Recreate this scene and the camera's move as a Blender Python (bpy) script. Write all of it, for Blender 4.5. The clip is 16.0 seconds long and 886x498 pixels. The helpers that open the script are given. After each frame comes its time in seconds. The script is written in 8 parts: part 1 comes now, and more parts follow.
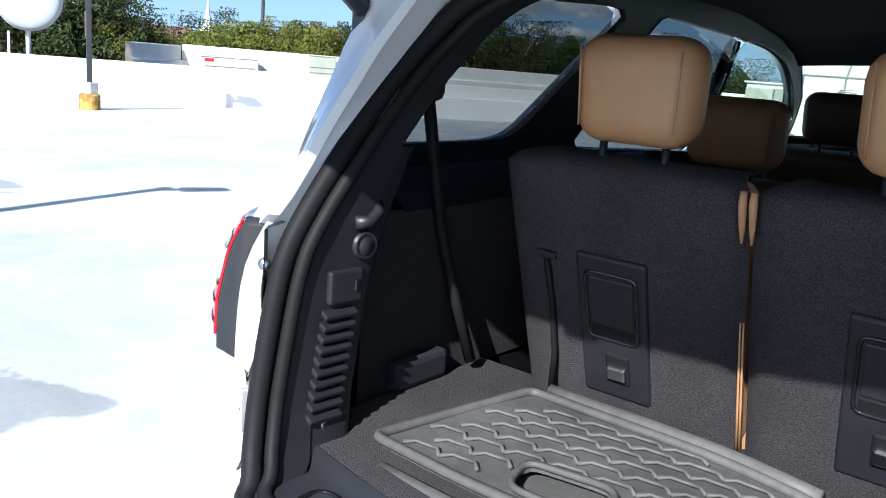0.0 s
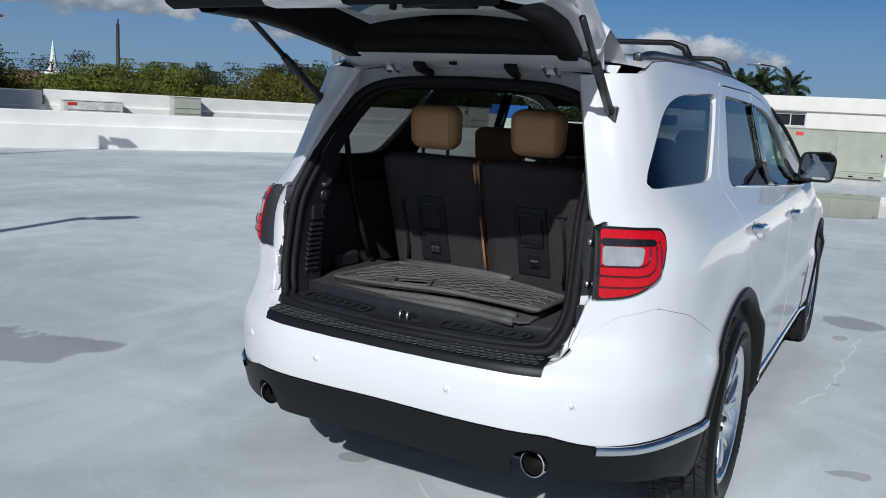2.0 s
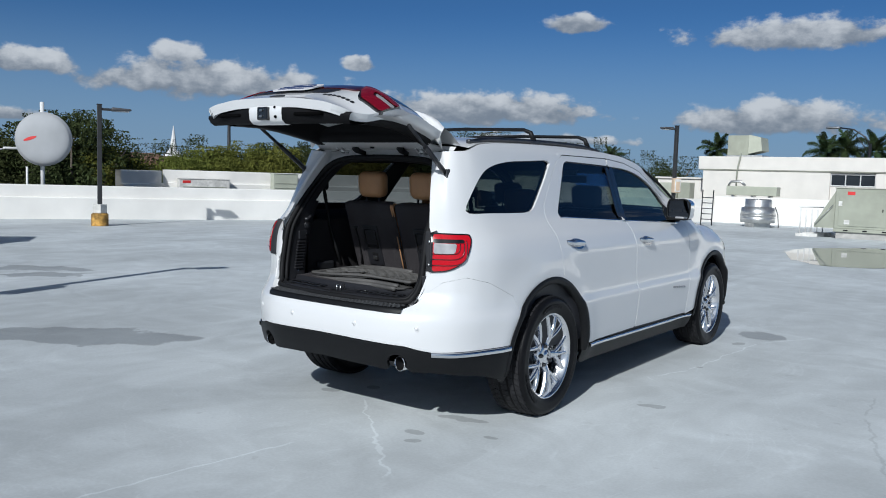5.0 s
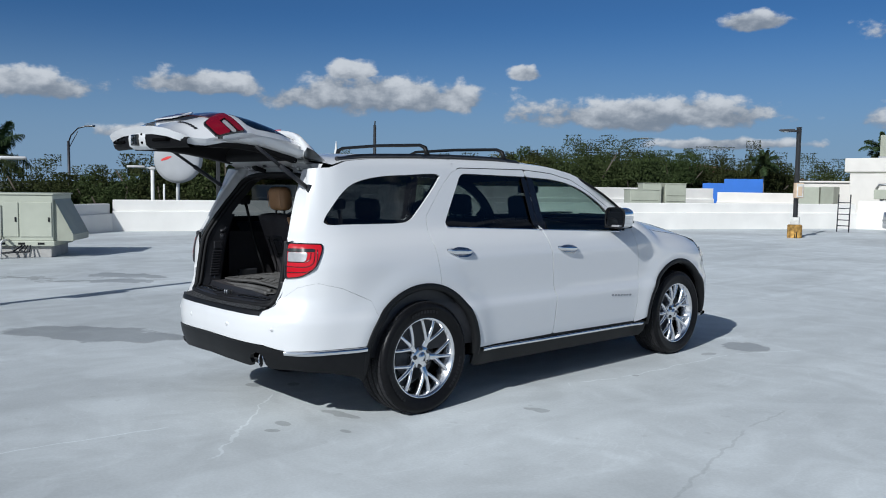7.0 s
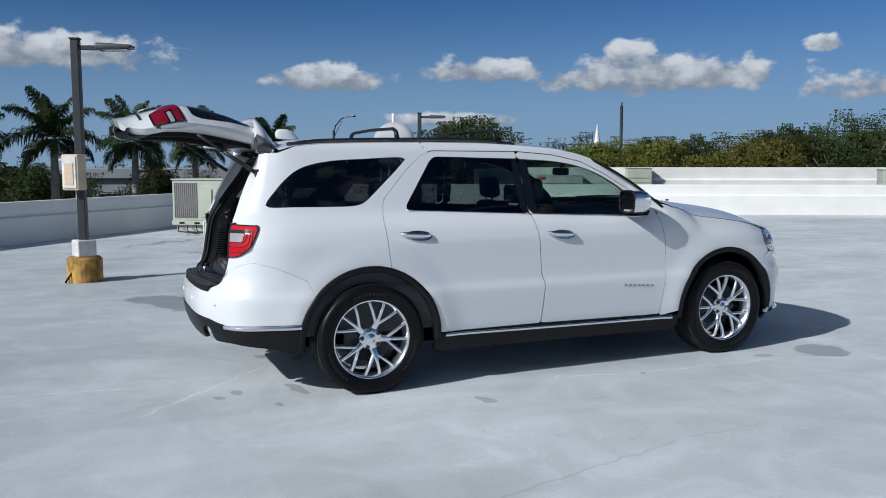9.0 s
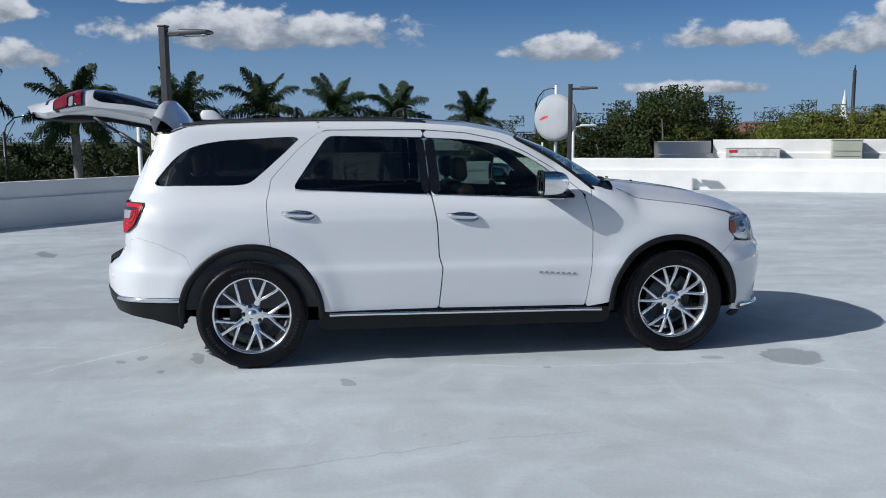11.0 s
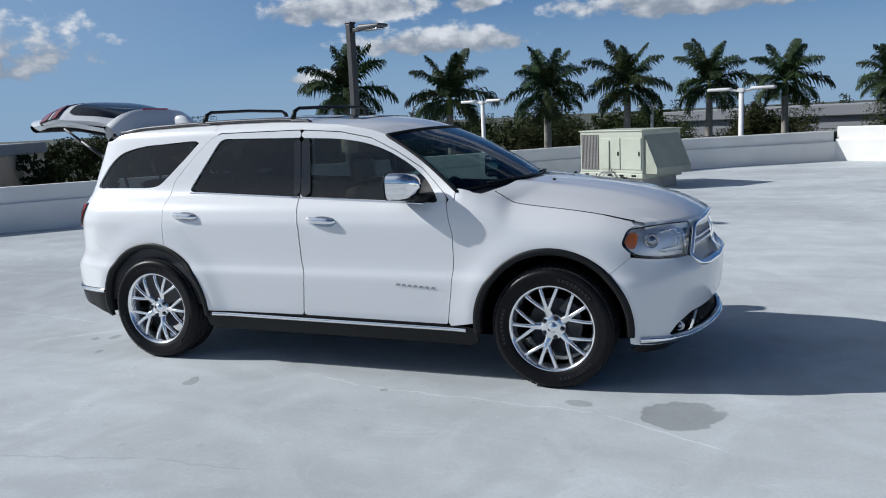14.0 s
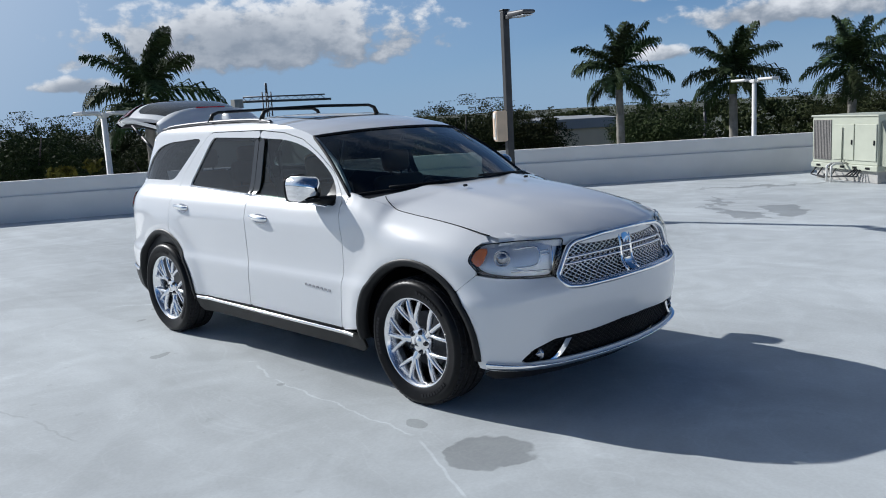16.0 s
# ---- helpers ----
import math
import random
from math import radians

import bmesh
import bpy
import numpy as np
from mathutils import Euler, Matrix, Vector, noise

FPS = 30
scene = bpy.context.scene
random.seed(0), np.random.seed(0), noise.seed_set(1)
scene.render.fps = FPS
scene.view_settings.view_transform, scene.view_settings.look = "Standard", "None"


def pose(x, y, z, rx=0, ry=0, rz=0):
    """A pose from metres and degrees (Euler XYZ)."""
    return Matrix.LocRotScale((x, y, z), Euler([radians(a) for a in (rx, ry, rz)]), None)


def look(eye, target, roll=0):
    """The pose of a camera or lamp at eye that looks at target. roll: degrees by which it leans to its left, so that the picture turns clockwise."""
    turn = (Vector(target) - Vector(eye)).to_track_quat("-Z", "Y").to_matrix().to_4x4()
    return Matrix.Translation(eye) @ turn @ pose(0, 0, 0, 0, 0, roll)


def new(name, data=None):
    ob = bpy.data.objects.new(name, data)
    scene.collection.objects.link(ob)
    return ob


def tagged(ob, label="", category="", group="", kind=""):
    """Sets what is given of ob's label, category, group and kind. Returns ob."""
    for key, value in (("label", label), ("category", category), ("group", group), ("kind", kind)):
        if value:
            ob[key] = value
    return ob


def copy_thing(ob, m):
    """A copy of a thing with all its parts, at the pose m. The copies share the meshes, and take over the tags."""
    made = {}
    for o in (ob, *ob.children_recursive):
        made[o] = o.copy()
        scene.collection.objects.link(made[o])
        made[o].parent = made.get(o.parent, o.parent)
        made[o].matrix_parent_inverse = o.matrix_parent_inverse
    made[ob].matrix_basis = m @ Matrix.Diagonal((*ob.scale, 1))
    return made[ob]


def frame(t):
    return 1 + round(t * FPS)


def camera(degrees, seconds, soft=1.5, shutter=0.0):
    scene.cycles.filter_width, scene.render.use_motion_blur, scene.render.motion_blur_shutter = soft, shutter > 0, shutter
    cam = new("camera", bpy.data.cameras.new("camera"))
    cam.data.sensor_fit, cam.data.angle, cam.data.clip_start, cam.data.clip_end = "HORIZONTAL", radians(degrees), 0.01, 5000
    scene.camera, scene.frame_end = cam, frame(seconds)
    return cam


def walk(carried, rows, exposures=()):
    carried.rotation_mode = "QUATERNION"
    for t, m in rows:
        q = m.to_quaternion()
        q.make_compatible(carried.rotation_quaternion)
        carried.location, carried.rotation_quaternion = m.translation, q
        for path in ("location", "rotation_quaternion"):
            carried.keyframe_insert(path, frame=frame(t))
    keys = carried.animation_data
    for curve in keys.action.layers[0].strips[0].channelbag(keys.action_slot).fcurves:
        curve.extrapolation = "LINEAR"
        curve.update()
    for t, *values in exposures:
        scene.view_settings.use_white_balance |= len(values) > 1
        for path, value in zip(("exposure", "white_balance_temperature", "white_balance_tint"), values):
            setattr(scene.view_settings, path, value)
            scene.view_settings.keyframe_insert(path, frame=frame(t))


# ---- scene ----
cam = camera(56.4, 16.0, soft=1.0)
PATH = [
    (0, (0.378, -3.173, 1.402), (-0.821, -1.632, 0.971), 4.7),
    (0.5, (0.59, -3.583, 1.417), (-0.483, -1.941, 1.029), 4.3),
    (1, (0.863, -3.973, 1.442), (-0.14, -2.28, 1.082), 3.5),
    (1.5, (1.12, -4.372, 1.457), (0.185, -2.636, 1.121), 3.0),
    (2, (1.39, -4.754, 1.454), (0.442, -3.024, 1.123), 3.2),
    (2.5, (1.683, -5.105, 1.449), (0.679, -3.408, 1.115), 3.1),
    (3, (1.991, -5.427, 1.452), (0.94, -3.755, 1.14), 1.8),
    (3.5, (2.345, -5.65, 1.468), (1.253, -3.995, 1.209), 0.9),
    (4, (2.642, -5.864, 1.46), (1.515, -4.23, 1.216), 0.0),
    (4.5, (2.981, -6.011, 1.457), (1.812, -4.403, 1.24), 2.0),
    (5, (3.362, -6.056, 1.446), (2.191, -4.444, 1.274), 1.8),
    (7.5, (5.331, -4.691, 1.521), (3.755, -3.472, 1.353), 0.6),
    (8, (5.611, -4.269, 1.497), (3.936, -3.191, 1.317), 0.5),
    (10.5, (6.617, -1.531, 1.576), (4.671, -1.141, 1.328), -0.4),
    (11, (6.641, -0.925, 1.57), (4.675, -0.672, 1.302), -0.3),
    (11.5, (6.63, -0.269, 1.59), (4.65, -0.178, 1.319), -0.4),
    (12, (6.564, 0.392, 1.598), (4.584, 0.323, 1.323), -0.1),
    (12.5, (6.389, 1.01, 1.632), (4.421, 0.783, 1.356), -0.6),
    (13, (6.196, 1.647, 1.641), (4.26, 1.236, 1.355), -1.1),
    (13.5, (5.925, 2.227, 1.648), (4.038, 1.639, 1.345), -2.0),
    (14, (5.66, 2.836, 1.66), (3.84, 2.067, 1.347), -2.8),
    (14.5, (5.314, 3.399, 1.653), (3.571, 2.475, 1.323), -2.8),
    (15, (4.931, 3.958, 1.658), (3.293, 2.857, 1.332), -2.9),
    (15.5, (4.531, 4.493, 1.668), (3.006, 3.242, 1.342), -3.1),
    (16, (4.068, 4.986, 1.68), (2.682, 3.582, 1.355), -3.2),
]
EXPOSURES = [(0, 1.06, 5800, 8), (0.5, 0.76, 5850, 8), (1.0, 0.12, 5900, 8), (1.5, -0.40, 5900, 7), (3.0, -0.44, 5900, 7), (8.0, -0.31, 5910, 8), (11.0, -0.21, 5950, 9), (16.0, 0.03, 6040, 9)]
walk(cam, [(t, look(eye, target, roll)) for t, eye, target, roll in PATH], EXPOSURES)

# ---------------------------------------------------------------- light
SUN_EL, SUN_AZ = 32.5, 166.5      # degrees above the deck; clockwise from +y
world = bpy.data.worlds.new("sky")
scene.world = world
world.use_nodes = True
wn, wl = world.node_tree.nodes, world.node_tree.links
wn.clear()


def wnode(kind, **values):
    n = wn.new(kind)
    for key, value in values.items():
        n.inputs[key].default_value = value
    return n


def wmath(op, a, b=None, c=None):
    n = wn.new("ShaderNodeMath")
    n.operation = op
    for i, v in enumerate((a, b, c)):
        if v is None:
            continue
        if isinstance(v, (int, float)):
            n.inputs[i].default_value = v
        else:
            wl.new(v, n.inputs[i])
    return n.outputs[0]


sky = wn.new("ShaderNodeTexSky")
sky.sky_type, sky.sun_disc = "NISHITA", False
sky.sun_elevation, sky.sun_rotation = radians(SUN_EL), radians(SUN_AZ)
sky.altitude, sky.air_density, sky.dust_density, sky.ozone_density = 1500, 0.9, 0.0, 3.0
geo = wn.new("ShaderNodeTexCoord")
sep = wn.new("ShaderNodeSeparateXYZ")
wl.new(geo.outputs["Generated"], sep.inputs[0])
# cumulus: heaped noise on the sky's sphere, flattened, thicker higher up, brighter on top than below


def cloud_noise(scale, detail, rise, seed):
    v = wn.new("ShaderNodeCombineXYZ")
    wl.new(sep.outputs[0], v.inputs[0]), wl.new(sep.outputs[1], v.inputs[1])
    wl.new(wmath("MULTIPLY_ADD", sep.outputs[2], 2.7, seed + rise), v.inputs[2])
    n = wnode("ShaderNodeTexNoise", Scale=scale, Detail=detail, Roughness=0.6)
    wl.new(v.outputs[0], n.inputs["Vector"])
    return n.outputs[0]


def wramp(value, a, b, lo=0.0, hi=1.0):
    n = wn.new("ShaderNodeMapRange")
    n.interpolation_type = "SMOOTHSTEP"
    for key, x in (("From Min", a), ("From Max", b), ("To Min", lo), ("To Max", hi)):
        n.inputs[key].default_value = x
    wl.new(value, n.inputs["Value"])
    return n.outputs[0]


CLOUD_SEED = 1.7
here = cloud_noise(5.2, 11.0, 0.0, CLOUD_SEED)
above = cloud_noise(5.2, 5.0, 0.13, CLOUD_SEED)
broad = cloud_noise(1.1, 1.0, 0.0, CLOUD_SEED + 4.0)
cover = wmath("ADD", here, wmath("MULTIPLY", wmath("SUBTRACT", broad, 0.5), 0.35))
high = wmath("MULTIPLY", wramp(cover, 0.52, 0.61), wmath("MULTIPLY", wramp(sep.outputs[2], 0.24, 0.36), wramp(sep.outputs[2], 0.35, 0.85, 0.4, 0.1)))
# rows of small flat-based cumulus low over the horizon: azimuth, elevation, half width, half height in degrees
CUMULUS = ((-51.8, 5.7, 9.0, 1.9), (-53.8, 7.4, 2.0, 1.1), (-33.8, 4.6, 9.6, 1.7), (-14.8, 4.2, 7.0, 1.8), (-13.0, 9.4, 7.6, 1.5), (-27.2, 10.4, 2.6, 0.9), (-42.1, 7.4, 1.3, 0.7),
           (-63.8, 6.2, 5.2, 1.2), (-74.0, 5.7, 5.0, 1.3), (-94.5, 6.7, 11.4, 2.0), (-102.0, 8.8, 2.4, 0.7), (-118.5, 7.4, 6.6, 1.8), (-112.5, 5.0, 7.2, 1.4), (-120.5, 3.0, 2.4, 0.8), (-110.0, 7.6, 1.6, 1.4),
           (-146.5, 5.2, 13.0, 3.6), (-158.4, 2.8, 2.6, 0.7), (-66.0, 3.0, 5.0, 0.7), (-29.0, 2.7, 5.5, 0.6))
azimuth = wmath("MULTIPLY", wmath("ARCTAN2", sep.outputs[0], sep.outputs[1]), 180 / math.pi)
elevation = wmath("MULTIPLY", wmath("ARCSINE", sep.outputs[2]), 180 / math.pi)
puff_at = wn.new("ShaderNodeCombineXYZ")
wl.new(azimuth, puff_at.inputs[0]), wl.new(wmath("MULTIPLY", elevation, 1.5), puff_at.inputs[1])
puffs = wnode("ShaderNodeTexNoise", Scale=0.55, Detail=7.0, Roughness=0.56)
lumps = wnode("ShaderNodeTexNoise", Scale=0.30, Detail=3.0, Roughness=0.5)
wl.new(puff_at.outputs[0], puffs.inputs["Vector"]), wl.new(puff_at.outputs[0], lumps.inputs["Vector"])
ragged = wmath("ADD", wmath("MULTIPLY", wmath("SUBTRACT", puffs.outputs[0], 0.5), 1.5), wmath("MULTIPLY", wmath("SUBTRACT", lumps.outputs[0], 0.5), 0.9))
core = weight = rise = None
for az, el, half_w, half_h in CUMULUS:
    u = wmath("MULTIPLY_ADD", azimuth, 1 / half_w, -az / half_w)
    v = wmath("MULTIPLY_ADD", elevation, 1 / half_h, -el / half_h)
    flat = wmath("MAXIMUM", v, wmath("MULTIPLY", v, -1.7))
    near_core = wmath("SUBTRACT", 1.0, wmath("SQRT", wmath("MULTIPLY_ADD", u, u, wmath("MULTIPLY", flat, flat))))
    share = wmath("MAXIMUM", wmath("ADD", near_core, 0.7), 0.001)
    core = near_core if core is None else wmath("MAXIMUM", core, near_core)
    weight = share if weight is None else wmath("ADD", weight, share)
    rise = wmath("MULTIPLY", share, v) if rise is None else wmath("MULTIPLY_ADD", share, v, rise)
dense = wmath("ADD", core, ragged)
low = wmath("MULTIPLY", wramp(dense, 0.04, 0.42), 0.95)
amount = wmath("MAXIMUM", low, high)
sunward = wmath("ADD", wmath("MULTIPLY", sep.outputs[0], math.sin(radians(SUN_AZ))), wmath("MULTIPLY", sep.outputs[1], math.cos(radians(SUN_AZ))))
# front-lit heads over grey bases; towards the sun the thick middles are grey
head = wramp(wmath("ADD", wmath("DIVIDE", rise, weight), wmath("MULTIPLY", wmath("SUBTRACT", puffs.outputs[0], 0.5), 3.0)), -0.55, 1.0)
thick = wmath("MULTIPLY", wramp(dense, 0.35, 0.95), wramp(sunward, 0.35, 0.85, 0.0, 0.85))
lit_low = wmath("MULTIPLY", head, wmath("SUBTRACT", 1.0, thick))
lit_high = wmath("MULTIPLY", wramp(wmath("SUBTRACT", here, above), -0.11, 0.13), wramp(cover, 0.58, 0.74, 1.0, 0.5))
pick = wn.new("ShaderNodeMix")
pick.data_type = "FLOAT"
wl.new(wramp(sep.outputs[2], 0.22, 0.26), pick.inputs[0]), wl.new(lit_low, pick.inputs[2]), wl.new(lit_high, pick.inputs[3])
tone = wn.new("ShaderNodeMix")
tone.data_type = "RGBA"
tone.inputs["A"].default_value, tone.inputs["B"].default_value = (6.6, 7.4, 8.6, 1), (19.5, 19.4, 19.4, 1)
wl.new(pick.outputs[0], tone.inputs["Factor"])
# the clear sky, with pale blue haze low down
clear = wn.new("ShaderNodeMix")
clear.data_type, clear.blend_type = "RGBA", "MULTIPLY"
clear.inputs["Factor"].default_value = 1.0
clear.inputs["B"].default_value = (0.78, 1.22, 1.62, 1)
deep = wn.new("ShaderNodeVectorMath")
deep.operation = "SCALE"
wl.new(sky.outputs[0], deep.inputs[0]), wl.new(wramp(sep.outputs[2], 0.25, 0.7, 1.0, 0.6), deep.inputs["Scale"])
wl.new(deep.outputs[0], clear.inputs["A"])
haze = wn.new("ShaderNodeMix")
haze.data_type = "RGBA"
haze.inputs["B"].default_value = (6.8, 9.6, 13.2, 1)
glare = wmath("MULTIPLY", wramp(sunward, -0.15, 0.80), wramp(sep.outputs[2], 0.04, 0.45, 0.95, 0.3))
wl.new(wmath("MAXIMUM", wramp(sep.outputs[2], 0.0, 0.20, 0.9, 0.0), glare), haze.inputs["Factor"])
wl.new(clear.outputs["Result"], haze.inputs["A"])
to_sun = Vector((math.sin(radians(SUN_AZ)) * math.cos(radians(SUN_EL)), math.cos(radians(SUN_AZ)) * math.cos(radians(SUN_EL)), math.sin(radians(SUN_EL))))
near_sun = wn.new("ShaderNodeVectorMath")
near_sun.operation = "DOT_PRODUCT"
near_sun.inputs[1].default_value = to_sun
wl.new(geo.outputs["Generated"], near_sun.inputs[0])
aureole = wn.new("ShaderNodeMix")
aureole.data_type = "RGBA"
aureole.inputs["B"].default_value = (16.0, 17.2, 19.0, 1)
wl.new(wmath("MULTIPLY", wramp(near_sun.outputs["Value"], 0.64, 0.98), 0.9), aureole.inputs["Factor"])
wl.new(haze.outputs["Result"], aureole.inputs["A"])
blend = wn.new("ShaderNodeMix")
blend.data_type = "RGBA"
wl.new(amount, blend.inputs["Factor"])
wl.new(aureole.outputs["Result"], blend.inputs["A"]), wl.new(tone.outputs["Result"], blend.inputs["B"])
back = wnode("ShaderNodeBackground", Strength=0.040)
wl.new(blend.outputs["Result"], back.inputs[0])
wl.new(back.outputs[0], wn.new("ShaderNodeOutputWorld").inputs[0])

sun = new("sun", bpy.data.lights.new("sun", "SUN"))
sun.data.energy, sun.data.angle, sun.data.color = 4.9, radians(0.53), (1.0, 0.955, 0.89)
sun.matrix_world = look((0, 0, 30), Vector((0, 0, 30)) - to_sun)


# ---------------------------------------------------------------- materials
def material(name, colour, rough=0.5, metal=0.0, coat=0.0, spec=0.5, noise_scale=0.0, noise_amount=0.0, bump=0.0, bump_scale=60.0, bump_dist=0.002, stain=0.0, stain_scale=2.0, random_amount=0.0, sheen=0.0):
    m = bpy.data.materials.new(name)
    m.use_nodes = True
    nt = m.node_tree
    b = nt.nodes["Principled BSDF"]
    b.inputs["Base Color"].default_value = (*colour, 1)
    b.inputs["Roughness"].default_value, b.inputs["Metallic"].default_value = rough, metal
    b.inputs["Coat Weight"].default_value, b.inputs["Coat Roughness"].default_value = coat, 0.03
    b.inputs["Specular IOR Level"].default_value = spec
    b.inputs["Sheen Weight"].default_value = sheen
    tc = nt.nodes.new("ShaderNodeTexCoord")
    last = None
    for scale, amount, detail in ((noise_scale, noise_amount, 6.0), (stain_scale, stain, 3.0)):
        if amount <= 0:
            continue
        n = nt.nodes.new("ShaderNodeTexNoise")
        n.inputs["Scale"].default_value, n.inputs["Detail"].default_value = scale, detail
        nt.links.new(tc.outputs["Object"], n.inputs["Vector"])
        r = nt.nodes.new("ShaderNodeMapRange")
        r.inputs["From Min"].default_value, r.inputs["From Max"].default_value = 0.3, 0.7
        r.inputs["To Min"].default_value, r.inputs["To Max"].default_value = 1 - amount, 1 + amount
        nt.links.new(n.outputs[0], r.inputs["Value"])
        if last is None:
            last = r.outputs[0]
        else:
            k = nt.nodes.new("ShaderNodeMath")
            k.operation = "MULTIPLY"
            nt.links.new(last, k.inputs[0]), nt.links.new(r.outputs[0], k.inputs[1])
            last = k.outputs[0]
    if random_amount > 0:
        o = nt.nodes.new("ShaderNodeObjectInfo")
        r = nt.nodes.new("ShaderNodeMapRange")
        r.inputs["To Min"].default_value, r.inputs["To Max"].default_value = 1 - random_amount, 1 + random_amount
        nt.links.new(o.outputs["Random"], r.inputs["Value"])
        if last is None:
            last = r.outputs[0]
        else:
            k = nt.nodes.new("ShaderNodeMath")
            k.operation = "MULTIPLY"
            nt.links.new(last, k.inputs[0]), nt.links.new(r.outputs[0], k.inputs[1])
            last = k.outputs[0]
    if last is not None:
        v = nt.nodes.new("ShaderNodeVectorMath")
        v.operation = "SCALE"
        v.inputs[0].default_value = colour
        nt.links.new(last, v.inputs["Scale"])
        nt.links.new(v.outputs[0], b.inputs["Base Color"])
    if bump > 0:
        n = nt.nodes.new("ShaderNodeTexNoise")
        n.inputs["Scale"].default_value, n.inputs["Detail"].default_value = bump_scale, 4.0
        nt.links.new(tc.outputs["Object"], n.inputs["Vector"])
        k = nt.nodes.new("ShaderNodeBump")
        k.inputs["Strength"].default_value, k.inputs["Distance"].default_value = bump, bump_dist
        nt.links.new(n.outputs[0], k.inputs["Height"])
        nt.links.new(k.outputs[0], b.inputs["Normal"])
    return m


def glass(name, tint, rough=0.0):
    """A thin pane: what is behind it shows tinted, and it mirrors more at a slant."""
    m = bpy.data.materials.new(name)
    m.use_nodes = True
    nt = m.node_tree
    nt.nodes.clear()
    clear = nt.nodes.new("ShaderNodeBsdfTransparent")
    clear.inputs[0].default_value = (*tint, 1)
    shine = nt.nodes.new("ShaderNodeBsdfGlossy")
    shine.inputs["Roughness"].default_value = rough
    slant = nt.nodes.new("ShaderNodeLayerWeight")
    slant.inputs["Blend"].default_value = 0.5
    power = nt.nodes.new("ShaderNodeMath")
    power.operation = "POWER"
    power.inputs[1].default_value = 4.5
    nt.links.new(slant.outputs["Facing"], power.inputs[0])
    gain = nt.nodes.new("ShaderNodeMath")
    gain.operation = "MULTIPLY_ADD"
    gain.use_clamp = True
    gain.inputs[1].default_value, gain.inputs[2].default_value = 0.92, 0.065
    mix = nt.nodes.new("ShaderNodeMixShader")
    nt.links.new(power.outputs[0], gain.inputs[0])
    nt.links.new(gain.outputs[0], mix.inputs[0])
    nt.links.new(clear.outputs[0], mix.inputs[1]), nt.links.new(shine.outputs[0], mix.inputs[2])
    nt.links.new(mix.outputs[0], nt.nodes.new("ShaderNodeOutputMaterial").inputs[0])
    return m


PAINT = material("white_car_paint", (0.73, 0.735, 0.74), 0.32, coat=1.0, noise_scale=900, noise_amount=0.012)
BLACK_PLASTIC = material("black_grained_plastic", (0.008, 0.0085, 0.0095), 0.45, spec=0.24, bump=0.25, bump_scale=700, bump_dist=0.0006, noise_scale=30, noise_amount=0.12)
GREY_PLASTIC = material("charcoal_trim_plastic", (0.022, 0.023, 0.027), 0.6, spec=0.35, bump=0.3, bump_scale=600, bump_dist=0.0006, noise_scale=20, noise_amount=0.1)
BLACK_GLOSS = material("black_gloss", (0.008, 0.008, 0.009), 0.12, coat=0.6)
RUBBER = material("black_rubber", (0.010, 0.010, 0.011), 0.62, spec=0.2, noise_scale=60, noise_amount=0.15)
# near black: shade of wheel houses and small holes put into the colour
LINER = material("shade_black_liner", (0.003, 0.003, 0.0033), 0.9, spec=0.03, noise_scale=80, noise_amount=0.2)
TREAD = material("worn_tread_rubber", (0.022, 0.022, 0.024), 0.75, spec=0.2, noise_scale=50, noise_amount=0.25, stain=0.25, stain_scale=7)
TYRE = material("tyre_rubber", (0.007, 0.007, 0.008), 0.38, spec=0.16, noise_scale=40, noise_amount=0.2, stain=0.2, stain_scale=5)
CHROME = material("chrome", (0.86, 0.86, 0.87), 0.06, 1.0)
RIM = material("polished_alloy", (0.86, 0.86, 0.87), 0.2, 1.0, noise_scale=30, noise_amount=0.04)
GALV = material("galvanised_steel", (0.62, 0.62, 0.61), 0.34, 0.85, noise_scale=5, noise_amount=0.15, stain=0.15, stain_scale=2)
DARK_METAL = material("dark_metal", (0.10, 0.10, 0.105), 0.45, 1.0, noise_scale=20, noise_amount=0.2)
STEEL = material("steel", (0.5, 0.5, 0.51), 0.3, 1.0, noise_scale=15, noise_amount=0.15)
CARPET = material("charcoal_carpet", (0.050, 0.046, 0.049), 0.95, noise_scale=420, noise_amount=0.55, bump=0.9, bump_scale=500, bump_dist=0.004, stain=0.15, stain_scale=6, spec=0.15)
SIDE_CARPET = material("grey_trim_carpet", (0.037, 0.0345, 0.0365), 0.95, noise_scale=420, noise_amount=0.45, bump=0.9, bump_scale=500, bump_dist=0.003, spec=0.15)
# tread ribs paler than their strip: their glints put into the grey
RIB_PLASTIC = material("sheen_rib_plastic", (0.05, 0.052, 0.056), 0.5, spec=0.5, noise_scale=40, noise_amount=0.2)
LEATHER = material("tan_leather", (0.46, 0.245, 0.115), 0.48, bump=0.25, bump_scale=350, bump_dist=0.001, noise_scale=12, noise_amount=0.08)
MAT = material("grey_rubber_mat", (0.088, 0.085, 0.082), 0.6, noise_scale=60, noise_amount=0.15, stain=0.3, stain_scale=5, bump=0.2, bump_scale=300)
HEADLINER = material("black_headliner", (0.012, 0.012, 0.0135), 0.9, noise_scale=200, noise_amount=0.2)
RED_LENS = material("red_lens", (0.50, 0.005, 0.014), 0.15, coat=0.3, spec=0.3, noise_scale=80, noise_amount=0.1)
# the lens red darkened: shade on the open gate put into its colour
GATE_RED = material("shaded_red_lens", (0.20, 0.004, 0.014), 0.12, coat=0.6, noise_scale=80, noise_amount=0.1)
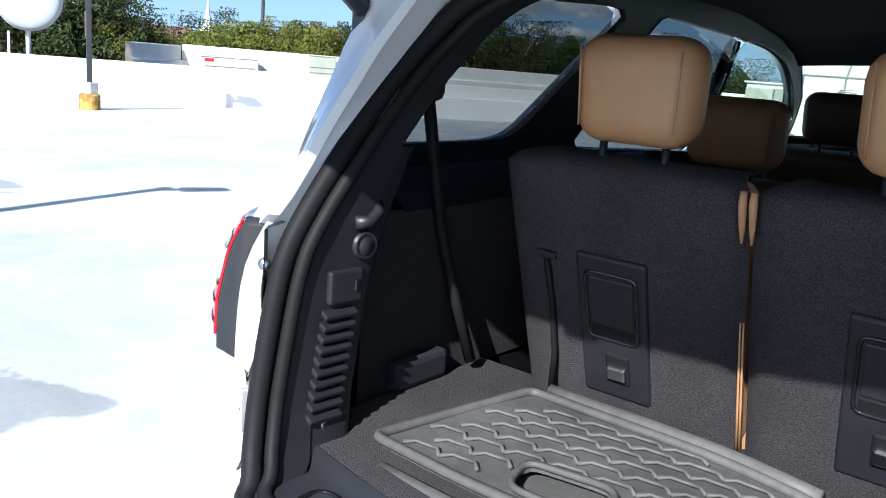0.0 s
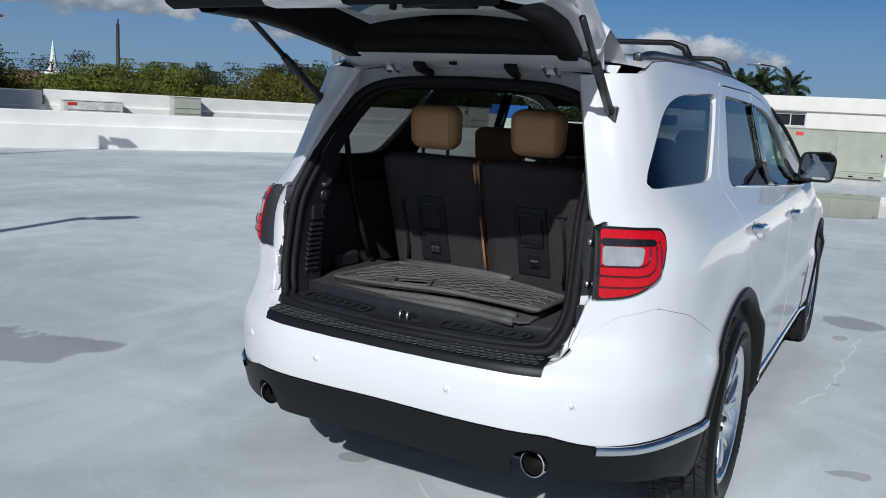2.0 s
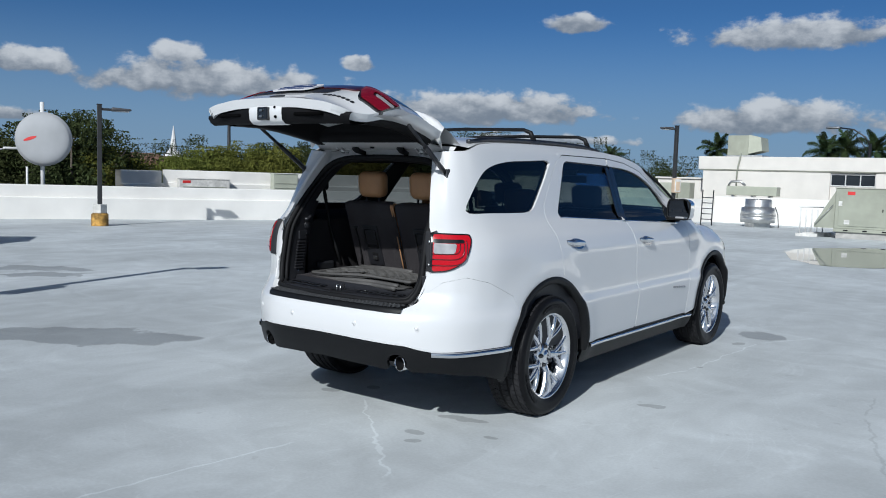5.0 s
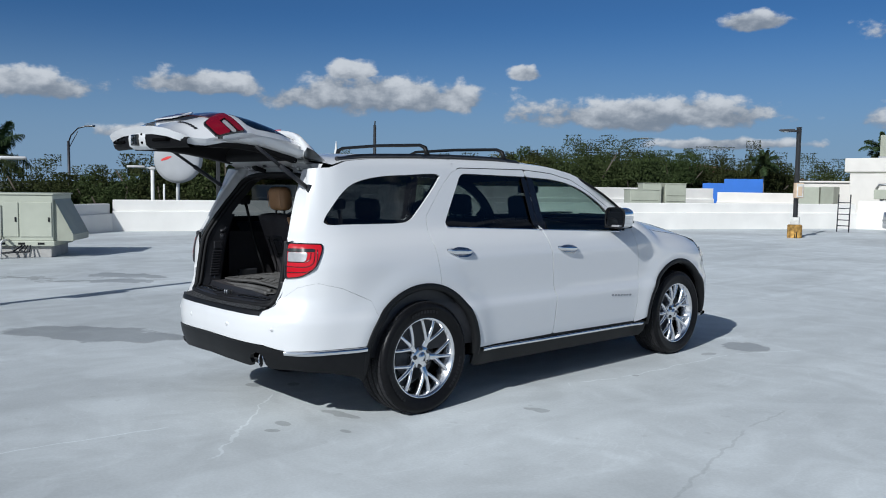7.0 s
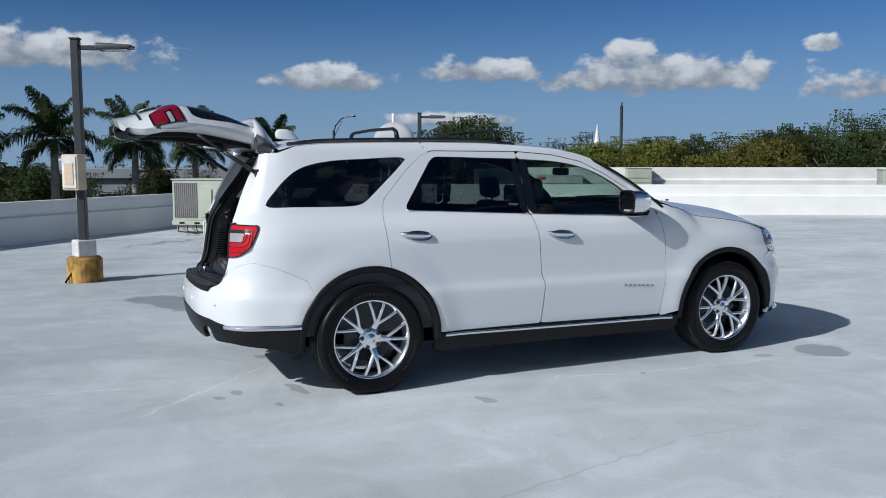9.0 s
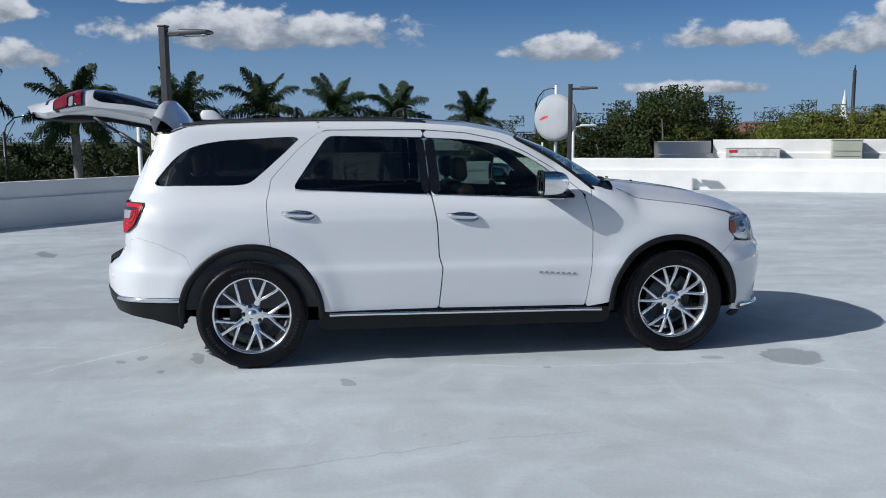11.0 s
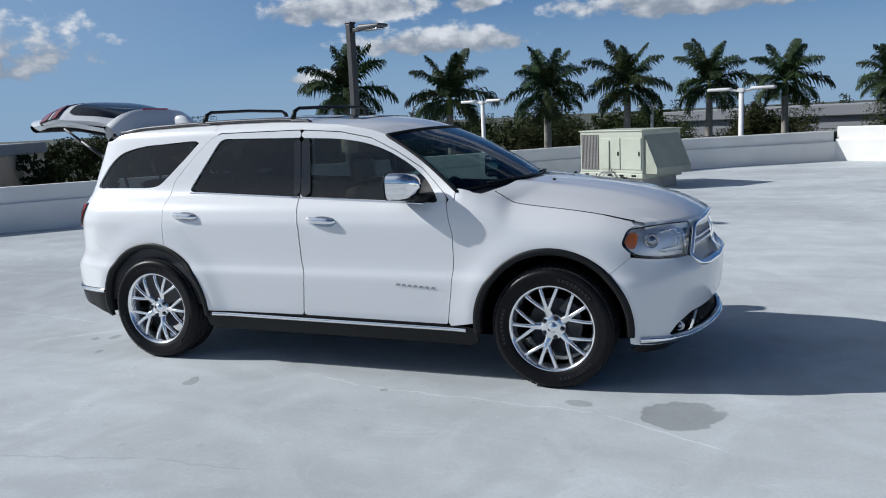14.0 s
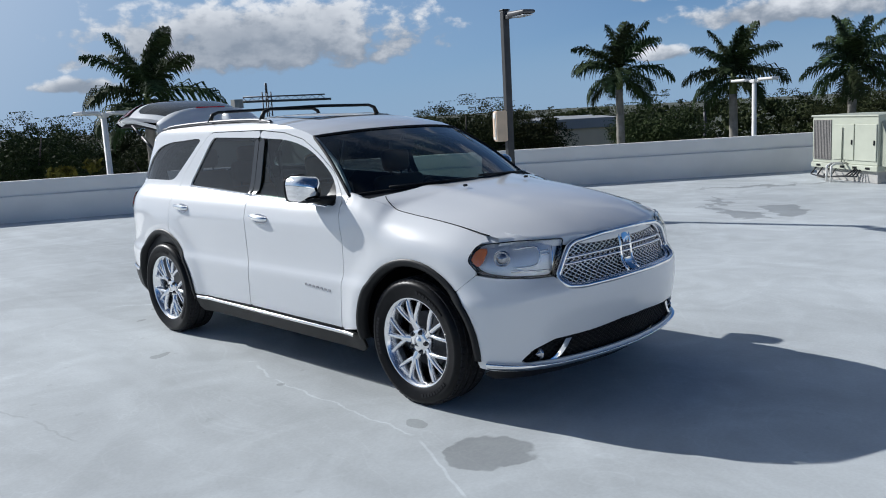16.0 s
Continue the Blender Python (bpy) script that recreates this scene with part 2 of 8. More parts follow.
DARK_RED = material("dark_red_lens", (0.055, 0.002, 0.004), 0.12, coat=1.0)
CLEAR_LENS = material("ribbed_clear_lens", (0.40, 0.40, 0.41), 0.22, 0.2, coat=1.0, noise_scale=30, noise_amount=0.15, bump=0.2, bump_scale=110, bump_dist=0.0015)
AMBER = material("amber_lens", (0.65, 0.16, 0.03), 0.2, coat=1.0)
HEADLAMP_CLEAR = glass("headlamp_cover", (0.95, 0.96, 0.97))
REFLECTOR = material("headlamp_reflector", (0.80, 0.81, 0.83), 0.35, 0.55, noise_scale=8, noise_amount=0.1)
DARK_GLASS = glass("privacy_glass", (0.16, 0.175, 0.18))
GREEN_GLASS = glass("green_tinted_glass", (0.50, 0.61, 0.56))
SHIELD_GLASS = glass("windscreen_glass", (0.50, 0.58, 0.56))
MIRROR_GLASS = material("mirror_glass", (0.30, 0.32, 0.35), 0.02, 1.0)
DARK_CHROME = material("dark_chrome", (0.42, 0.42, 0.44), 0.15, 1.0)
TRIM_PLASTIC = material("black_cabin_plastic", (0.017, 0.0175, 0.021), 0.42, spec=0.45, bump=0.3, bump_scale=500, bump_dist=0.0006, noise_scale=20, noise_amount=0.12)
GATE_TRIM = material("matt_black_trim", (0.006, 0.006, 0.007), 0.65, spec=0.15, bump=0.3, bump_scale=500, bump_dist=0.0006, noise_scale=20, noise_amount=0.1)
# the tan leather again, darkened for the shade inside the cabin
SHADED_LEATHER = material("shaded_tan_leather", (0.12, 0.062, 0.032), 0.5, bump=0.25, bump_scale=350, bump_dist=0.001, noise_scale=12, noise_amount=0.08)


# ---------------------------------------------------------------- tools
def part(name, verts, faces, mat, parent=None, label="", smooth=True):
    """Link verts and faces as one mesh object under a thing or a part."""
    me = bpy.data.meshes.new(name)
    me.from_pydata([tuple(map(float, v)) for v in verts], [], faces)
    me.materials.append(mat)
    if smooth:
        me.polygons.foreach_set("use_smooth", [True] * len(me.polygons))
    me.update()
    ob = new(name, me)
    ob.parent = parent
    return tagged(ob, label)


def bm_part(name, bm, mat, parent=None, label="", smooth=False):
    me = bpy.data.meshes.new(name)
    bm.to_mesh(me)
    bm.free()
    me.materials.append(mat)
    if smooth:
        me.polygons.foreach_set("use_smooth", [True] * len(me.polygons))
    ob = new(name, me)
    ob.parent = parent
    return tagged(ob, label)


def thing(name, place, label, category, group=""):
    ob = new(name)
    ob.empty_display_size = 0.2
    ob.location = place
    return tagged(ob, label, category, group)


def add_box(bm, centre, size, turn=None, bevel=0.0, segments=2):
    m = Matrix.Translation(centre) @ (turn or Matrix()) @ Matrix.Diagonal((*size, 1))
    got = bmesh.ops.create_cube(bm, size=1.0, matrix=m)
    if bevel > 0:
        edges = list({e for v in got["verts"] for e in v.link_edges})
        bmesh.ops.bevel(bm, geom=edges, offset=min(bevel, 0.49 * min(size)), segments=segments, profile=0.5, affect="EDGES")


def box(name, centre, size, mat, parent=None, bevel=0.01, turn=None, label="", segments=2):
    bm = bmesh.new()
    add_box(bm, centre, size, turn, bevel, segments)
    return bm_part(name, bm, mat, parent, label, smooth=False)


def tube_data(pts, r, n=8, closed=False):
    pts = [Vector(p) for p in pts]
    k = len(pts)
    radii = r if isinstance(r, (list, tuple)) else [r] * k
    verts, faces, up = [], [], None
    for i, p in enumerate(pts):
        a = pts[(i - 1) % k] if (closed or i > 0) else p
        b = pts[(i + 1) % k] if (closed or i < k - 1) else p
        d = (b - a).normalized()
        if up is None:
            up = Vector((0, 0, 1)) if abs(d.z) < 0.9 else Vector((1, 0, 0))
        side = d.cross(up).normalized()
        up = side.cross(d).normalized()
        for j in range(n):
            w = 2 * math.pi * j / n
            verts.append(p + radii[i] * (math.cos(w) * side + math.sin(w) * up))
    for i in range(k if closed else k - 1):
        for j in range(n):
            a, b = i * n + j, i * n + (j + 1) % n
            c, d = ((i + 1) % k) * n + (j + 1) % n, ((i + 1) % k) * n + j
            faces.append((a, d, c, b))
    if not closed:
        faces.append(tuple(range(n)))
        faces.append(tuple(reversed(range((k - 1) * n, k * n))))
    return verts, faces


def tube(name, pts, r, mat, parent=None, n=8, closed=False, label=""):
    return part(name, *tube_data(pts, r, n, closed), mat, parent, label)


def lathe_data(profile, n=32, axis="z"):
    """profile: (radius, height) pairs; turned about the axis."""
    verts, faces, k = [], [], len(profile)
    for i in range(n):
        w = 2 * math.pi * i / n
        for r, h in profile:
            p = (r * math.cos(w), r * math.sin(w), h)
            verts.append(p if axis == "z" else (p[2], p[0], p[1]))
    for i in range(n):
        for j in range(k - 1):
            a, b = i * k + j, ((i + 1) % n) * k + j
            faces.append((a, b, b + 1, a + 1))
    return verts, faces


def grid_data(rows, flip=False):
    """Faces over a list of equally long rows of points."""
    n, verts, faces = len(rows[0]), [], []
    for row in rows:
        verts += list(row)
    for i in range(len(rows) - 1):
        for j in range(n - 1):
            a = i * n + j
            f = (a, a + 1, a + n + 1, a + n)
            faces.append(f[::-1] if flip else f)
    return verts, faces


def joined(*pieces):
    verts, faces = [], []
    for v, f in pieces:
        k = len(verts)
        verts += list(v)
        faces += [tuple(i + k for i in g) for g in f]
    return verts, faces


def curve_through(pts, n):
    """A smooth curve through points (numpy), n samples a stretch."""
    p = np.array(pts, float)
    p = np.vstack([2 * p[0] - p[1], p, 2 * p[-1] - p[-2]])
    out = []
    for i in range(1, len(p) - 2):
        for t in np.linspace(0, 1, n, endpoint=False):
            a, b, c, d = p[i - 1], p[i], p[i + 1], p[i + 2]
            out.append(0.5 * (2 * b + (c - a) * t + (2 * a - 5 * b + 4 * c - d) * t * t + (3 * b - a - 3 * c + d) * t ** 3))
    out.append(p[-2])
    return np.array(out)


def loop_through(pts, n):
    """The same, closed."""
    p = np.array(pts, float)
    k, out = len(p), []
    for i in range(k):
        a, b, c, d = p[i - 1], p[i], p[(i + 1) % k], p[(i + 2) % k]
        for t in np.linspace(0, 1, n, endpoint=False):
            out.append(0.5 * (2 * b + (c - a) * t + (2 * a - 5 * b + 4 * c - d) * t * t + (3 * b - a - 3 * c + d) * t ** 3))
    return np.array(out)


def rounded(pts, r, n=5):
    """A polygon with its corners rounded; r: one radius, or one for each corner."""
    p, out = [np.array(q, float) for q in pts], []
    for i, c in enumerate(p):
        a, b = p[i - 1], p[(i + 1) % len(p)]
        rr = r[i] if isinstance(r, (list, tuple)) else r
        u, v = a - c, b - c
        lu, lv = np.linalg.norm(u), np.linalg.norm(v)
        q = min(rr, 0.48 * lu, 0.48 * lv)
        s, e = c + u / lu * q, c + v / lv * q
        for t in np.linspace(0, 1, n):
            out.append((1 - t) ** 2 * s + 2 * t * (1 - t) * c + t * t * e)
    return np.array(out)


def inside_distance(pts, poly):
    """How far each point lies inside a polygon (outside: minus)."""
    poly = np.asarray(poly, float)
    a, b = poly, np.roll(poly, -1, 0)
    best, odd = np.full(len(pts), 1e9), np.zeros(len(pts), bool)
    for p, q in zip(a, b):
        d = q - p
        t = np.clip(((pts - p) @ d) / max(d @ d, 1e-12), 0, 1)
        best = np.minimum(best, np.hypot(*(pts - p - t[:, None] * d).T))
        cross = (p[1] > pts[:, 1]) != (q[1] > pts[:, 1])
        with np.errstate(divide="ignore", invalid="ignore"):
            x = p[0] + (pts[:, 1] - p[1]) / (q[1] - p[1]) * (q[0] - p[0])
        odd ^= cross & (pts[:, 0] < x)
    return np.where(odd, best, -best)


def clipped_grid(poly, holes=(), cell=0.025):
    """A grid over a plane polygon with holes, its border cut along the outline."""
    poly = np.asarray(poly, float)
    lo, hi = poly.min(0) - cell, poly.max(0) + cell
    us = np.linspace(lo[0], hi[0], max(3, int((hi[0] - lo[0]) / cell) + 2))
    vs = np.linspace(lo[1], hi[1], max(3, int((hi[1] - lo[1]) / cell) + 2))
    U, V = np.meshgrid(us, vs, indexing="ij")
    pts = np.stack([U.ravel(), V.ravel()], 1)
    sd = inside_distance(pts, poly)
    for h in holes:
        sd = np.minimum(sd, -inside_distance(pts, h))
    m, index, out, faces = len(vs), {}, [], []

    def vertex(key, p):
        if key not in index:
            index[key] = len(out)
            out.append(p)
        return index[key]

    for i in range(len(us) - 1):
        for j in range(m - 1):
            q = (i * m + j, (i + 1) * m + j, (i + 1) * m + j + 1, i * m + j + 1)
            ins = [sd[k] > 0 for k in q]
            if not any(ins):
                continue
            f = []
            for k in range(4):
                a, b = q[k], q[(k + 1) % 4]
                if ins[k]:
                    f.append(vertex(a, pts[a]))
                if ins[k] != ins[(k + 1) % 4]:
                    key = (min(a, b), max(a, b))
                    t = sd[key[0]] / (sd[key[0]] - sd[key[1]])
                    f.append(vertex(key, pts[key[0]] + t * (pts[key[1]] - pts[key[0]])))
            if len(f) > 2:
                faces.append(tuple(f))
    return np.array(out), faces


def sheet_data(uv, faces, at, depth, flip=False):
    """A clipped grid laid on a surface at(u, v, offset), with a rim of that depth."""
    top = at(uv[:, 0], uv[:, 1], 0.0)
    low = at(uv[:, 0], uv[:, 1], -depth)
    verts, made = list(top), [f[::-1] if flip else f for f in faces]
    edges = {}
    for f in made:
        for a, b in zip(f, f[1:] + f[:1]):
            edges[(a, b)] = True
    for a, b in list(edges):
        if (b, a) in edges:
            continue
        k = len(verts)
        verts += [top[a], top[b], low[b], low[a]]
        made.append((k + 1, k, k + 3, k + 2))
    return verts, made


# ---------------------------------------------------------------- the deck and its walls
def deck_material():
    """Pale blue-grey deck coating with stains, trowel marks and hairline cracks."""
    m = bpy.data.materials.new("coated_deck")
    m.use_nodes = True
    nt = m.node_tree
    b = nt.nodes["Principled BSDF"]
    tc = nt.nodes.new("ShaderNodeTexCoord")

    def noise_at(scale, detail=5.0, stretch=(1, 1, 1), distortion=0.0):
        mp = nt.nodes.new("ShaderNodeMapping")
        mp.inputs["Scale"].default_value = stretch
        nt.links.new(tc.outputs["Object"], mp.inputs["Vector"])
        n = nt.nodes.new("ShaderNodeTexNoise")
        n.inputs["Scale"].default_value, n.inputs["Detail"].default_value, n.inputs["Distortion"].default_value = scale, detail, distortion
        nt.links.new(mp.outputs[0], n.inputs["Vector"])
        return n.outputs[0]

    def math_node(op, a, c=None, d=None, clamp=False):
        n = nt.nodes.new("ShaderNodeMath")
        n.operation, n.use_clamp = op, clamp
        for i, v in enumerate((a, c, d)):
            if v is None:
                continue
            if isinstance(v, (int, float)):
                n.inputs[i].default_value = v
            else:
                nt.links.new(v, n.inputs[i])
        return n.outputs[0]

    def ramp(value, a, c, lo=0.0, hi=1.0):
        n = nt.nodes.new("ShaderNodeMapRange")
        n.interpolation_type = "SMOOTHSTEP"
        n.inputs["From Min"].default_value, n.inputs["From Max"].default_value = a, c
        n.inputs["To Min"].default_value, n.inputs["To Max"].default_value = lo, hi
        nt.links.new(value, n.inputs["Value"])
        return n.outputs[0]

    sp = nt.nodes.new("ShaderNodeSeparateXYZ")
    nt.links.new(tc.outputs["Object"], sp.inputs[0])
    wob_x = math_node("MULTIPLY", math_node("SUBTRACT", noise_at(2.3, 4.0), 0.5), 1.0)
    wob_y = math_node("MULTIPLY", math_node("SUBTRACT", noise_at(2.9, 4.0, (1, 1.1, 1)), 0.5), 1.0)
    fine = math_node("MULTIPLY", math_node("SUBTRACT", noise_at(6.0, 3.0), 0.5), 0.10)

    def spot(cx, cy, rx, ry, turn, wobble):
        x = math_node("ADD", math_node("SUBTRACT", sp.outputs[0], cx), math_node("MULTIPLY", wob_x, wobble))
        y = math_node("ADD", math_node("SUBTRACT", sp.outputs[1], cy), math_node("MULTIPLY", wob_y, wobble))
        c, s = math.cos(radians(turn)), math.sin(radians(turn))
        u = math_node("ADD", math_node("MULTIPLY", x, c / rx), math_node("MULTIPLY", y, s / rx))
        v = math_node("SUBTRACT", math_node("MULTIPLY", y, c / ry), math_node("MULTIPLY", x, s / ry))
        d = math_node("SQRT", math_node("ADD", math_node("MULTIPLY", u, u), math_node("MULTIPLY", v, v)))
        return ramp(d, 1.0, 0.9)

    def line(ax, ay, bx, by, width):
        dx, dy = bx - ax, by - ay
        ll = math.hypot(dx, dy)
        x = math_node("ADD", math_node("SUBTRACT", sp.outputs[0], ax), fine)
        y = math_node("ADD", math_node("SUBTRACT", sp.outputs[1], ay), fine)
        along = math_node("ADD", math_node("MULTIPLY", x, dx / ll), math_node("MULTIPLY", y, dy / ll))
        across = math_node("ABSOLUTE", math_node("SUBTRACT", math_node("MULTIPLY", y, dx / ll), math_node("MULTIPLY", x, dy / ll)))
        over = math_node("ABSOLUTE", math_node("SUBTRACT", along, ll / 2))
        return math_node("MULTIPLY", ramp(across, width, width * 0.3), ramp(over, ll / 2, ll / 2 - 0.1))

    broad = ramp(noise_at(0.35, 4.0, (1, 1, 1), 0.6), 0.3, 0.7, 0.86, 1.08)
    streak = ramp(noise_at(0.55, 5.0, (2.6, 0.5, 1), 1.2), 0.3, 0.75, 0.90, 1.05)
    grain = ramp(noise_at(55.0, 4.0), 0.3, 0.7, 0.965, 1.03)
    patch = ramp(noise_at(1.3, 6.0, (1, 1, 1), 2.2), 0.35, 0.7, 0.93, 1.05)
    swirl = ramp(math_node("ABSOLUTE", math_node("SUBTRACT", noise_at(0.8, 3.0, (1, 0.6, 1), 3.0), 0.5)), 0.0, 0.012, 1.05, 1.0)
    speck = ramp(noise_at(9.0, 2.0), 0.70, 0.76, 1.0, 0.9)
    tone = math_node("MULTIPLY", math_node("MULTIPLY", broad, streak), math_node("MULTIPLY", grain, math_node("MULTIPLY", patch, math_node("MULTIPLY", swirl, speck))))
    wet = None
    for row in ((1.20, 2.31, 0.19, 0.26, 20, 0.40), (-3.25, -2.2, 1.05, 0.36, 38, 0.6), (-7.95, 0.0, 0.75, 0.28, 30, 0.8), (-11.1, -1.7, 1.3, 0.16, 130, 1.2), (-7.4, -0.5, 0.9, 0.14, 60, 1.0), (-8.6, -1.4, 0.7, 0.12, 20, 1.2), (-5.2, -4.9, 0.4, 0.12, 30, 0.5)):
        s = spot(*row)
        wet = s if wet is None else math_node("MAXIMUM", wet, s)
    small = None
    for row in ((0.52, -2.36, 0.075, 0.05, 0, 0.1), (0.60, -2.50, 0.05, 0.03, 40, 0.1), (0.58, -1.98, 0.16, 0.05, 20, 0.25), (-0.5, -2.0, 0.07, 0.05, 0, 0.1), (-0.32, -1.75, 0.05, 0.05, 0, 0.1), (1.12, 1.72, 0.10, 0.05, 70, 0.2), (1.2, 0.5, 0.03, 0.03, 0, 0), (1.36, -0.9, 0.10, 0.03, 10, 0.3), (0.9, -2.15, 0.05, 0.03, 10, 0.1)):
        s = spot(*row)
        small = s if small is None else math_node("MAXIMUM", small, s)
    cracks = None
    for row in ((1.03, -0.06, 1.17, 0.34, 0.014), (1.17, 0.34, 1.27, 1.88, 0.012), (1.27, 1.88, 1.66, 2.62, 0.012), (1.0, -0.06, 1.1, -0.2, 0.012), (-0.2, -2.0, 0.9, -3.05, 0.012), (0.0, -4.3, 0.15, -2.9, 0.012)):
        s = line(*row)
        cracks = s if cracks is None else math_node("MAXIMUM", cracks, s)
    dark_cracks = math_node("MAXIMUM", line(2.49, 0.45, 2.52, -0.2, 0.012), line(2.52, -0.2, 2.88, -1.65, 0.014))
    shade = math_node("MULTIPLY", tone, math_node("SUBTRACT", 1.0, math_node("MULTIPLY", wet, 0.36)))
    shade = math_node("MULTIPLY", shade, math_node("SUBTRACT", 1.0, math_node("MULTIPLY", small, 0.3)))
    shade = math_node("MULTIPLY", shade, math_node("ADD", 1.0, math_node("MULTIPLY", cracks, 0.20)))
    shade = math_node("MULTIPLY", shade, math_node("SUBTRACT", 1.0, math_node("MULTIPLY", dark_cracks, 0.14)))
    col = nt.nodes.new("ShaderNodeVectorMath")
    col.operation = "SCALE"
    col.inputs[0].default_value = (0.548, 0.58, 0.592)
    nt.links.new(shade, col.inputs["Scale"])
    nt.links.new(col.outputs[0], b.inputs["Base Color"])
    nt.links.new(ramp(wet, 0, 1, 0.62, 0.5), b.inputs["Roughness"])
    b.inputs["Specular IOR Level"].default_value = 0.2
    b.inputs["Diffuse Roughness"].default_value = 0.16
    bp = nt.nodes.new("ShaderNodeBump")
    bp.inputs["Strength"].default_value, bp.inputs["Distance"].default_value = 0.12, 0.004
    nt.links.new(noise_at(38.0, 5.0), bp.inputs["Height"])
    nt.links.new(bp.outputs[0], b.inputs["Normal"])
    return m


DECK = deck_material()
WALL_PAINT = material("white_wall_paint", (0.82, 0.80, 0.76), 0.8, noise_scale=1.2, noise_amount=0.05, stain=0.05, stain_scale=0.3, bump=0.2, bump_scale=40, bump_dist=0.004)
CREAM = material("cream_stucco", (0.74, 0.71, 0.66), 0.85, noise_scale=1.5, noise_amount=0.05, stain=0.04, stain_scale=0.4, bump=0.3, bump_scale=50, bump_dist=0.004)
GREY_ROOF = material("grey_roofing", (0.30, 0.30, 0.30), 0.9, noise_scale=1.5, noise_amount=0.15, stain=0.15, stain_scale=0.3)
GROUND = material("far_ground", (0.06, 0.07, 0.05), 0.95, noise_scale=0.2, noise_amount=0.4, stain=0.3, stain_scale=0.02)

# the parapet's line: round the deck, from the far end to behind the camera
A0, A1 = Vector((-19.2, 4.0, 0)), Vector((-7.5, 27.5, 0))
B_LINE = [(-19.2, 4.0), (-17.0, 0.3), (-14.3, -2.2), (-10.6, -5.35), (-3.4, -11.35), (-1.2, -12.65), (12.0, -19.6)]
C_LINE = [(-7.5, 27.5), (6.0, 28.6), (26.0, 30.2)]


def wall_run(name, line, height, thick, mat, cap, label):
    """A parapet along a line of points, thickening outwards, with a coping that sits 2 cm proud."""
    rows = []
    pts = [Vector((x, y, 0)) for x, y in line]
    for i, p in enumerate(pts):
        a, b = pts[max(i - 1, 0)], pts[min(i + 1, len(pts) - 1)]
        d = (b - a).normalized()
        n = Vector((-d.y, d.x, 0)) * cap
        inner = [(p - n * 0.0) + Vector((0, 0, -0.02)), p + Vector((0, 0, height * 0.62)), p + n * 0.02 + Vector((0, 0, height * 0.64)), p + n * 0.09 + Vector((0, 0, height * 0.645)), p + n * 0.09 + Vector((0, 0, height - 0.02)), p + n * 0.11 + Vector((0, 0, height)), p + n * thick + Vector((0, 0, height)), p + n * thick + Vector((0, 0, -6.0))]
        rows.append(inner)
    ob = part(name, *grid_data(rows, flip=cap < 0), mat, None, label, smooth=False)
    return tagged(ob, label, "wall", kind="structure")


wall_run("wall_north", [tuple(A0.xy), tuple(A1.xy)], 0.92, 0.28, WALL_PAINT, 1, "white painted concrete parapet in full sun")
wall_run("wall_west", B_LINE, 0.81, 0.28, WALL_PAINT, -1, "white painted concrete parapet with a ledge, in shade")
wall_run("wall_east", C_LINE, 1.05, 0.28, WALL_PAINT, 1, "white painted low wall at the foot of a building")

bm = bmesh.new()
outline = [(-19.2, 4.0)] + B_LINE[1:] + [(30, -19.6), (30, 30.4)] + C_LINE[::-1][1:]
# the deck falls a few centimetres to a shallow hollow under the car
side_x, side_y = np.linspace(-4.2, 4.2, 29), np.linspace(-5.4, 5.4, 37)


def fall(x, y):
    e = math.hypot(max(0.0, abs(x) - 1.0) / 3.1, max(0.0, abs(y) - 1.9) / 3.4)
    k = max(0.0, 1 - e)
    return (-0.017 + 0.003 * max(-2.2, min(2.2, y))) * k * k * (3 - 2 * k)


near = [[bm.verts.new((x, y, fall(x, y))) for x in side_x] for y in side_y]
for a, b in zip(near, near[1:]):
    for i in range(len(a) - 1):
        bm.faces.new((a[i], a[i + 1], b[i + 1], b[i])).smooth = True
border = [e for e in bm.edges if len(e.link_faces) == 1]
rim_v = [bm.verts.new((x, y, 0)) for x, y in outline]
rim_e = [bm.edges.new((rim_v[i - 1], rim_v[i])) for i in range(len(rim_v))]
got = bmesh.ops.triangle_fill(bm, use_beauty=True, use_dissolve=False, edges=border + rim_e)
for fc in bm.faces:
    if fc.normal.z < 0:
        fc.normal_flip()
low = [bm.verts.new((x, y, -0.3)) for x, y in outline]
for i in range(len(low)):
    bm.faces.new((rim_v[i - 1], rim_v[i], low[i], low[i - 1]))
bm.normal_update()
tagged(bm_part("floor", bm, DECK), "pale grey coated concrete roof deck with stains and cracks", "floor", kind="structure")

bm = bmesh.new()
ring = [bm.verts.new((2600 * math.cos(w), 2600 * math.sin(w), -6.0)) for w in np.linspace(0, 2 * math.pi, 48, endpoint=False)]
bm.faces.new(ring)
tagged(bm_part("ground", bm, GROUND), "flat dark green and grey land around the building", "ground", kind="structure")


# ---------------------------------------------------------------- the car's skin
# plan outline of the right half, from the middle of the tail to the middle of the nose
PLAN = curve_through([(0, -2.615), (0.25, -2.608), (0.45, -2.58), (0.615, -2.508), (0.733, -2.42), (0.806, -2.325), (0.857, -2.205), (0.890, -2.05), (0.908, -1.8), (0.922, -1.4), (0.93, -0.8), (0.932, 0), (0.932, 0.8), (0.93, 1.3), (0.925, 1.65), (0.91, 1.90), (0.868, 2.08), (0.785, 2.215), (0.65, 2.315), (0.43, 2.39), (0.2, 2.43), (0, 2.445)], 12)
ARC = np.concatenate([[0], np.cumsum(np.hypot(*np.diff(PLAN, axis=0).T))])
ARC -= np.interp(0, PLAN[:, 1], ARC)
S_TAIL, S_NOSE = ARC[0], ARC[-1]
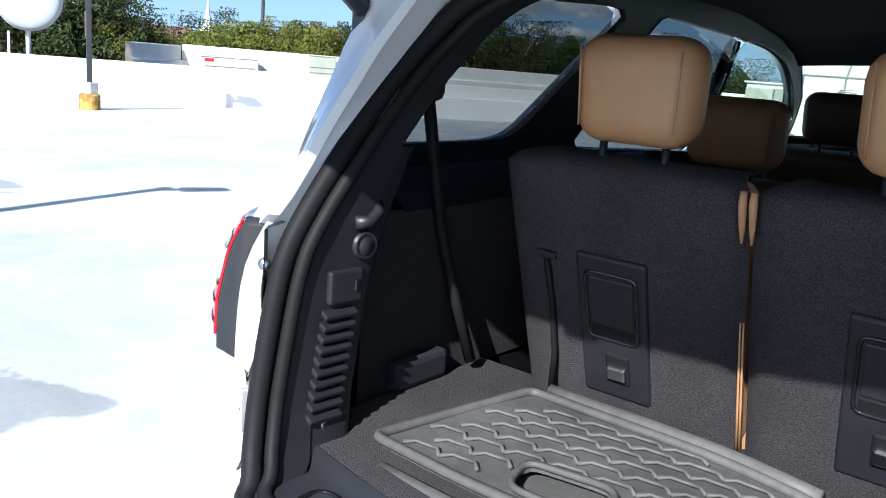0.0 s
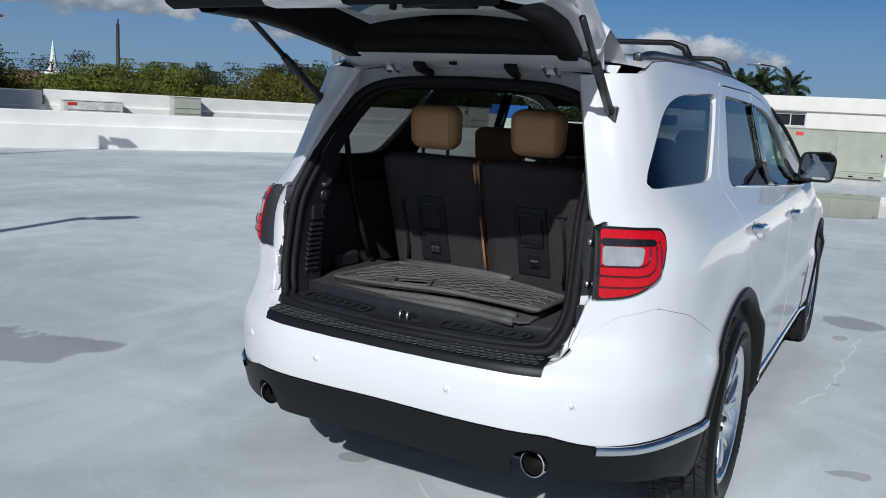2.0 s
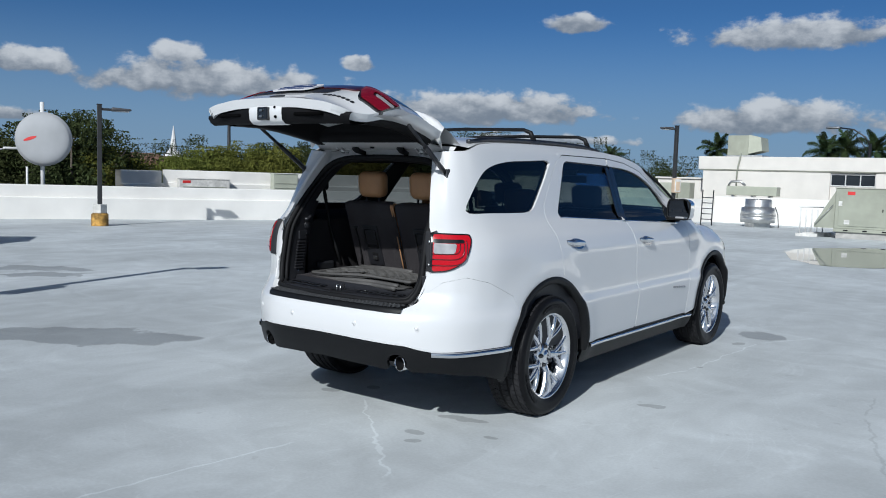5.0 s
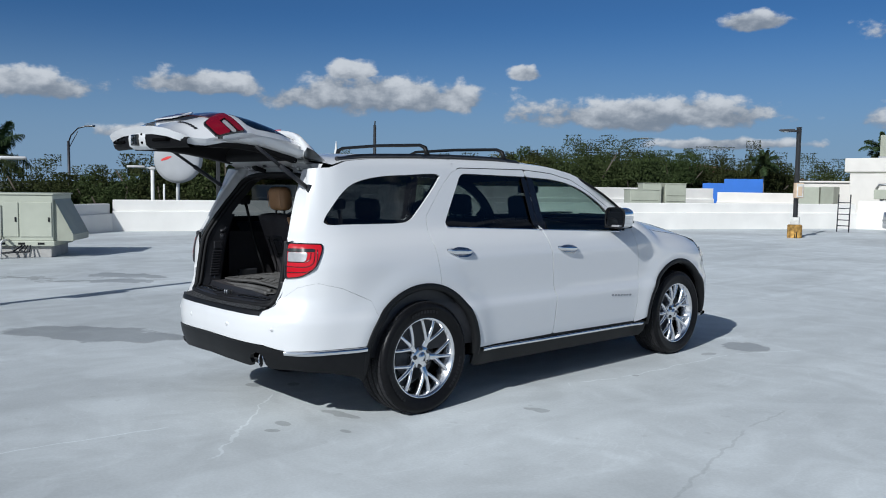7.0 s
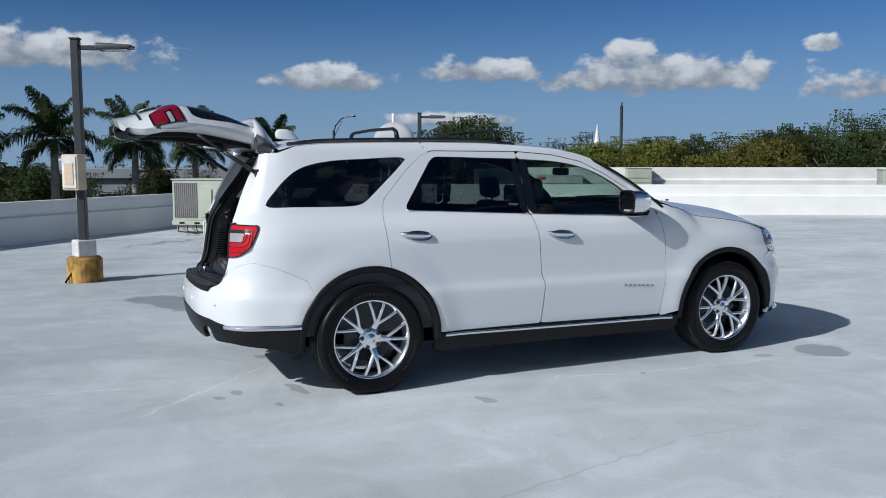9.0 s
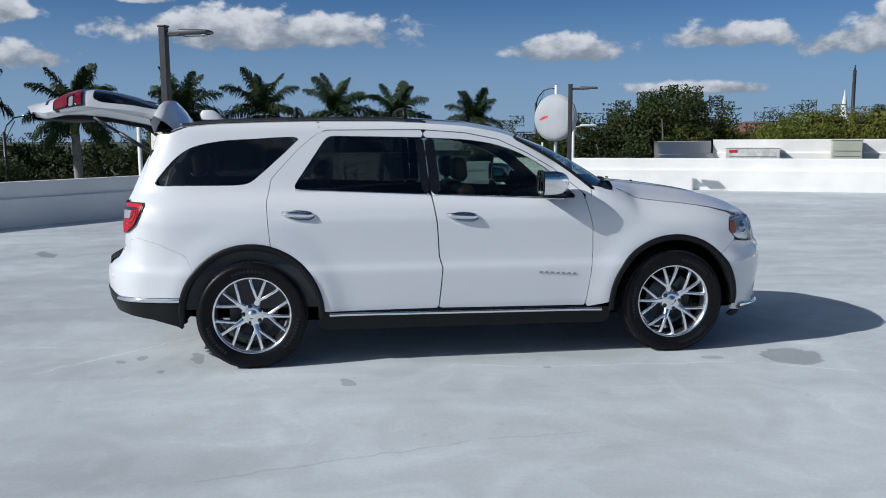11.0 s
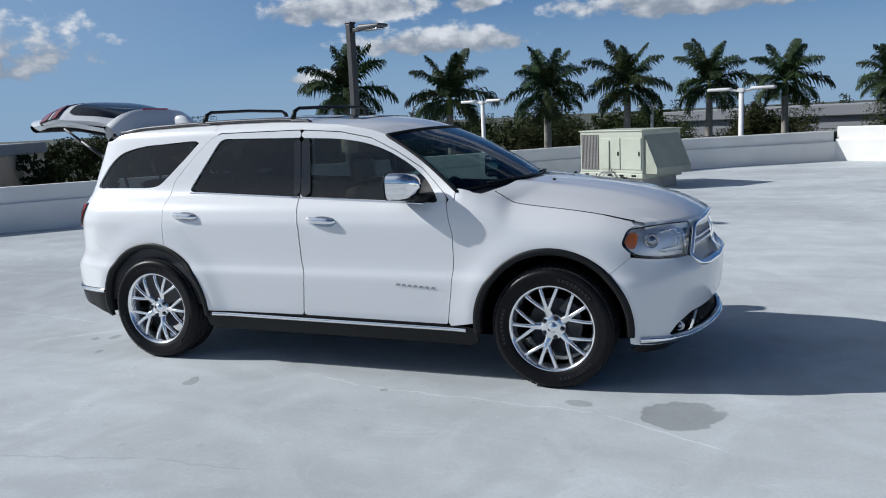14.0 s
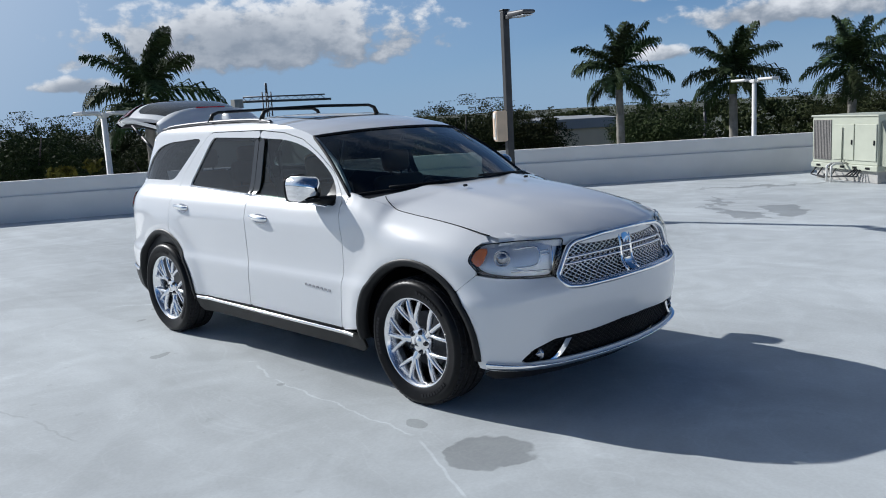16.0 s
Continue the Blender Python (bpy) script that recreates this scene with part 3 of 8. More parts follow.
TAN = np.gradient(PLAN, axis=0)
TAN /= np.hypot(*TAN.T)[:, None]
SIDE = ([0.22, 0.28, 0.33, 0.40, 0.50, 0.60, 0.645, 0.665, 0.70, 0.76, 0.86, 0.96, 1.03, 1.08, 1.12, 1.16, 1.20, 1.30, 1.40, 1.50, 1.58, 1.63, 1.66, 1.69, 1.72],
        [-0.06, -0.035, -0.014, 0.0, 0.006, 0.011, 0.012, 0.008, -0.006, -0.011, -0.012, -0.012, -0.015, -0.022, -0.033, -0.048, -0.066, -0.105, -0.143, -0.182, -0.216, -0.243, -0.27, -0.32, -0.42])
# how much further the glasshouse behind the bonnet leans in
LEAN = ([1.00, 1.03, 1.08, 1.12, 1.16, 1.20, 1.25, 1.30, 1.40, 1.50, 1.58, 1.63, 1.66, 1.72], [0.0, 0.008, 0.018, 0.030, 0.052, 0.072, 0.074, 0.070, 0.060, 0.050, 0.040, 0.028, 0.02, 0.0])
TAIL = ([0.22, 0.30, 0.36, 0.44, 0.50, 0.58, 0.64, 0.68, 0.70, 0.73, 0.80, 0.95, 1.08, 1.16, 1.22, 1.30, 1.42, 1.57, 1.64, 1.72],
        [-0.16, -0.09, -0.05, -0.02, -0.008, 0.0, -0.002, -0.012, -0.03, -0.06, -0.07, -0.07, -0.075, -0.09, -0.12, -0.165, -0.245, -0.37, -0.45, -0.6])
NOSE = ([0.22, 0.28, 0.315, 0.35, 0.42, 0.50, 0.58, 0.66, 0.705, 0.74, 0.775, 0.82, 0.90, 0.98, 1.03, 1.10, 1.2],
        [-0.14, -0.06, -0.012, -0.03, -0.03, -0.012, 0.0, 0.004, 0.0, -0.025, -0.06, -0.065, -0.075, -0.10, -0.14, -0.24, -0.4])
# the fender's shoulder: the height of the bonnet's edge along y
EDGE_Y, EDGE_Z = [0.9, 1.05, 1.17, 1.27, 1.42, 1.62, 1.82, 1.98, 2.1], [1.20, 1.185, 1.158, 1.120, 1.098, 1.075, 1.045, 1.01, 0.985]

EDGE = curve_through(list(zip(EDGE_Y, EDGE_Z)), 8)
EDGE_Y, EDGE_Z = EDGE[:, 0], EDGE[:, 1]


def skin(s, z, o=0.0):
    """The car's outer surface: s runs round the plan (on the flank s is about y), z is the height, o lies outwards."""
    s, z = np.atleast_1d(np.asarray(s, float)), np.atleast_1d(np.asarray(z, float))
    side = np.ones_like(s)
    side[(s < S_TAIL) | (s > S_NOSE)] = -1
    q = np.where(s < S_TAIL, 2 * S_TAIL - s, np.where(s > S_NOSE, 2 * S_NOSE - s, s))
    x, y = np.interp(q, ARC, PLAN[:, 0]), np.interp(q, ARC, PLAN[:, 1])
    tx, ty = np.interp(q, ARC, TAN[:, 0]), np.interp(q, ARC, TAN[:, 1])
    nx, ny = ty, -tx
    k = nx * nx
    off = k * np.interp(z, *SIDE) + (1 - k) * np.where(ny < 0, np.interp(z, *TAIL), np.interp(z, *NOSE))
    off = off - 0.055 * (ny < 0) * np.clip((x - 0.35) / 0.3, 0, 1) ** 2 * (1 - k) * np.clip((z - 0.72) / 0.08, 0, 1)
    off = off - k * np.interp(z, *LEAN) * np.clip((1.05 - y) / 0.4, 0, 1)
    top = np.interp(y, EDGE_Y, EDGE_Z)
    fore = np.clip((y - 0.95) / 0.3, 0, 1)
    roll = np.clip((z - (top - 0.17)) / 0.17, 0, 1.3)
    off = off - fore * k * 0.115 * roll ** 2.2
    # slight swell of the wings over the wheels
    for hub, up in ((-1.521, 0.355), (1.521, 0.364)):
        r = np.hypot(y - hub, z - up)
        off = off + k * 0.016 * np.exp(-((r - 0.52) / 0.10) ** 2) * (z < 0.98)
    return np.stack([side * (x + nx * (off + o)), y + ny * (off + o), z], 1)


def s_of_y(y):
    """The s of a place on the flank or its corners, by its y on the plan."""
    return float(np.interp(y, PLAN[:, 1], ARC))


def s_of_x(x, front):
    half = len(PLAN) // 2
    if front:
        return float(np.interp(-x, -PLAN[half:, 0], ARC[half:]))
    return float(np.interp(x, PLAN[:half, 0], ARC[:half]))


def panel(name, poly, mat, parent, holes=(), o=0.0, depth=0.018, cell=0.03, left=False, label=""):
    """A piece of the skin inside a polygon of (s, z), with its turned-in rim; left: its mirror image."""
    uv, faces = clipped_grid(poly, holes, cell)
    sign = np.array((-1.0 if left else 1.0, 1.0, 1.0))
    v, f = sheet_data(uv, faces, lambda a, b, d: skin(a, b, o + d) * sign, depth, left)
    return part(name, v, f, mat, parent, label)


def strip_on_skin(name, pts, r, mat, parent, o=0.0, left=False, n=6, label="", closed=False):
    p = skin([a for a, _ in pts], [b for _, b in pts], o)
    if left:
        p[:, 0] *= -1
    return tube(name, p, r, mat, parent, n, closed, label)


def arch(y, r, a0=-12, a1=192, n=40):
    z = hub_height(y)
    return [(y + r * math.cos(radians(w)), z + r * math.sin(radians(w))) for w in np.linspace(a0, a1, n)]


def hub_height(y):
    """The car sits a little lower at the back."""
    return 0.355 if y < 0 else 0.364


car = thing("car", (0, 0, 0), "white three-row sport utility vehicle with its liftgate open", "car")
HUBS = (-1.521, 1.521)
R_ARCH = 0.475

# outlines on the flank (y, height)
DOOR_SPLIT = [(-0.300, 1.622), (-0.298, 1.565), (-0.259, 1.171), (-0.227, 0.970), (-0.215, 0.740), (-0.192, 0.660), (-0.205, 0.520), (-0.222, 0.372)]
REAR_EDGE = [(-0.985, 1.622), (-1.068, 1.592), (-1.195, 1.485), (-1.377, 1.288), (-1.405, 1.131), (-1.393, 0.970), (-1.379, 0.835)]
FRONT_EDGE = [(0.014, 1.598), (0.252, 1.549), (0.448, 1.458), (0.644, 1.342), (0.838, 1.172), (0.897, 0.936), (0.899, 0.742), (0.881, 0.587), (0.846, 0.360)]
Q_GLASS = loop_through([(-2.232, 1.268), (-2.148, 1.362), (-2.012, 1.470), (-1.892, 1.522), (-1.716, 1.554), (-1.511, 1.566), (-1.200, 1.577), (-1.233, 1.516), (-1.370, 1.390), (-1.461, 1.311), (-1.520, 1.266), (-1.600, 1.247), (-1.787, 1.245), (-2.023, 1.246), (-2.190, 1.245)], 4)
R_GLASS = rounded([(-1.237, 1.214), (-0.268, 1.173), (-0.300, 1.572), (-0.985, 1.586)], [0.05, 0.004, 0.004, 0.05])
F_GLASS = rounded([(-0.252, 1.173), (0.799, 1.131), (0.663, 1.294), (0.527, 1.391), (0.369, 1.473), (0.212, 1.524), (0.014, 1.556), (-0.286, 1.570)], [0.004, 0.02, 0.1, 0.1, 0.1, 0.1, 0.1, 0.004])
ROOF_Y = [-2.2, -2.12, -1.97, -1.77, -1.36, -0.96, -0.55, -0.30, 0.013, 0.253, 0.372, 0.451, 0.647, 0.839, 0.95]
ROOF_Z = [1.575, 1.605, 1.650, 1.668, 1.680, 1.685, 1.683, 1.672, 1.650, 1.606, 1.568, 1.525, 1.408, 1.265, 1.185]


def gutter(y):
    return float(np.interp(y, ROOF_Y, ROOF_Z))




for left in (False, True):
    tag = dict(left=left)
    # rear door
    wheel_cut = [p for p in arch(HUBS[0], R_ARCH + 0.004, 0, 72, 16)]
    door = panel("door", [(p[0] - 0.004, p[1]) for p in DOOR_SPLIT[1:]] + [(-1.04, 0.368)] + [(y, z) for y, z in wheel_cut if z > 0.36] + REAR_EDGE[::-1] + [(-0.304, 1.622)],
                 PAINT, car, holes=[R_GLASS], cell=0.02, **tag, label="white rear passenger door")
    panel("window", R_GLASS + np.array((0, 0)), DARK_GLASS, door, o=-0.014, depth=0.004, cell=0.06, **tag, label="dark privacy glass")
    # front door
    fdoor = panel("door", [(p[0] + 0.004, p[1]) for p in DOOR_SPLIT[::-1]] + FRONT_EDGE, PAINT, car, holes=[F_GLASS], cell=0.02, **tag, label="white front door")
    panel("window", F_GLASS, GREEN_GLASS, fdoor, o=-0.014, depth=0.004, cell=0.06, **tag, label="lightly tinted green glass")
    # cant rail, from the quarter along the roof to the foot of the windscreen
    inner = [(y, z + 0.006) for y, z in ([(-1.05, 1.604)] + [(-0.985, 1.622), (-0.3, 1.622)] + FRONT_EDGE[:5])]
    outer = [(y, gutter(y)) for y in np.linspace(0.90, -1.05, 50)]
    panel("roof_side", inner + [(0.90, 1.12)] + outer, PAINT, car, cell=0.014, **tag, label="white roof side rail and windscreen pillar")
    # rear quarter, round the corner to the tail opening
    lamp_x = 0.748 if left else 0.678
    rim = [(0.655, 1.59), (0.655, 1.50), (0.655, 1.35), (0.66, 1.20), (0.664, 1.146), (lamp_x, 1.138), (lamp_x, 0.922), (0.66, 0.912), (0.645, 0.86), (0.60, 0.745)]
    open_edge = [(s_of_x(x, False), z) for x, z in rim]
    seam = [(s_of_x(0.60, False), 0.738), (s_of_x(0.66, False), 0.80), (s_of_x(0.74, False), 0.865), (s_of_y(-2.30), 0.895), (s_of_y(-2.15), 0.86), (-1.95, 0.77), (-1.905, 0.66)]
    wheel_cut = [p for p in arch(HUBS[0], R_ARCH, 72, 142, 24)]
    quarter = panel("rear_quarter", [(y - 0.004, z) for y, z in REAR_EDGE] + [p for p in wheel_cut] + [(a + 0.001, b + 0.0012) for a, b in seam[::-1]] + open_edge[::-1] + [(s_of_y(y), gutter(y)) for y in np.linspace(-2.12, -1.05, 24)],
                    PAINT, car, holes=[Q_GLASS], cell=0.025, **tag, label="white rear quarter panel")
    panel("window", Q_GLASS, DARK_GLASS, quarter, o=-0.012, depth=0.004, cell=0.05, **tag, label="dark privacy quarter glass")
    # front wing
    lamp_gap = [(s_of_y(1.948), 0.882), (s_of_y(1.972), 0.948), (s_of_y(1.996), 0.968), (s_of_y(2.05), 0.980)]
    wheel_cut = [p for p in arch(HUBS[1], R_ARCH, 178, 47, 40)]
    bonnet_edge = [(y, float(np.interp(y, EDGE_Y, EDGE_Z))) for y in np.linspace(2.05, 1.02, 30)]
    panel("front_wing", [(0.850, 0.345)] + [(y, z) for y, z in wheel_cut if z > 0.345] + [(s_of_y(1.878), 0.712), (s_of_y(1.952), 0.769), (s_of_y(2.0), 0.809), (s_of_y(2.012), 0.818)] + lamp_gap + bonnet_edge + [(0.985, 1.205), (0.945, 1.213), (0.908, 1.222), (0.905, 1.12)] + [(y + 0.005, z) for y, z in FRONT_EDGE[4:]],
          PAINT, car, cell=0.025, **tag, label="white front wing")
    panel("wing_flange", [(s_of_y(1.86), 0.99), (s_of_y(1.96), 0.955), (s_of_y(2.03), 0.965), (s_of_x(0.70, True), 0.975), (s_of_x(0.74, True), 1.0), (s_of_y(2.02), 1.03), (s_of_y(1.88), 1.05)], PAINT, car, o=-0.014, cell=0.03, **tag)
    # black arch trims, wheel houses
    for hub in HUBS:
        rows = []
        for w in np.linspace(-4, 186, 50):
            row = []
            for r, o in ((R_ARCH + 0.024, 0.003), (R_ARCH + 0.018, 0.011), (R_ARCH + 0.0, 0.014), (R_ARCH - 0.02, 0.008), (R_ARCH - 0.022, -0.05)):
                q = skin(hub + r * math.cos(radians(w)), max(0.25, hub_height(hub) + r * math.sin(radians(w))), o)[0]
                row.append(q * (np.array((-1, 1, 1)) if left else 1))
            rows.append(row)
        part("arch_trim", *grid_data(rows, flip=not left), BLACK_PLASTIC, car, "black plastic wheel arch trim")
        sg = -1 if left else 1
        rows = [[(sg * x, hub + r * math.cos(radians(w)), hub_height(hub) + r * math.sin(radians(w))) for x, r in ((0.90, R_ARCH - 0.01), (0.60, R_ARCH - 0.01), (0.60, 0.02))] for w in np.linspace(-6, 186, 30)]
        part("wheel_house", *grid_data(rows, flip=left), LINER, car)
    # sill with its bright strip
    panel("sill", [(-1.06, 0.225), (1.04, 0.215), (1.04, 0.345), (0.85, 0.352), (-0.22, 0.372), (-1.06, 0.362)], BLACK_PLASTIC, car, o=-0.004, cell=0.05, **tag, label="black plastic sill")
    strip = [(y, float(np.interp(y, [-0.99, 0.98], [0.345, 0.325]))) for y in np.linspace(-0.99, 0.97, 40)]
    v, f = grid_data([skin([y, y, y, y], [z - 0.013, z - 0.009, z + 0.009, z + 0.013], 0.0) * np.array((-1.0 if left else 1.0, 1, 1)) + np.array([[0, 0, 0]] * 4) + np.array([[(-1.0 if left else 1.0) * d, 0, 0] for d in (0.0, 0.014, 0.014, 0.0)]) for y, z in strip], flip=not left)
    part("sill_strip", v, f, CHROME, car, "bright metal sill strip")
    # bright strip under the side glass
    for run in ([(y, float(np.interp(y, [-1.237, -0.27], [1.211, 1.168]))) for y in np.linspace(-1.215, -0.27, 20)], [(y, float(np.interp(y, [-0.236, 0.79], [1.167, 1.124]))) for y in np.linspace(-0.256, 0.70, 20)]):
        strip_on_skin("belt_strip", run, 0.007, CHROME, car, 0.002, left)
    # black gloss pillar between the doors
    for e in ([(-0.300, 1.570), (-0.264, 1.176), (-0.318, 1.178), (-0.352, 1.572)], [(-0.258, 1.176), (-0.292, 1.568), (-0.225, 1.566), (-0.183, 1.173)]):
        panel("pillar_trim", e, BLACK_GLOSS, car, o=0.003, depth=0.006, cell=0.03, **tag, label="gloss black door pillar trim")


# roof
def roof_half(y):
    z = gutter(y)
    return float(skin(s_of_y(y), z)[0][0]), z


rows = []
for y in np.linspace(-2.06, 0.375, 60):
    hx, hz = roof_half(y)
    row = []
    for u in np.linspace(-1, 1, 33):
        bow = 1 - abs(u) ** 2.4
        fwd = 0.11 * (1 - u * u) * np.clip((y + 0.6) / 0.97, 0, 1) ** 2
        row.append((u * hx, y + fwd, hz + 0.045 * bow * np.clip((0.75 - y) / 0.6, 0.35, 1)))
    rows.append(row)
part("roof", *grid_data(rows, flip=True), PAINT, car, "white painted roof")
inner_rows = [[(x * 0.96, y, z - 0.05) for x, y, z in row] for row in rows]
part("headliner", *grid_data(inner_rows), HEADLINER, car, "black fabric roof lining")


# ---------------------------------------------------------------- nose
MIRROR = np.array((-1.0, 1.0, 1.0))
# bonnet: from the cowl to its lip, edge to edge
BONNET_FIT = np.polyfit(np.array([1.15, 1.5, 1.73, 1.94, 2.10, 2.22, 2.30, 2.36]) - 1.7, [1.232, 1.205, 1.178, 1.135, 1.09, 1.045, 1.005, 0.965], 4)
rows = []
for v in np.linspace(0, 1, 40):
    ye = 1.07 + v * (2.055 - 1.07)
    ze = float(np.interp(ye, EDGE_Y, EDGE_Z))
    xe = float(skin(ye, ze)[0][0]) - 0.006
    yc = 1.20 + v * (2.355 - 1.20)
    zc = float(np.polyval(BONNET_FIT, yc - 1.7))
    row = []
    for u in np.linspace(-1, 1, 41):
        a = abs(u)
        y = ye + (yc - ye) * (1 - a ** 2.6)
        ridge = 0.010 * math.exp(-((a - 0.52) / 0.10) ** 2) * (1 - v * 0.6)
        z = ze + (zc - ze) * (1 - a ** 2.3) + ridge
        row.append((u * xe, y, z))
    rows.append(row)
under = [[(x, y + 0.006, z - 0.008) for x, y, z in rows[-1]], [(x * 0.997, y + 0.004, z - 0.05) for x, y, z in rows[-1]]]
part("bonnet", *grid_data(rows + under, flip=True), PAINT, car, "white bonnet with a raised middle")
for sgn in (1, -1):
    pts = []
    for i in range(1, 38):
        row = rows[i]
        u = 1.0 - 0.13 * max(0.0, 1 - i / 9) ** 2
        j = (u + 1) / 2 * 40
        a, b, q = row[int(min(j, 39))], row[int(min(j, 39)) + 1], j - int(min(j, 39))
        pts.append((sgn * (a[0] + (b[0] - a[0]) * q), a[1] + (b[1] - a[1]) * q, a[2] + (b[2] - a[2]) * q + 0.0005))
    tube("bonnet_seam", pts, 0.0032, RUBBER, car, 6, label="dark shut line of the bonnet")
part("engine_bay", *grid_data([[(x * 0.99, y, z - 0.035) for x, y, z in r] for r in rows], flip=True), RUBBER, car)
for x in (-0.30, 0.30):
    box("washer_jet", (x, 1.40, 1.222), (0.028, 0.02, 0.014), BLACK_PLASTIC, car, 0.005)

# windscreen
hx, hz = roof_half(0.375)
rows = []
for v in np.linspace(-0.015, 1, 22):
    row = []
    for u in np.linspace(-1, 1, 31):
        bow = 1 - abs(u) ** 2.4
        t = Vector((u * hx, 0.375 + 0.11 * (1 - u * u), hz + 0.045 * bow * 0.62))
        b = Vector((u * 0.845, 0.915 + 0.29 * (1 - u * u), 1.205 + 0.03 * (1 - u * u)))
        p = t.lerp(b, v)
        p.z += 0.028 * math.sin(math.pi * max(v, 0)) - 0.006
        row.append(p)
    rows.append(row)
part("windscreen", *grid_data(rows, flip=True), SHIELD_GLASS, car, "wide sloping windscreen glass")
edge = [r[0] for r in rows] + rows[-1][1:] + [r[-1] for r in rows[::-1]][1:] + rows[0][::-1][1:-1]
tube("windscreen_seal", edge, 0.011, RUBBER, car, 6, True)
cowl = [rows[-1], [(p.x * 1.0, p.y + 0.055, p.z - 0.02) for p in rows[-1]], [(p.x * 0.98, p.y + 0.13, p.z - 0.03) for p in rows[-1]]]
part("cowl", *grid_data(cowl, flip=True), BLACK_PLASTIC, car, "black plastic cowl below the windscreen")
for x0, x1 in ((-0.62, -0.05), (0.02, 0.62)):
    pts = []
    for t in np.linspace(0, 1, 8):
        x = x0 + t * (x1 - x0)
        u = x / 0.845
        pts.append((x, 0.915 + 0.29 * (1 - u * u) + 0.015 - 0.02 * t, 1.205 + 0.03 * (1 - u * u) + 0.006 + 0.010 * t))
    tube("wiper", pts, 0.008, BLACK_PLASTIC, car, 6)


# front bumper, one piece from wheel arch to wheel arch
def ends(pts):
    """Points of the right half of the nose, followed by their mirror images."""
    return list(pts) + [(2 * S_NOSE - a, b) for a, b in list(pts)[::-1]]


arch_front = [p for p in arch(HUBS[1], R_ARCH, 46, -16, 20)]
grille_edge = [(s_of_x(0.585, True), 0.775), (s_of_x(0.545, True), 0.708), (s_of_x(0.45, True), 0.698), (s_of_x(0.2, True), 0.705)]
top_edge = [(s_of_y(1.875), 0.706), (s_of_y(1.95), 0.765), (s_of_y(2.0), 0.805), (s_of_y(2.10), 0.792), (s_of_x(0.70, True), 0.776)] + grille_edge
intake = [(s_of_x(0.80, True), 0.318), (s_of_x(0.735, True), 0.395), (s_of_x(0.62, True), 0.44), (s_of_x(0.36, True), 0.45), (s_of_x(0.13, True), 0.468)]
lip = [(s_of_y(2.06), 0.275), (s_of_x(0.72, True), 0.262), (s_of_x(0.4, True), 0.262), (s_of_x(0.1, True), 0.262)]
hole = ends(intake) + [(2 * S_NOSE - a, b) for a, b in [(s_of_x(0.72, True), 0.325)]] + [(S_NOSE, 0.33)] + [(s_of_x(0.72, True), 0.325)]
right = [p for p in arch_front if p[1] > 0.26][::-1] + top_edge          # bottom of the arch, up, then inwards
poly = right + [(2 * S_NOSE - a, b) for a, b in right[::-1]] + [(2 * S_NOSE - a, b) for a, b in lip] + lip[::-1]
panel("front_bumper", poly, PAINT, car, holes=[hole], cell=0.025, label="white front bumper")
panel("lower_intake", ends([(s_of_x(0.81, True), 0.29), (s_of_x(0.74, True), 0.40), (s_of_x(0.62, True), 0.455), (s_of_x(0.1, True), 0.475)]) + ends([(s_of_x(0.1, True), 0.30), (s_of_x(0.7, True), 0.28)])[::-1][2:] + ends([(s_of_x(0.1, True), 0.30), (s_of_x(0.7, True), 0.28)])[::-1][:2], BLACK_PLASTIC, car, o=-0.05, cell=0.04, label="black lower air intake")


def wires(name, region, su, sv, o, r, mat, parent, label, wave=True):
    """A bright woven screen inside a polygon of (s, z): two families of slanting wires."""
    region = np.asarray(region)
    lo, hi = region.min(0), region.max(0)
    pieces = []
    for sign in (1, -1):
        k = (hi[1] - lo[1]) * su / sv
        for c in np.arange(lo[0] - k - su, hi[0] + k + su, su):
            n = 60
            z = np.linspace(lo[1], hi[1], n)
            s = c + sign * (z - lo[1]) * su / sv
            keep = inside_distance(np.stack([s, z], 1), region) > 0
            i = 0
            while i < n:
                if keep[i]:
                    j = i
                    while j + 1 < n and keep[j + 1]:
                        j += 1
                    if j > i + 1:
                        p = skin(s[i:j + 1:3], z[i:j + 1:3], o)
                        if len(p) > 1:
                            pieces.append(tube_data(p, r, 4))
                    i = j + 1
                else:
                    i += 1
    return part(name, *joined(*pieces), mat, parent, label)


wires("intake_mesh", hole, 0.045, 0.03, -0.035, 0.004, BLACK_PLASTIC, car, "black intake mesh")
# bright lip along the bottom
lip_run = [(s_of_y(2.05), 0.305), (s_of_x(0.78, True), 0.292), (s_of_x(0.62, True), 0.285), (s_of_x(0.35, True), 0.285), (s_of_x(0.12, True), 0.285)]
lip_run = curve_through(ends(lip_run), 6)
rows = [skin([a] * 6, [b + d for d in (0.020, 0.026, 0.018, -0.004, -0.020, -0.024)], 0.0) for a, b in lip_run]
outw = [skin([a], [b], 1.0)[0] - skin([a], [b], 0.0)[0] for a, b in lip_run]
rows = [[q + n * np.array((1, 1, 0)) * d for q, d in zip(r, (-0.01, 0.012, 0.024, 0.026, 0.012, -0.02))] for r, n in zip(rows, outw)]
part("bumper_lip", *grid_data(rows), CHROME, car, "bright chrome lip under the bumper")
panel("air_dam", ends([(s_of_y(2.0), 0.275), (s_of_x(0.1, True), 0.265)]) + ends([(s_of_x(0.1, True), 0.205), (s_of_y(2.0), 0.215)])[::1][2:] + ends([(s_of_x(0.1, True), 0.205), (s_of_y(2.0), 0.215)])[:2], BLACK_PLASTIC, car, o=-0.02, cell=0.05)

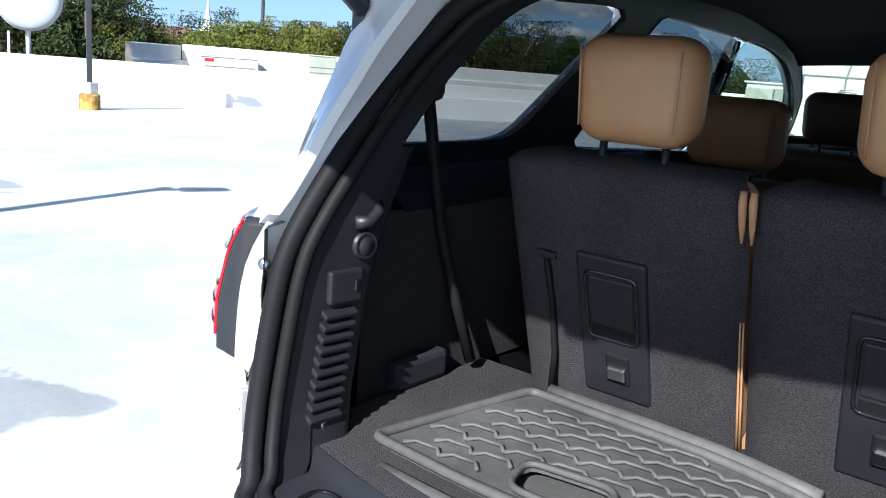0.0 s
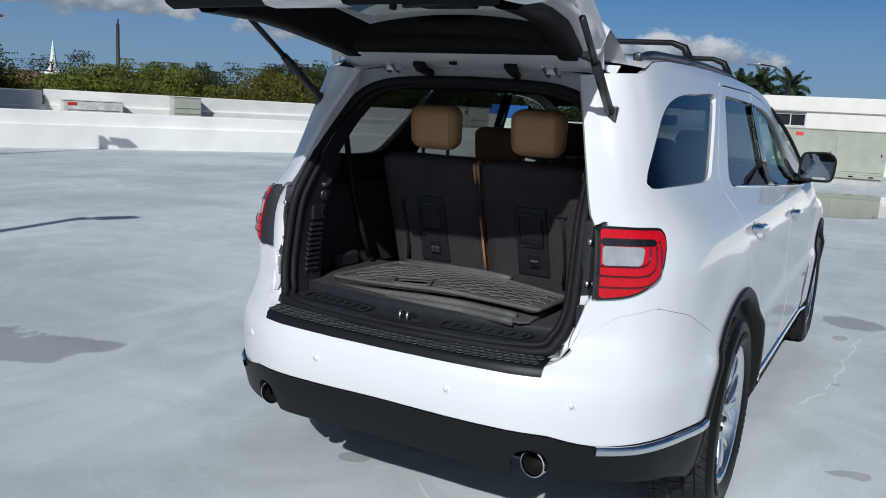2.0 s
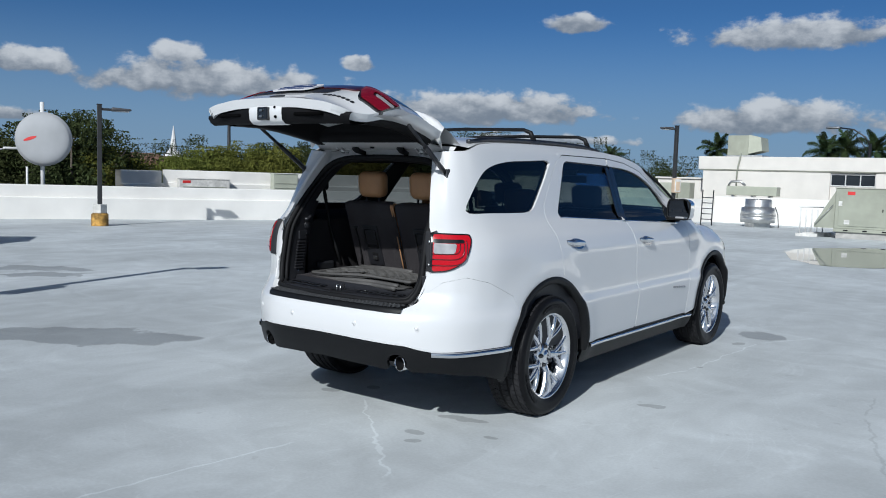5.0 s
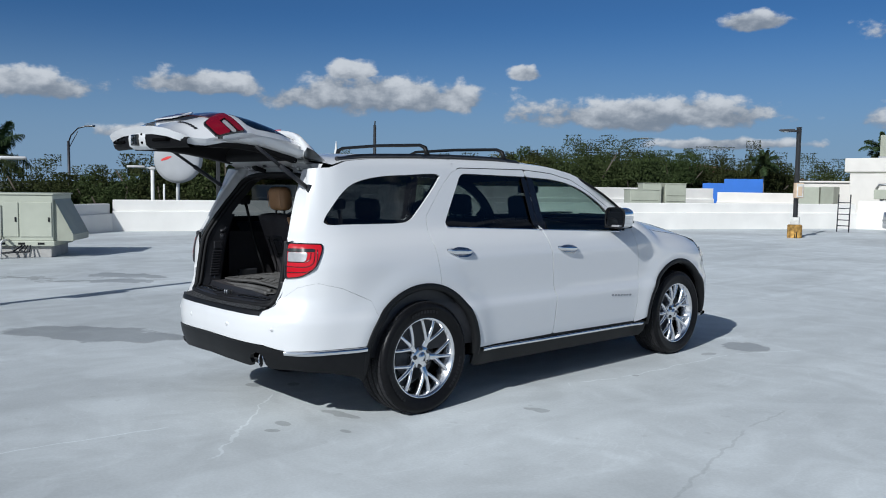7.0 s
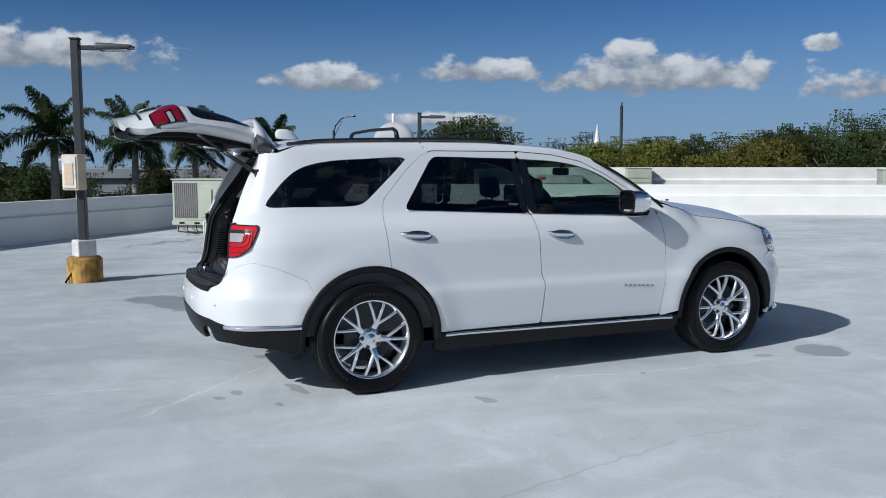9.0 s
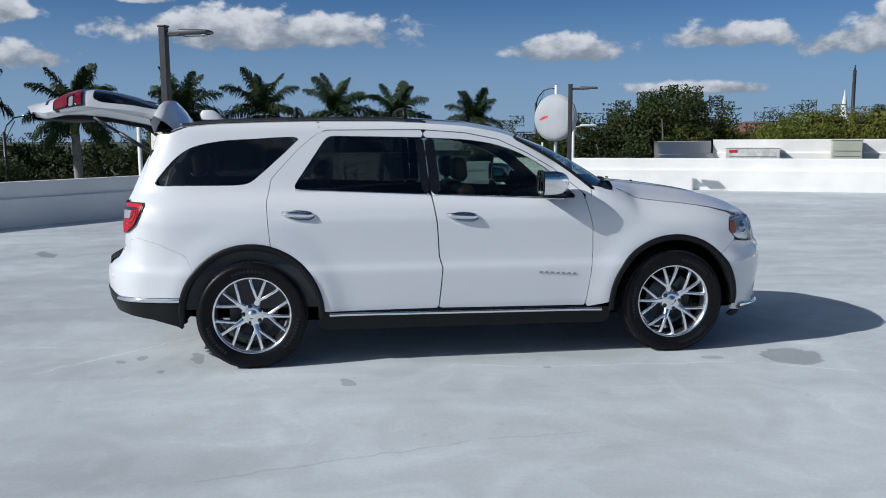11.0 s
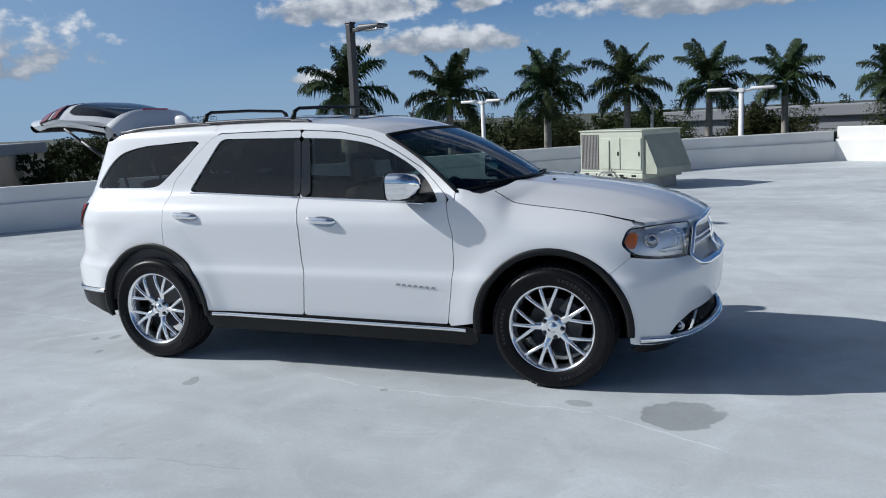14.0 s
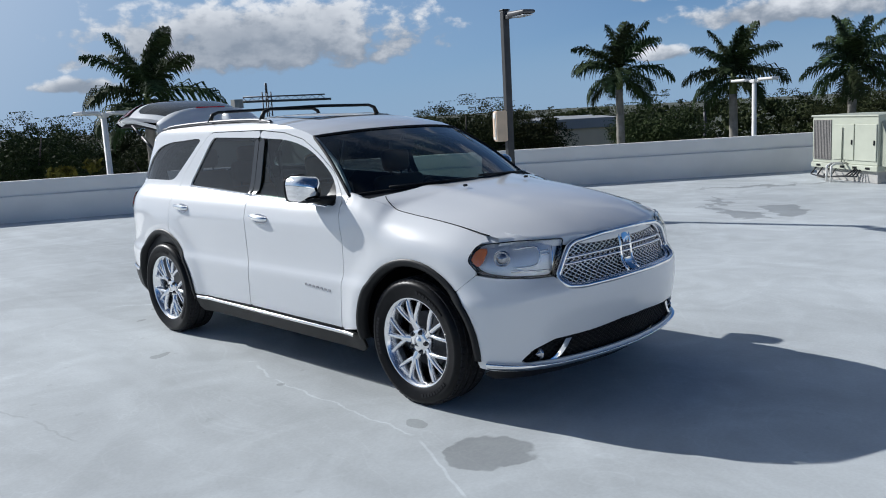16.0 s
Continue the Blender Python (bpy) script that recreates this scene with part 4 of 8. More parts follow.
for left in (False, True):
    tag = dict(left=left)
    k = MIRROR if left else np.ones(3)
    # fog lamp and its bright blade
    c = skin([s_of_x(0.70, True)], [0.362], -0.03)[0] * k
    lamp = part("fog_lamp", *[(np.array(v) + c, f) for v, f in [lathe_data([(0.0, 0.03), (0.02, 0.012), (0.026, 0.004), (0.032, 0.014), (0.035, 0.0)], 20, "y")]][0], DARK_CHROME, car, "round fog lamp in the bumper")
    a = skin([s_of_x(0.60, True)] * 2, [0.335, 0.335], -0.008) * k
    blade = [skin([s_of_x(x, True) for x in (x0, x0 - 0.04)], [z, z], -0.01) * k for x0, z in ((0.66, 0.322), (0.615, 0.342), (0.575, 0.38), (0.545, 0.425))]
    part("fog_blade", *grid_data(blade, flip=left), CHROME, car, "bright blade beside the fog lamp")
    # headlamp: dark bucket, reflector bowls, amber corner, clear cover
    cover = rounded([(s_of_y(1.945), 0.882), (s_of_y(1.985), 0.962), (s_of_x(0.77, True), 0.978), (s_of_x(0.50, True), 0.968), (s_of_x(0.585, True), 0.778), (s_of_x(0.82, True), 0.790), (s_of_y(2.02), 0.812)], [0.03, 0.03, 0.02, 0.015, 0.02, 0.02, 0.04])
    inset = lambda q, d: q + (q.mean(0) - q) * d
    lamp = panel("headlamp", cover, BLACK_GLOSS, car, o=-0.045, depth=0.01, cell=0.03, **tag, label="headlamp with projector bowl and amber corner")
    panel("clear_cover", inset(cover, 0.015), HEADLAMP_CLEAR, lamp, o=0.002, depth=0.03, cell=0.03, **tag)
    strip_on_skin("bezel", [tuple(p) for p in cover], 0.004, BLACK_GLOSS, lamp, -0.002, left, closed=True)
    panel("reflector", inset(cover, 0.05), REFLECTOR, lamp, o=-0.036, depth=0.01, cell=0.03, **tag)
    panel("amber_corner", rounded([(s_of_y(1.962), 0.882), (s_of_y(1.99), 0.942), (s_of_y(2.055), 0.945), (s_of_y(2.035), 0.870), (s_of_y(2.01), 0.845)], 0.01), AMBER, lamp, o=-0.010, depth=0.01, cell=0.02, **tag, label="amber side marker")
    c = skin([s_of_y(2.135)], [0.89], -0.03)[0] * k
    d = (skin([s_of_y(2.135)], [0.89], 0.1)[0] - skin([s_of_y(2.135)], [0.89], 0.0)[0]) * k
    turn = Vector(d).to_track_quat("Z", "Y").to_matrix().to_4x4()
    v, f = lathe_data([(0.0, 0.022), (0.018, 0.020), (0.028, 0.010), (0.032, 0.004), (0.036, 0.010), (0.042, 0.012), (0.046, 0.002)], 24)
    part("projector", [tuple(Matrix.Translation(c) @ turn @ Vector(p)) for p in v], f, DARK_CHROME, lamp, "projector lens")
    for pts in ([(s_of_x(0.80, True), 0.935), (s_of_x(0.70, True), 0.942), (s_of_x(0.665, True), 0.93), (s_of_x(0.665, True), 0.88), (s_of_x(0.70, True), 0.845), (s_of_x(0.80, True), 0.838)], [(s_of_x(0.665, True), 0.915), (s_of_x(0.60, True), 0.918)], [(s_of_x(0.665, True), 0.898), (s_of_x(0.60, True), 0.90)], [(s_of_x(0.81, True), 0.822), (s_of_x(0.58, True), 0.810)], [(s_of_x(0.575, True), 0.935), (s_of_x(0.588, True), 0.82)]):
        strip_on_skin("bright_edge", [tuple(p) for p in curve_through(pts, 4)], 0.005, CHROME, lamp, -0.02, left)

# grille: bright frame, dark bed, woven screen, crossed bars
half = [(s_of_x(0.20, True), 0.715), (s_of_x(0.45, True), 0.712), (s_of_x(0.545, True), 0.722), (s_of_x(0.578, True), 0.775), (s_of_x(0.50, True), 0.915), (s_of_x(0.44, True), 0.945), (s_of_x(0.20, True), 0.965)]
ring = half + [(2 * S_NOSE - a, b) for a, b in half[::-1]]
ring = rounded(ring, 0.03)
grille = panel("grille", ring, BLACK_GLOSS, car, o=-0.045, depth=0.01, cell=0.05, label="chrome framed grille with woven mesh and crossed bars")
for o, r in ((0.008, 0.015), (-0.012, 0.012)):
    strip_on_skin("grille_frame", [tuple(p) for p in (ring if o > 0 else ring + (ring.mean(0) - ring) * 0.045)], r, CHROME, grille, o, n=8, closed=True)
wires("grille_mesh", ring + (ring.mean(0) - ring) * 0.04, 0.044, 0.026, -0.022, 0.0034, RIM, grille, "bright woven wire screen")
for z0 in (0.858, 0.826):
    run = [(a, z0 + 0.012 * (1 - ((a - S_NOSE) / 0.6) ** 2)) for a in np.linspace(s_of_x(0.515, True), 2 * S_NOSE - s_of_x(0.515, True), 30)]
    strip_on_skin("grille_bar", run, 0.008, CHROME, grille, -0.004)
for sgn in (1, -1):
    strip_on_skin("grille_bar", [(S_NOSE + sgn * 0.055, z) for z in np.linspace(0.725, 0.955, 8)], 0.009, CHROME, grille, -0.004)
for z0, z1 in ((0.735, 0.80), (0.885, 0.945)):
    panel("grille_badge", rounded([(S_NOSE - 0.03, z0), (S_NOSE + 0.03, z0), (S_NOSE + 0.042, z1), (S_NOSE - 0.042, z1)], 0.01), CHROME, grille, o=0.004, depth=0.02, cell=0.02)

# ---------------------------------------------------------------- tail
rear_half = lambda pts: [(2 * S_TAIL - a, b) for a, b in pts]
arch_back = [p for p in arch(HUBS[0], R_ARCH, 142, 196, 16)]
seam = [(s_of_x(0.60, False), 0.738), (s_of_x(0.66, False), 0.80), (s_of_x(0.74, False), 0.865), (s_of_y(-2.30), 0.895), (s_of_y(-2.15), 0.86), (-1.95, 0.77), (-1.905, 0.66)]
seam_low = [(s_of_x(0.52, False), 0.704), (s_of_x(0.30, False), 0.704), (S_TAIL, 0.704)]
val_top = [(s_of_y(-1.985), 0.492), (s_of_y(-2.14), 0.49), (s_of_x(0.70, False), 0.482), (s_of_x(0.64, False), 0.492), (s_of_x(0.56, False), 0.512), (s_of_x(0.40, False), 0.520), (s_of_x(0.2, False), 0.526), (S_TAIL, 0.53)]
right = [p for p in arch_back if p[1] > 0.492] + val_top                 # down the arch, then in to the middle
up = [(a, b) for a, b in seam[::-1]] + seam_low                          # from the arch over the corner to the middle
poly = right + rear_half(right[:-1][::-1]) + rear_half(up[:-1]) + up[::-1]
panel("rear_bumper", poly, PAINT, car, cell=0.025, label="white rear bumper")
val_bot = [(s_of_y(-2.02), 0.285), (s_of_y(-2.2), 0.335), (s_of_x(0.72, False), 0.362), (s_of_x(0.5, False), 0.362), (s_of_x(0.3, False), 0.375), (S_TAIL, 0.385)]
low = [p for p in arch_back if p[1] <= 0.50]
poly = [(a, b - 0.004) for a, b in val_top] + rear_half([(a, b - 0.004) for a, b in val_top[:-1]][::-1]) + rear_half(low + val_bot[:-1]) + val_bot[::-1] + low[::-1]
exhaust_holes = []
for sgn in (1, -1):
    c = s_of_x(0.52, False)
    ring_h = [(c + 0.062 * math.cos(w), 0.412 + 0.05 * math.sin(w)) for w in np.linspace(0, 2 * math.pi, 20, endpoint=False)]
    exhaust_holes.append(ring_h if sgn > 0 else rear_half(ring_h))
panel("rear_valance", poly, BLACK_PLASTIC, car, holes=exhaust_holes, o=0.008, depth=0.03, cell=0.03, label="black plastic rear valance")
rows = [[(x * w, y, z) for x in np.linspace(-1, 1, 9)] for w, y, z in ((0.46, -2.48, 0.40), (0.58, -2.38, 0.345), (0.66, -1.9, 0.30), (0.72, -1.2, 0.27), (0.72, 0, 0.25), (0.72, 1.2, 0.25), (0.55, 2.2, 0.24))]
part("underbody", *grid_data(rows), RUBBER, car)
part("inner_floor", *grid_data([[(x, y, 0.46) for x in (-0.72, 0, 0.72)] for y in (-2.32, -1.0, 0.95)], flip=True), CARPET, car)
for sgn in (1, -1):
    v, f = lathe_data([(0.034, -0.16), (0.039, -0.16), (0.042, 0.0), (0.0425, 0.012), (0.0395, 0.014), (0.037, 0.008)], 28)
    m = pose(sgn * 0.518, -2.505, 0.405, 90, 0, -sgn * 8)
    part("exhaust_tip", [tuple(m @ Vector(p)) for p in v], f, CHROME, car, "round chrome exhaust tip", smooth=False)
    v, f = lathe_data([(0.037, 0.006), (0.036, -0.10), (0.0, -0.10)], 28)
    part("exhaust_bore", [tuple(m @ Vector(p)) for p in v], f, RUBBER, car)
for left in (False, True):
    k = MIRROR if left else np.ones(3)
    run = curve_through([(s_of_x(0.69, False), 0.470), (s_of_x(0.78, False), 0.467), (s_of_y(-2.25), 0.470), (s_of_y(-2.0), 0.474)], 8)
    rows = [[p * k for p in skin([a] * 4, [b - 0.015, b - 0.011, b + 0.011, b + 0.015], 0.0) + np.array([[0, 0, 0]] * 4)] for a, b in run]
    outw = [(skin([a], [b], 1.0)[0] - skin([a], [b], 0.0)[0]) * k for a, b in run]
    rows = [[q + n * d for q, d in zip(r, (0.006, 0.018, 0.018, 0.006))] for r, n in zip(rows, outw)]
    part("bumper_strip", *grid_data(rows, flip=not left), CHROME, car, "bright strip on the rear bumper corner")
    # parking sensors
    for x in (0.25, 0.62):
        c, d = skin([s_of_x(x, False)], [0.612], 0.001)[0] * k, skin([s_of_x(x, False)], [0.612], 1.0)[0] * k
        turn = (Vector(d) - Vector(c)).to_track_quat("Z", "Y").to_matrix().to_4x4()
        v, f = lathe_data([(0.0, 0.003), (0.009, 0.003), (0.0095, -0.001), (0.0125, -0.001), (0.014, 0.003), (0.0145, -0.004)], 20)
        part("parking_sensor", [tuple(Matrix.Translation(c) @ turn @ Vector(p)) for p in v], f, PAINT, car)

    # tail lamp on the body
    x_in = 0.742 if left else 0.672
    lens = rounded([(s_of_x(x_in, False), 1.140), (s_of_y(-2.262), 1.136), (s_of_y(-2.258), 1.112), (s_of_y(-2.300), 0.990), (s_of_y(-2.385), 0.928), (s_of_x(x_in, False), 0.918)], [0.008, 0.03, 0.02, 0.07, 0.08, 0.008])
    tag = dict(left=left)
    lamp = panel("tail_lamp", lens, BLACK_GLOSS, car, o=0.010, depth=0.08, cell=0.01, **tag, label="red tail lamp with a clear reversing lens")
    sx = s_of_x(x_in + 0.012, False)
    outer = rounded([(sx, 1.132), (s_of_y(-2.272), 1.129), (s_of_y(-2.268), 1.108), (s_of_y(-2.308), 0.992), (s_of_y(-2.388), 0.936), (sx, 0.926)], [0.004, 0.028, 0.02, 0.065, 0.075, 0.004])
    red = panel("red_lens", outer, RED_LENS, lamp, o=0.0145, depth=0.004, cell=0.01, **tag, label="bright red lens field")
    across = lambda t, z: (sx + (s_of_y(-2.270) - sx) * t, z)
    panel("dark_strip", rounded([across(0.0, 1.106), across(0.80, 1.106), across(0.84, 1.095), across(0.80, 1.086), across(0.0, 1.084)], [0.002, 0.008, 0.008, 0.008, 0.002]), BLACK_GLOSS, red, o=0.0165, depth=0.004, cell=0.008, **tag, label="black strip in the lens")
    for pts in ([(0.0, 1.023), (0.35, 1.023), (0.58, 1.027), (0.68, 1.045), (0.71, 1.082)], [(0.0, 0.994), (0.38, 0.994), (0.62, 0.999), (0.76, 1.020), (0.80, 1.055), (0.81, 1.084)], [(0.0, 0.960), (0.38, 0.961), (0.66, 0.970), (0.82, 1.0), (0.875, 1.05), (0.88, 1.10)]):
        strip_on_skin("lens_line", [tuple(p) for p in curve_through([across(t, z) for t, z in pts], 5)], 0.0032, DARK_RED, red, 0.0145, left)
    panel("reversing_lens", rounded([across(0.02, 1.083), across(0.62, 1.083), across(0.56, 1.028), across(0.02, 1.026)], [0.004, 0.010, 0.016, 0.004]), CLEAR_LENS, lamp, o=0.018, depth=0.005, cell=0.008, **tag, label="clear ribbed reversing lens")

# ledge over the bumper, with its tread strip
N = 31
xs = np.linspace(-0.60, 0.60, N)
front_edge = [skin([s_of_x(abs(x), False)], [0.704], 0.0)[0] * (MIRROR if x < 0 else 1) for x in xs]
rows = [front_edge, [(x, p[1] + 0.03, 0.712) for x, p in zip(xs, front_edge)], [(x, -2.48, 0.716) for x in xs], [(x, -2.45, 0.722) for x in xs]]
part("bumper_ledge", *grid_data(rows, flip=True), PAINT, car, "white ledge below the boot opening")
xs2 = np.linspace(-0.53, 0.53, 45)
fe = [skin([s_of_x(abs(x), False)], [0.70], 0.0)[0] * (MIRROR if x < 0 else 1) for x in xs2]
rows = [[(x, p[1] + dy, z) for x, p in zip(xs2, fe)] for dy, z in ((-0.008, 0.688), (-0.004, 0.709), (0.012, 0.722), (0.085, 0.731), (0.092, 0.722))]
strip = part("tread_strip", *grid_data(rows, flip=True), BLACK_PLASTIC, car, "black ribbed tread strip with hexagon pattern")
pieces, r = [], 0.0125
for i in range(40):
    for j in range(4):
        x = -0.51 + i * 0.026 + (0.013 if j % 2 else 0)
        y0 = float(np.interp(abs(x), xs2[22:], [p[1] for p in fe[22:]])) + 0.010 + j * 0.0215
        if abs(x) > 0.51:
            continue
        loop = [(x + r * math.cos(w), y0 + r * math.sin(w), 0.7255 + 0.002 * j) for w in np.linspace(math.pi / 6, 2 * math.pi + math.pi / 6, 7)[:-1]]
        pieces.append(tube_data(loop, 0.0018, 4, True))
tagged(part("tread_pattern", *joined(*pieces), RIB_PLASTIC, strip, "raised hexagon ribs"), kind="stuff")


# ---------------------------------------------------------------- wheels
def wheel_meshes():
    prof = [(0.262, -0.115), (0.275, -0.122), (0.32, -0.134), (0.352, -0.132), (0.370, -0.116), (0.3745, -0.098), (0.3785, -0.086), (0.370, -0.084), (0.370, -0.076), (0.380, -0.074), (0.3805, -0.036), (0.371, -0.034), (0.371, -0.024), (0.381, -0.022), (0.381, 0.022), (0.371, 0.024), (0.371, 0.034), (0.3805, 0.036), (0.380, 0.074), (0.370, 0.076), (0.370, 0.084), (0.3785, 0.086), (0.3745, 0.098), (0.370, 0.116), (0.352, 0.130), (0.335, 0.134), (0.330, 0.131), (0.30, 0.134), (0.285, 0.126), (0.272, 0.122), (0.262, 0.112)]
    n = 120
    v, f = lathe_data(prof, n, "x")
    v = [list(p) for p in v]
    k = len(prof)
    for i in range(n):
        if i % 2:
            for j, (r, h) in enumerate(prof):
                if 0.074 < abs(h) < 0.12 and r > 0.365:
                    q = 0.985
                elif r > 0.3755 and i % 4 == 1:
                    q = 0.988
                else:
                    continue
                v[i * k + j][1] *= q
                v[i * k + j][2] *= q
    tyre = (v, f)
    blocks = []
    for j, (mid, half, turn) in enumerate(((-0.094, 0.017, 0.0), (-0.055, 0.0165, 0.3), (0.0, 0.021, 0.6), (0.055, 0.0165, 0.3), (0.094, 0.017, 0.0))):
        for i in range(58):
            w0, w1 = 2 * math.pi * (i + turn) / 58, 2 * math.pi * (i + turn + 0.86) / 58
            skew = 0.035 * (1 if j in (1, 4) else -1)
            v, rr = [], (0.3775 if j in (0, 4) else 0.3822)
            for r in (0.366, rr):
                for w, h in ((w0, mid - half), (w1, mid - half), (w1 + skew, mid + half), (w0 + skew, mid + half)):
                    v.append((h, r * math.cos(w), r * math.sin(w)))
            blocks.append((v, [(4, 5, 6, 7), (0, 1, 5, 4), (1, 2, 6, 5), (2, 3, 7, 6), (3, 0, 4, 7)]))
    marks = []
    for centre_w in (0.6, 2.7, 4.8):
        for i in range(9):
            w0 = centre_w + 0.085 * i
            w1 = w0 + 0.055
            v = [(h, r * math.cos(w), r * math.sin(w)) for r, h in ((0.302, 0.1335), (0.322, 0.1345)) for w in (w0, w1)]
            v += [(p[0] + 0.003, p[1], p[2]) for p in v]
            marks.append((v, [(4, 6, 7, 5), (0, 1, 5, 4), (2, 6, 7, 3), (0, 4, 6, 2), (1, 3, 7, 5)]))
    rim = [lathe_data([(0.258, -0.12), (0.232, -0.10), (0.228, 0.03), (0.240, 0.075), (0.252, 0.100), (0.258, 0.112), (0.266, 0.119), (0.272, 0.116), (0.270, 0.108)], 64, "x"),
           lathe_data([(0.0, 0.095), (0.028, 0.094), (0.030, 0.088), (0.040, 0.090), (0.072, 0.084), (0.082, 0.070), (0.084, 0.03)], 40, "x")]
    arms, fork = [], []
    for g in range(1):
        mid_a = radians(g * 72 + 30)
        arms.append((mid_a, mid_a, 0.045, 0.135, 0.027, 0.019, 0.0))
        for side_a in (-24, 0, 24):
            arms.append((mid_a + radians(side_a * 0.16), mid_a + radians(side_a), 0.108, 0.250, 0.0125, 0.0110, 0.002))
    for a0, a1, r0, r1, w0, w1, sink in arms:
        sec = []
        for t in np.linspace(0, 1, 6):
            r = r0 + t * (r1 - r0)
            px, py = (1 - t) * r0 * math.cos(a0) + t * r1 * math.cos(a1), (1 - t) * r0 * math.sin(a0) + t * r1 * math.sin(a1)
            a, r = math.atan2(py, px), math.hypot(px, py)
            q = (r - 0.05) / 0.2
            w = w0 + (w1 - w0) * t
            h = 0.078 + 0.022 * math.sin(math.pi * q * 0.8) + 0.012 * q - sink
            c, s = math.cos(a), math.sin(a)
            row = []
            for du, dh in ((-1.0, -0.034), (-1.0, -0.007), (-0.45, 0.0), (0.45, 0.0), (1.0, -0.007), (1.0, -0.034)):
                row.append((h + dh, r * c - du * w * s, r * s + du * w * c))
            sec.append(row)
        fork.append(grid_data(sec))
    rim = joined(*rim)
    nuts = []
    for i in range(5):
        w = radians(i * 72 + 66)
        v, f = lathe_data([(0.0, 0.102), (0.008, 0.102), (0.0115, 0.097), (0.012, 0.088), (0.016, 0.087), (0.0165, 0.06)], 12, "x")
        nuts.append(([(p[0], p[1] + 0.061 * math.cos(w), p[2] + 0.061 * math.sin(w)) for p in v], f))
    disc = joined(lathe_data([(0.05, 0.03), (0.10, 0.03), (0.10, 0.012), (0.165, 0.012), (0.168, 0.008), (0.168, -0.01), (0.05, -0.01)], 40, "x"))
    return tyre, rim, joined(*fork), nuts, disc, joined(*blocks), joined(*marks)


tyre_d, rim_d, fork_d, nuts_d, disc_d, blocks_d, marks_d = wheel_meshes()
first = None
for sx in (1, -1):
    for hy in HUBS:
        if first is None:
            w = part("wheel", *rim_d, RIM, car, "polished alloy wheel with five three-way spokes")
            part("tyre", *tyre_d, TYRE, w, "black road tyre with grooved tread")
            tagged(part("tread", *blocks_d, TREAD, w, "worn grey tread blocks", smooth=False), kind="stuff")
            tagged(part("sidewall_relief", *marks_d, TREAD, w, "raised bars on the sidewall", smooth=False), kind="stuff")
            fork = part("spoke", *fork_d, RIM, w, "polished three-way spoke")
            for g in range(1, 5):
                more = new("spoke", fork.data)
                more.parent = w
                more.matrix_local = Matrix.Rotation(radians(72 * g), 4, "X")
            for nut in nuts_d:
                part("lug_nut", *nut, BLACK_GLOSS, w)
            part("brake_disc", *disc_d, DARK_METAL, w)
            bmc = bmesh.new()
            add_box(bmc, (0.0, 0.10, 0.10), (0.07, 0.10, 0.11), pose(0, 0, 0, 45, 0, 0), 0.012)
            bm_part("brake_caliper", bmc, DARK_METAL, w)
            first = w
        else:
            w = copy_thing(first, Matrix())
        w.matrix_basis = pose(sx * 0.805, hy, hub_height(hy), 38 if hy < 0 else 4, 0, 0 if sx > 0 else 180)

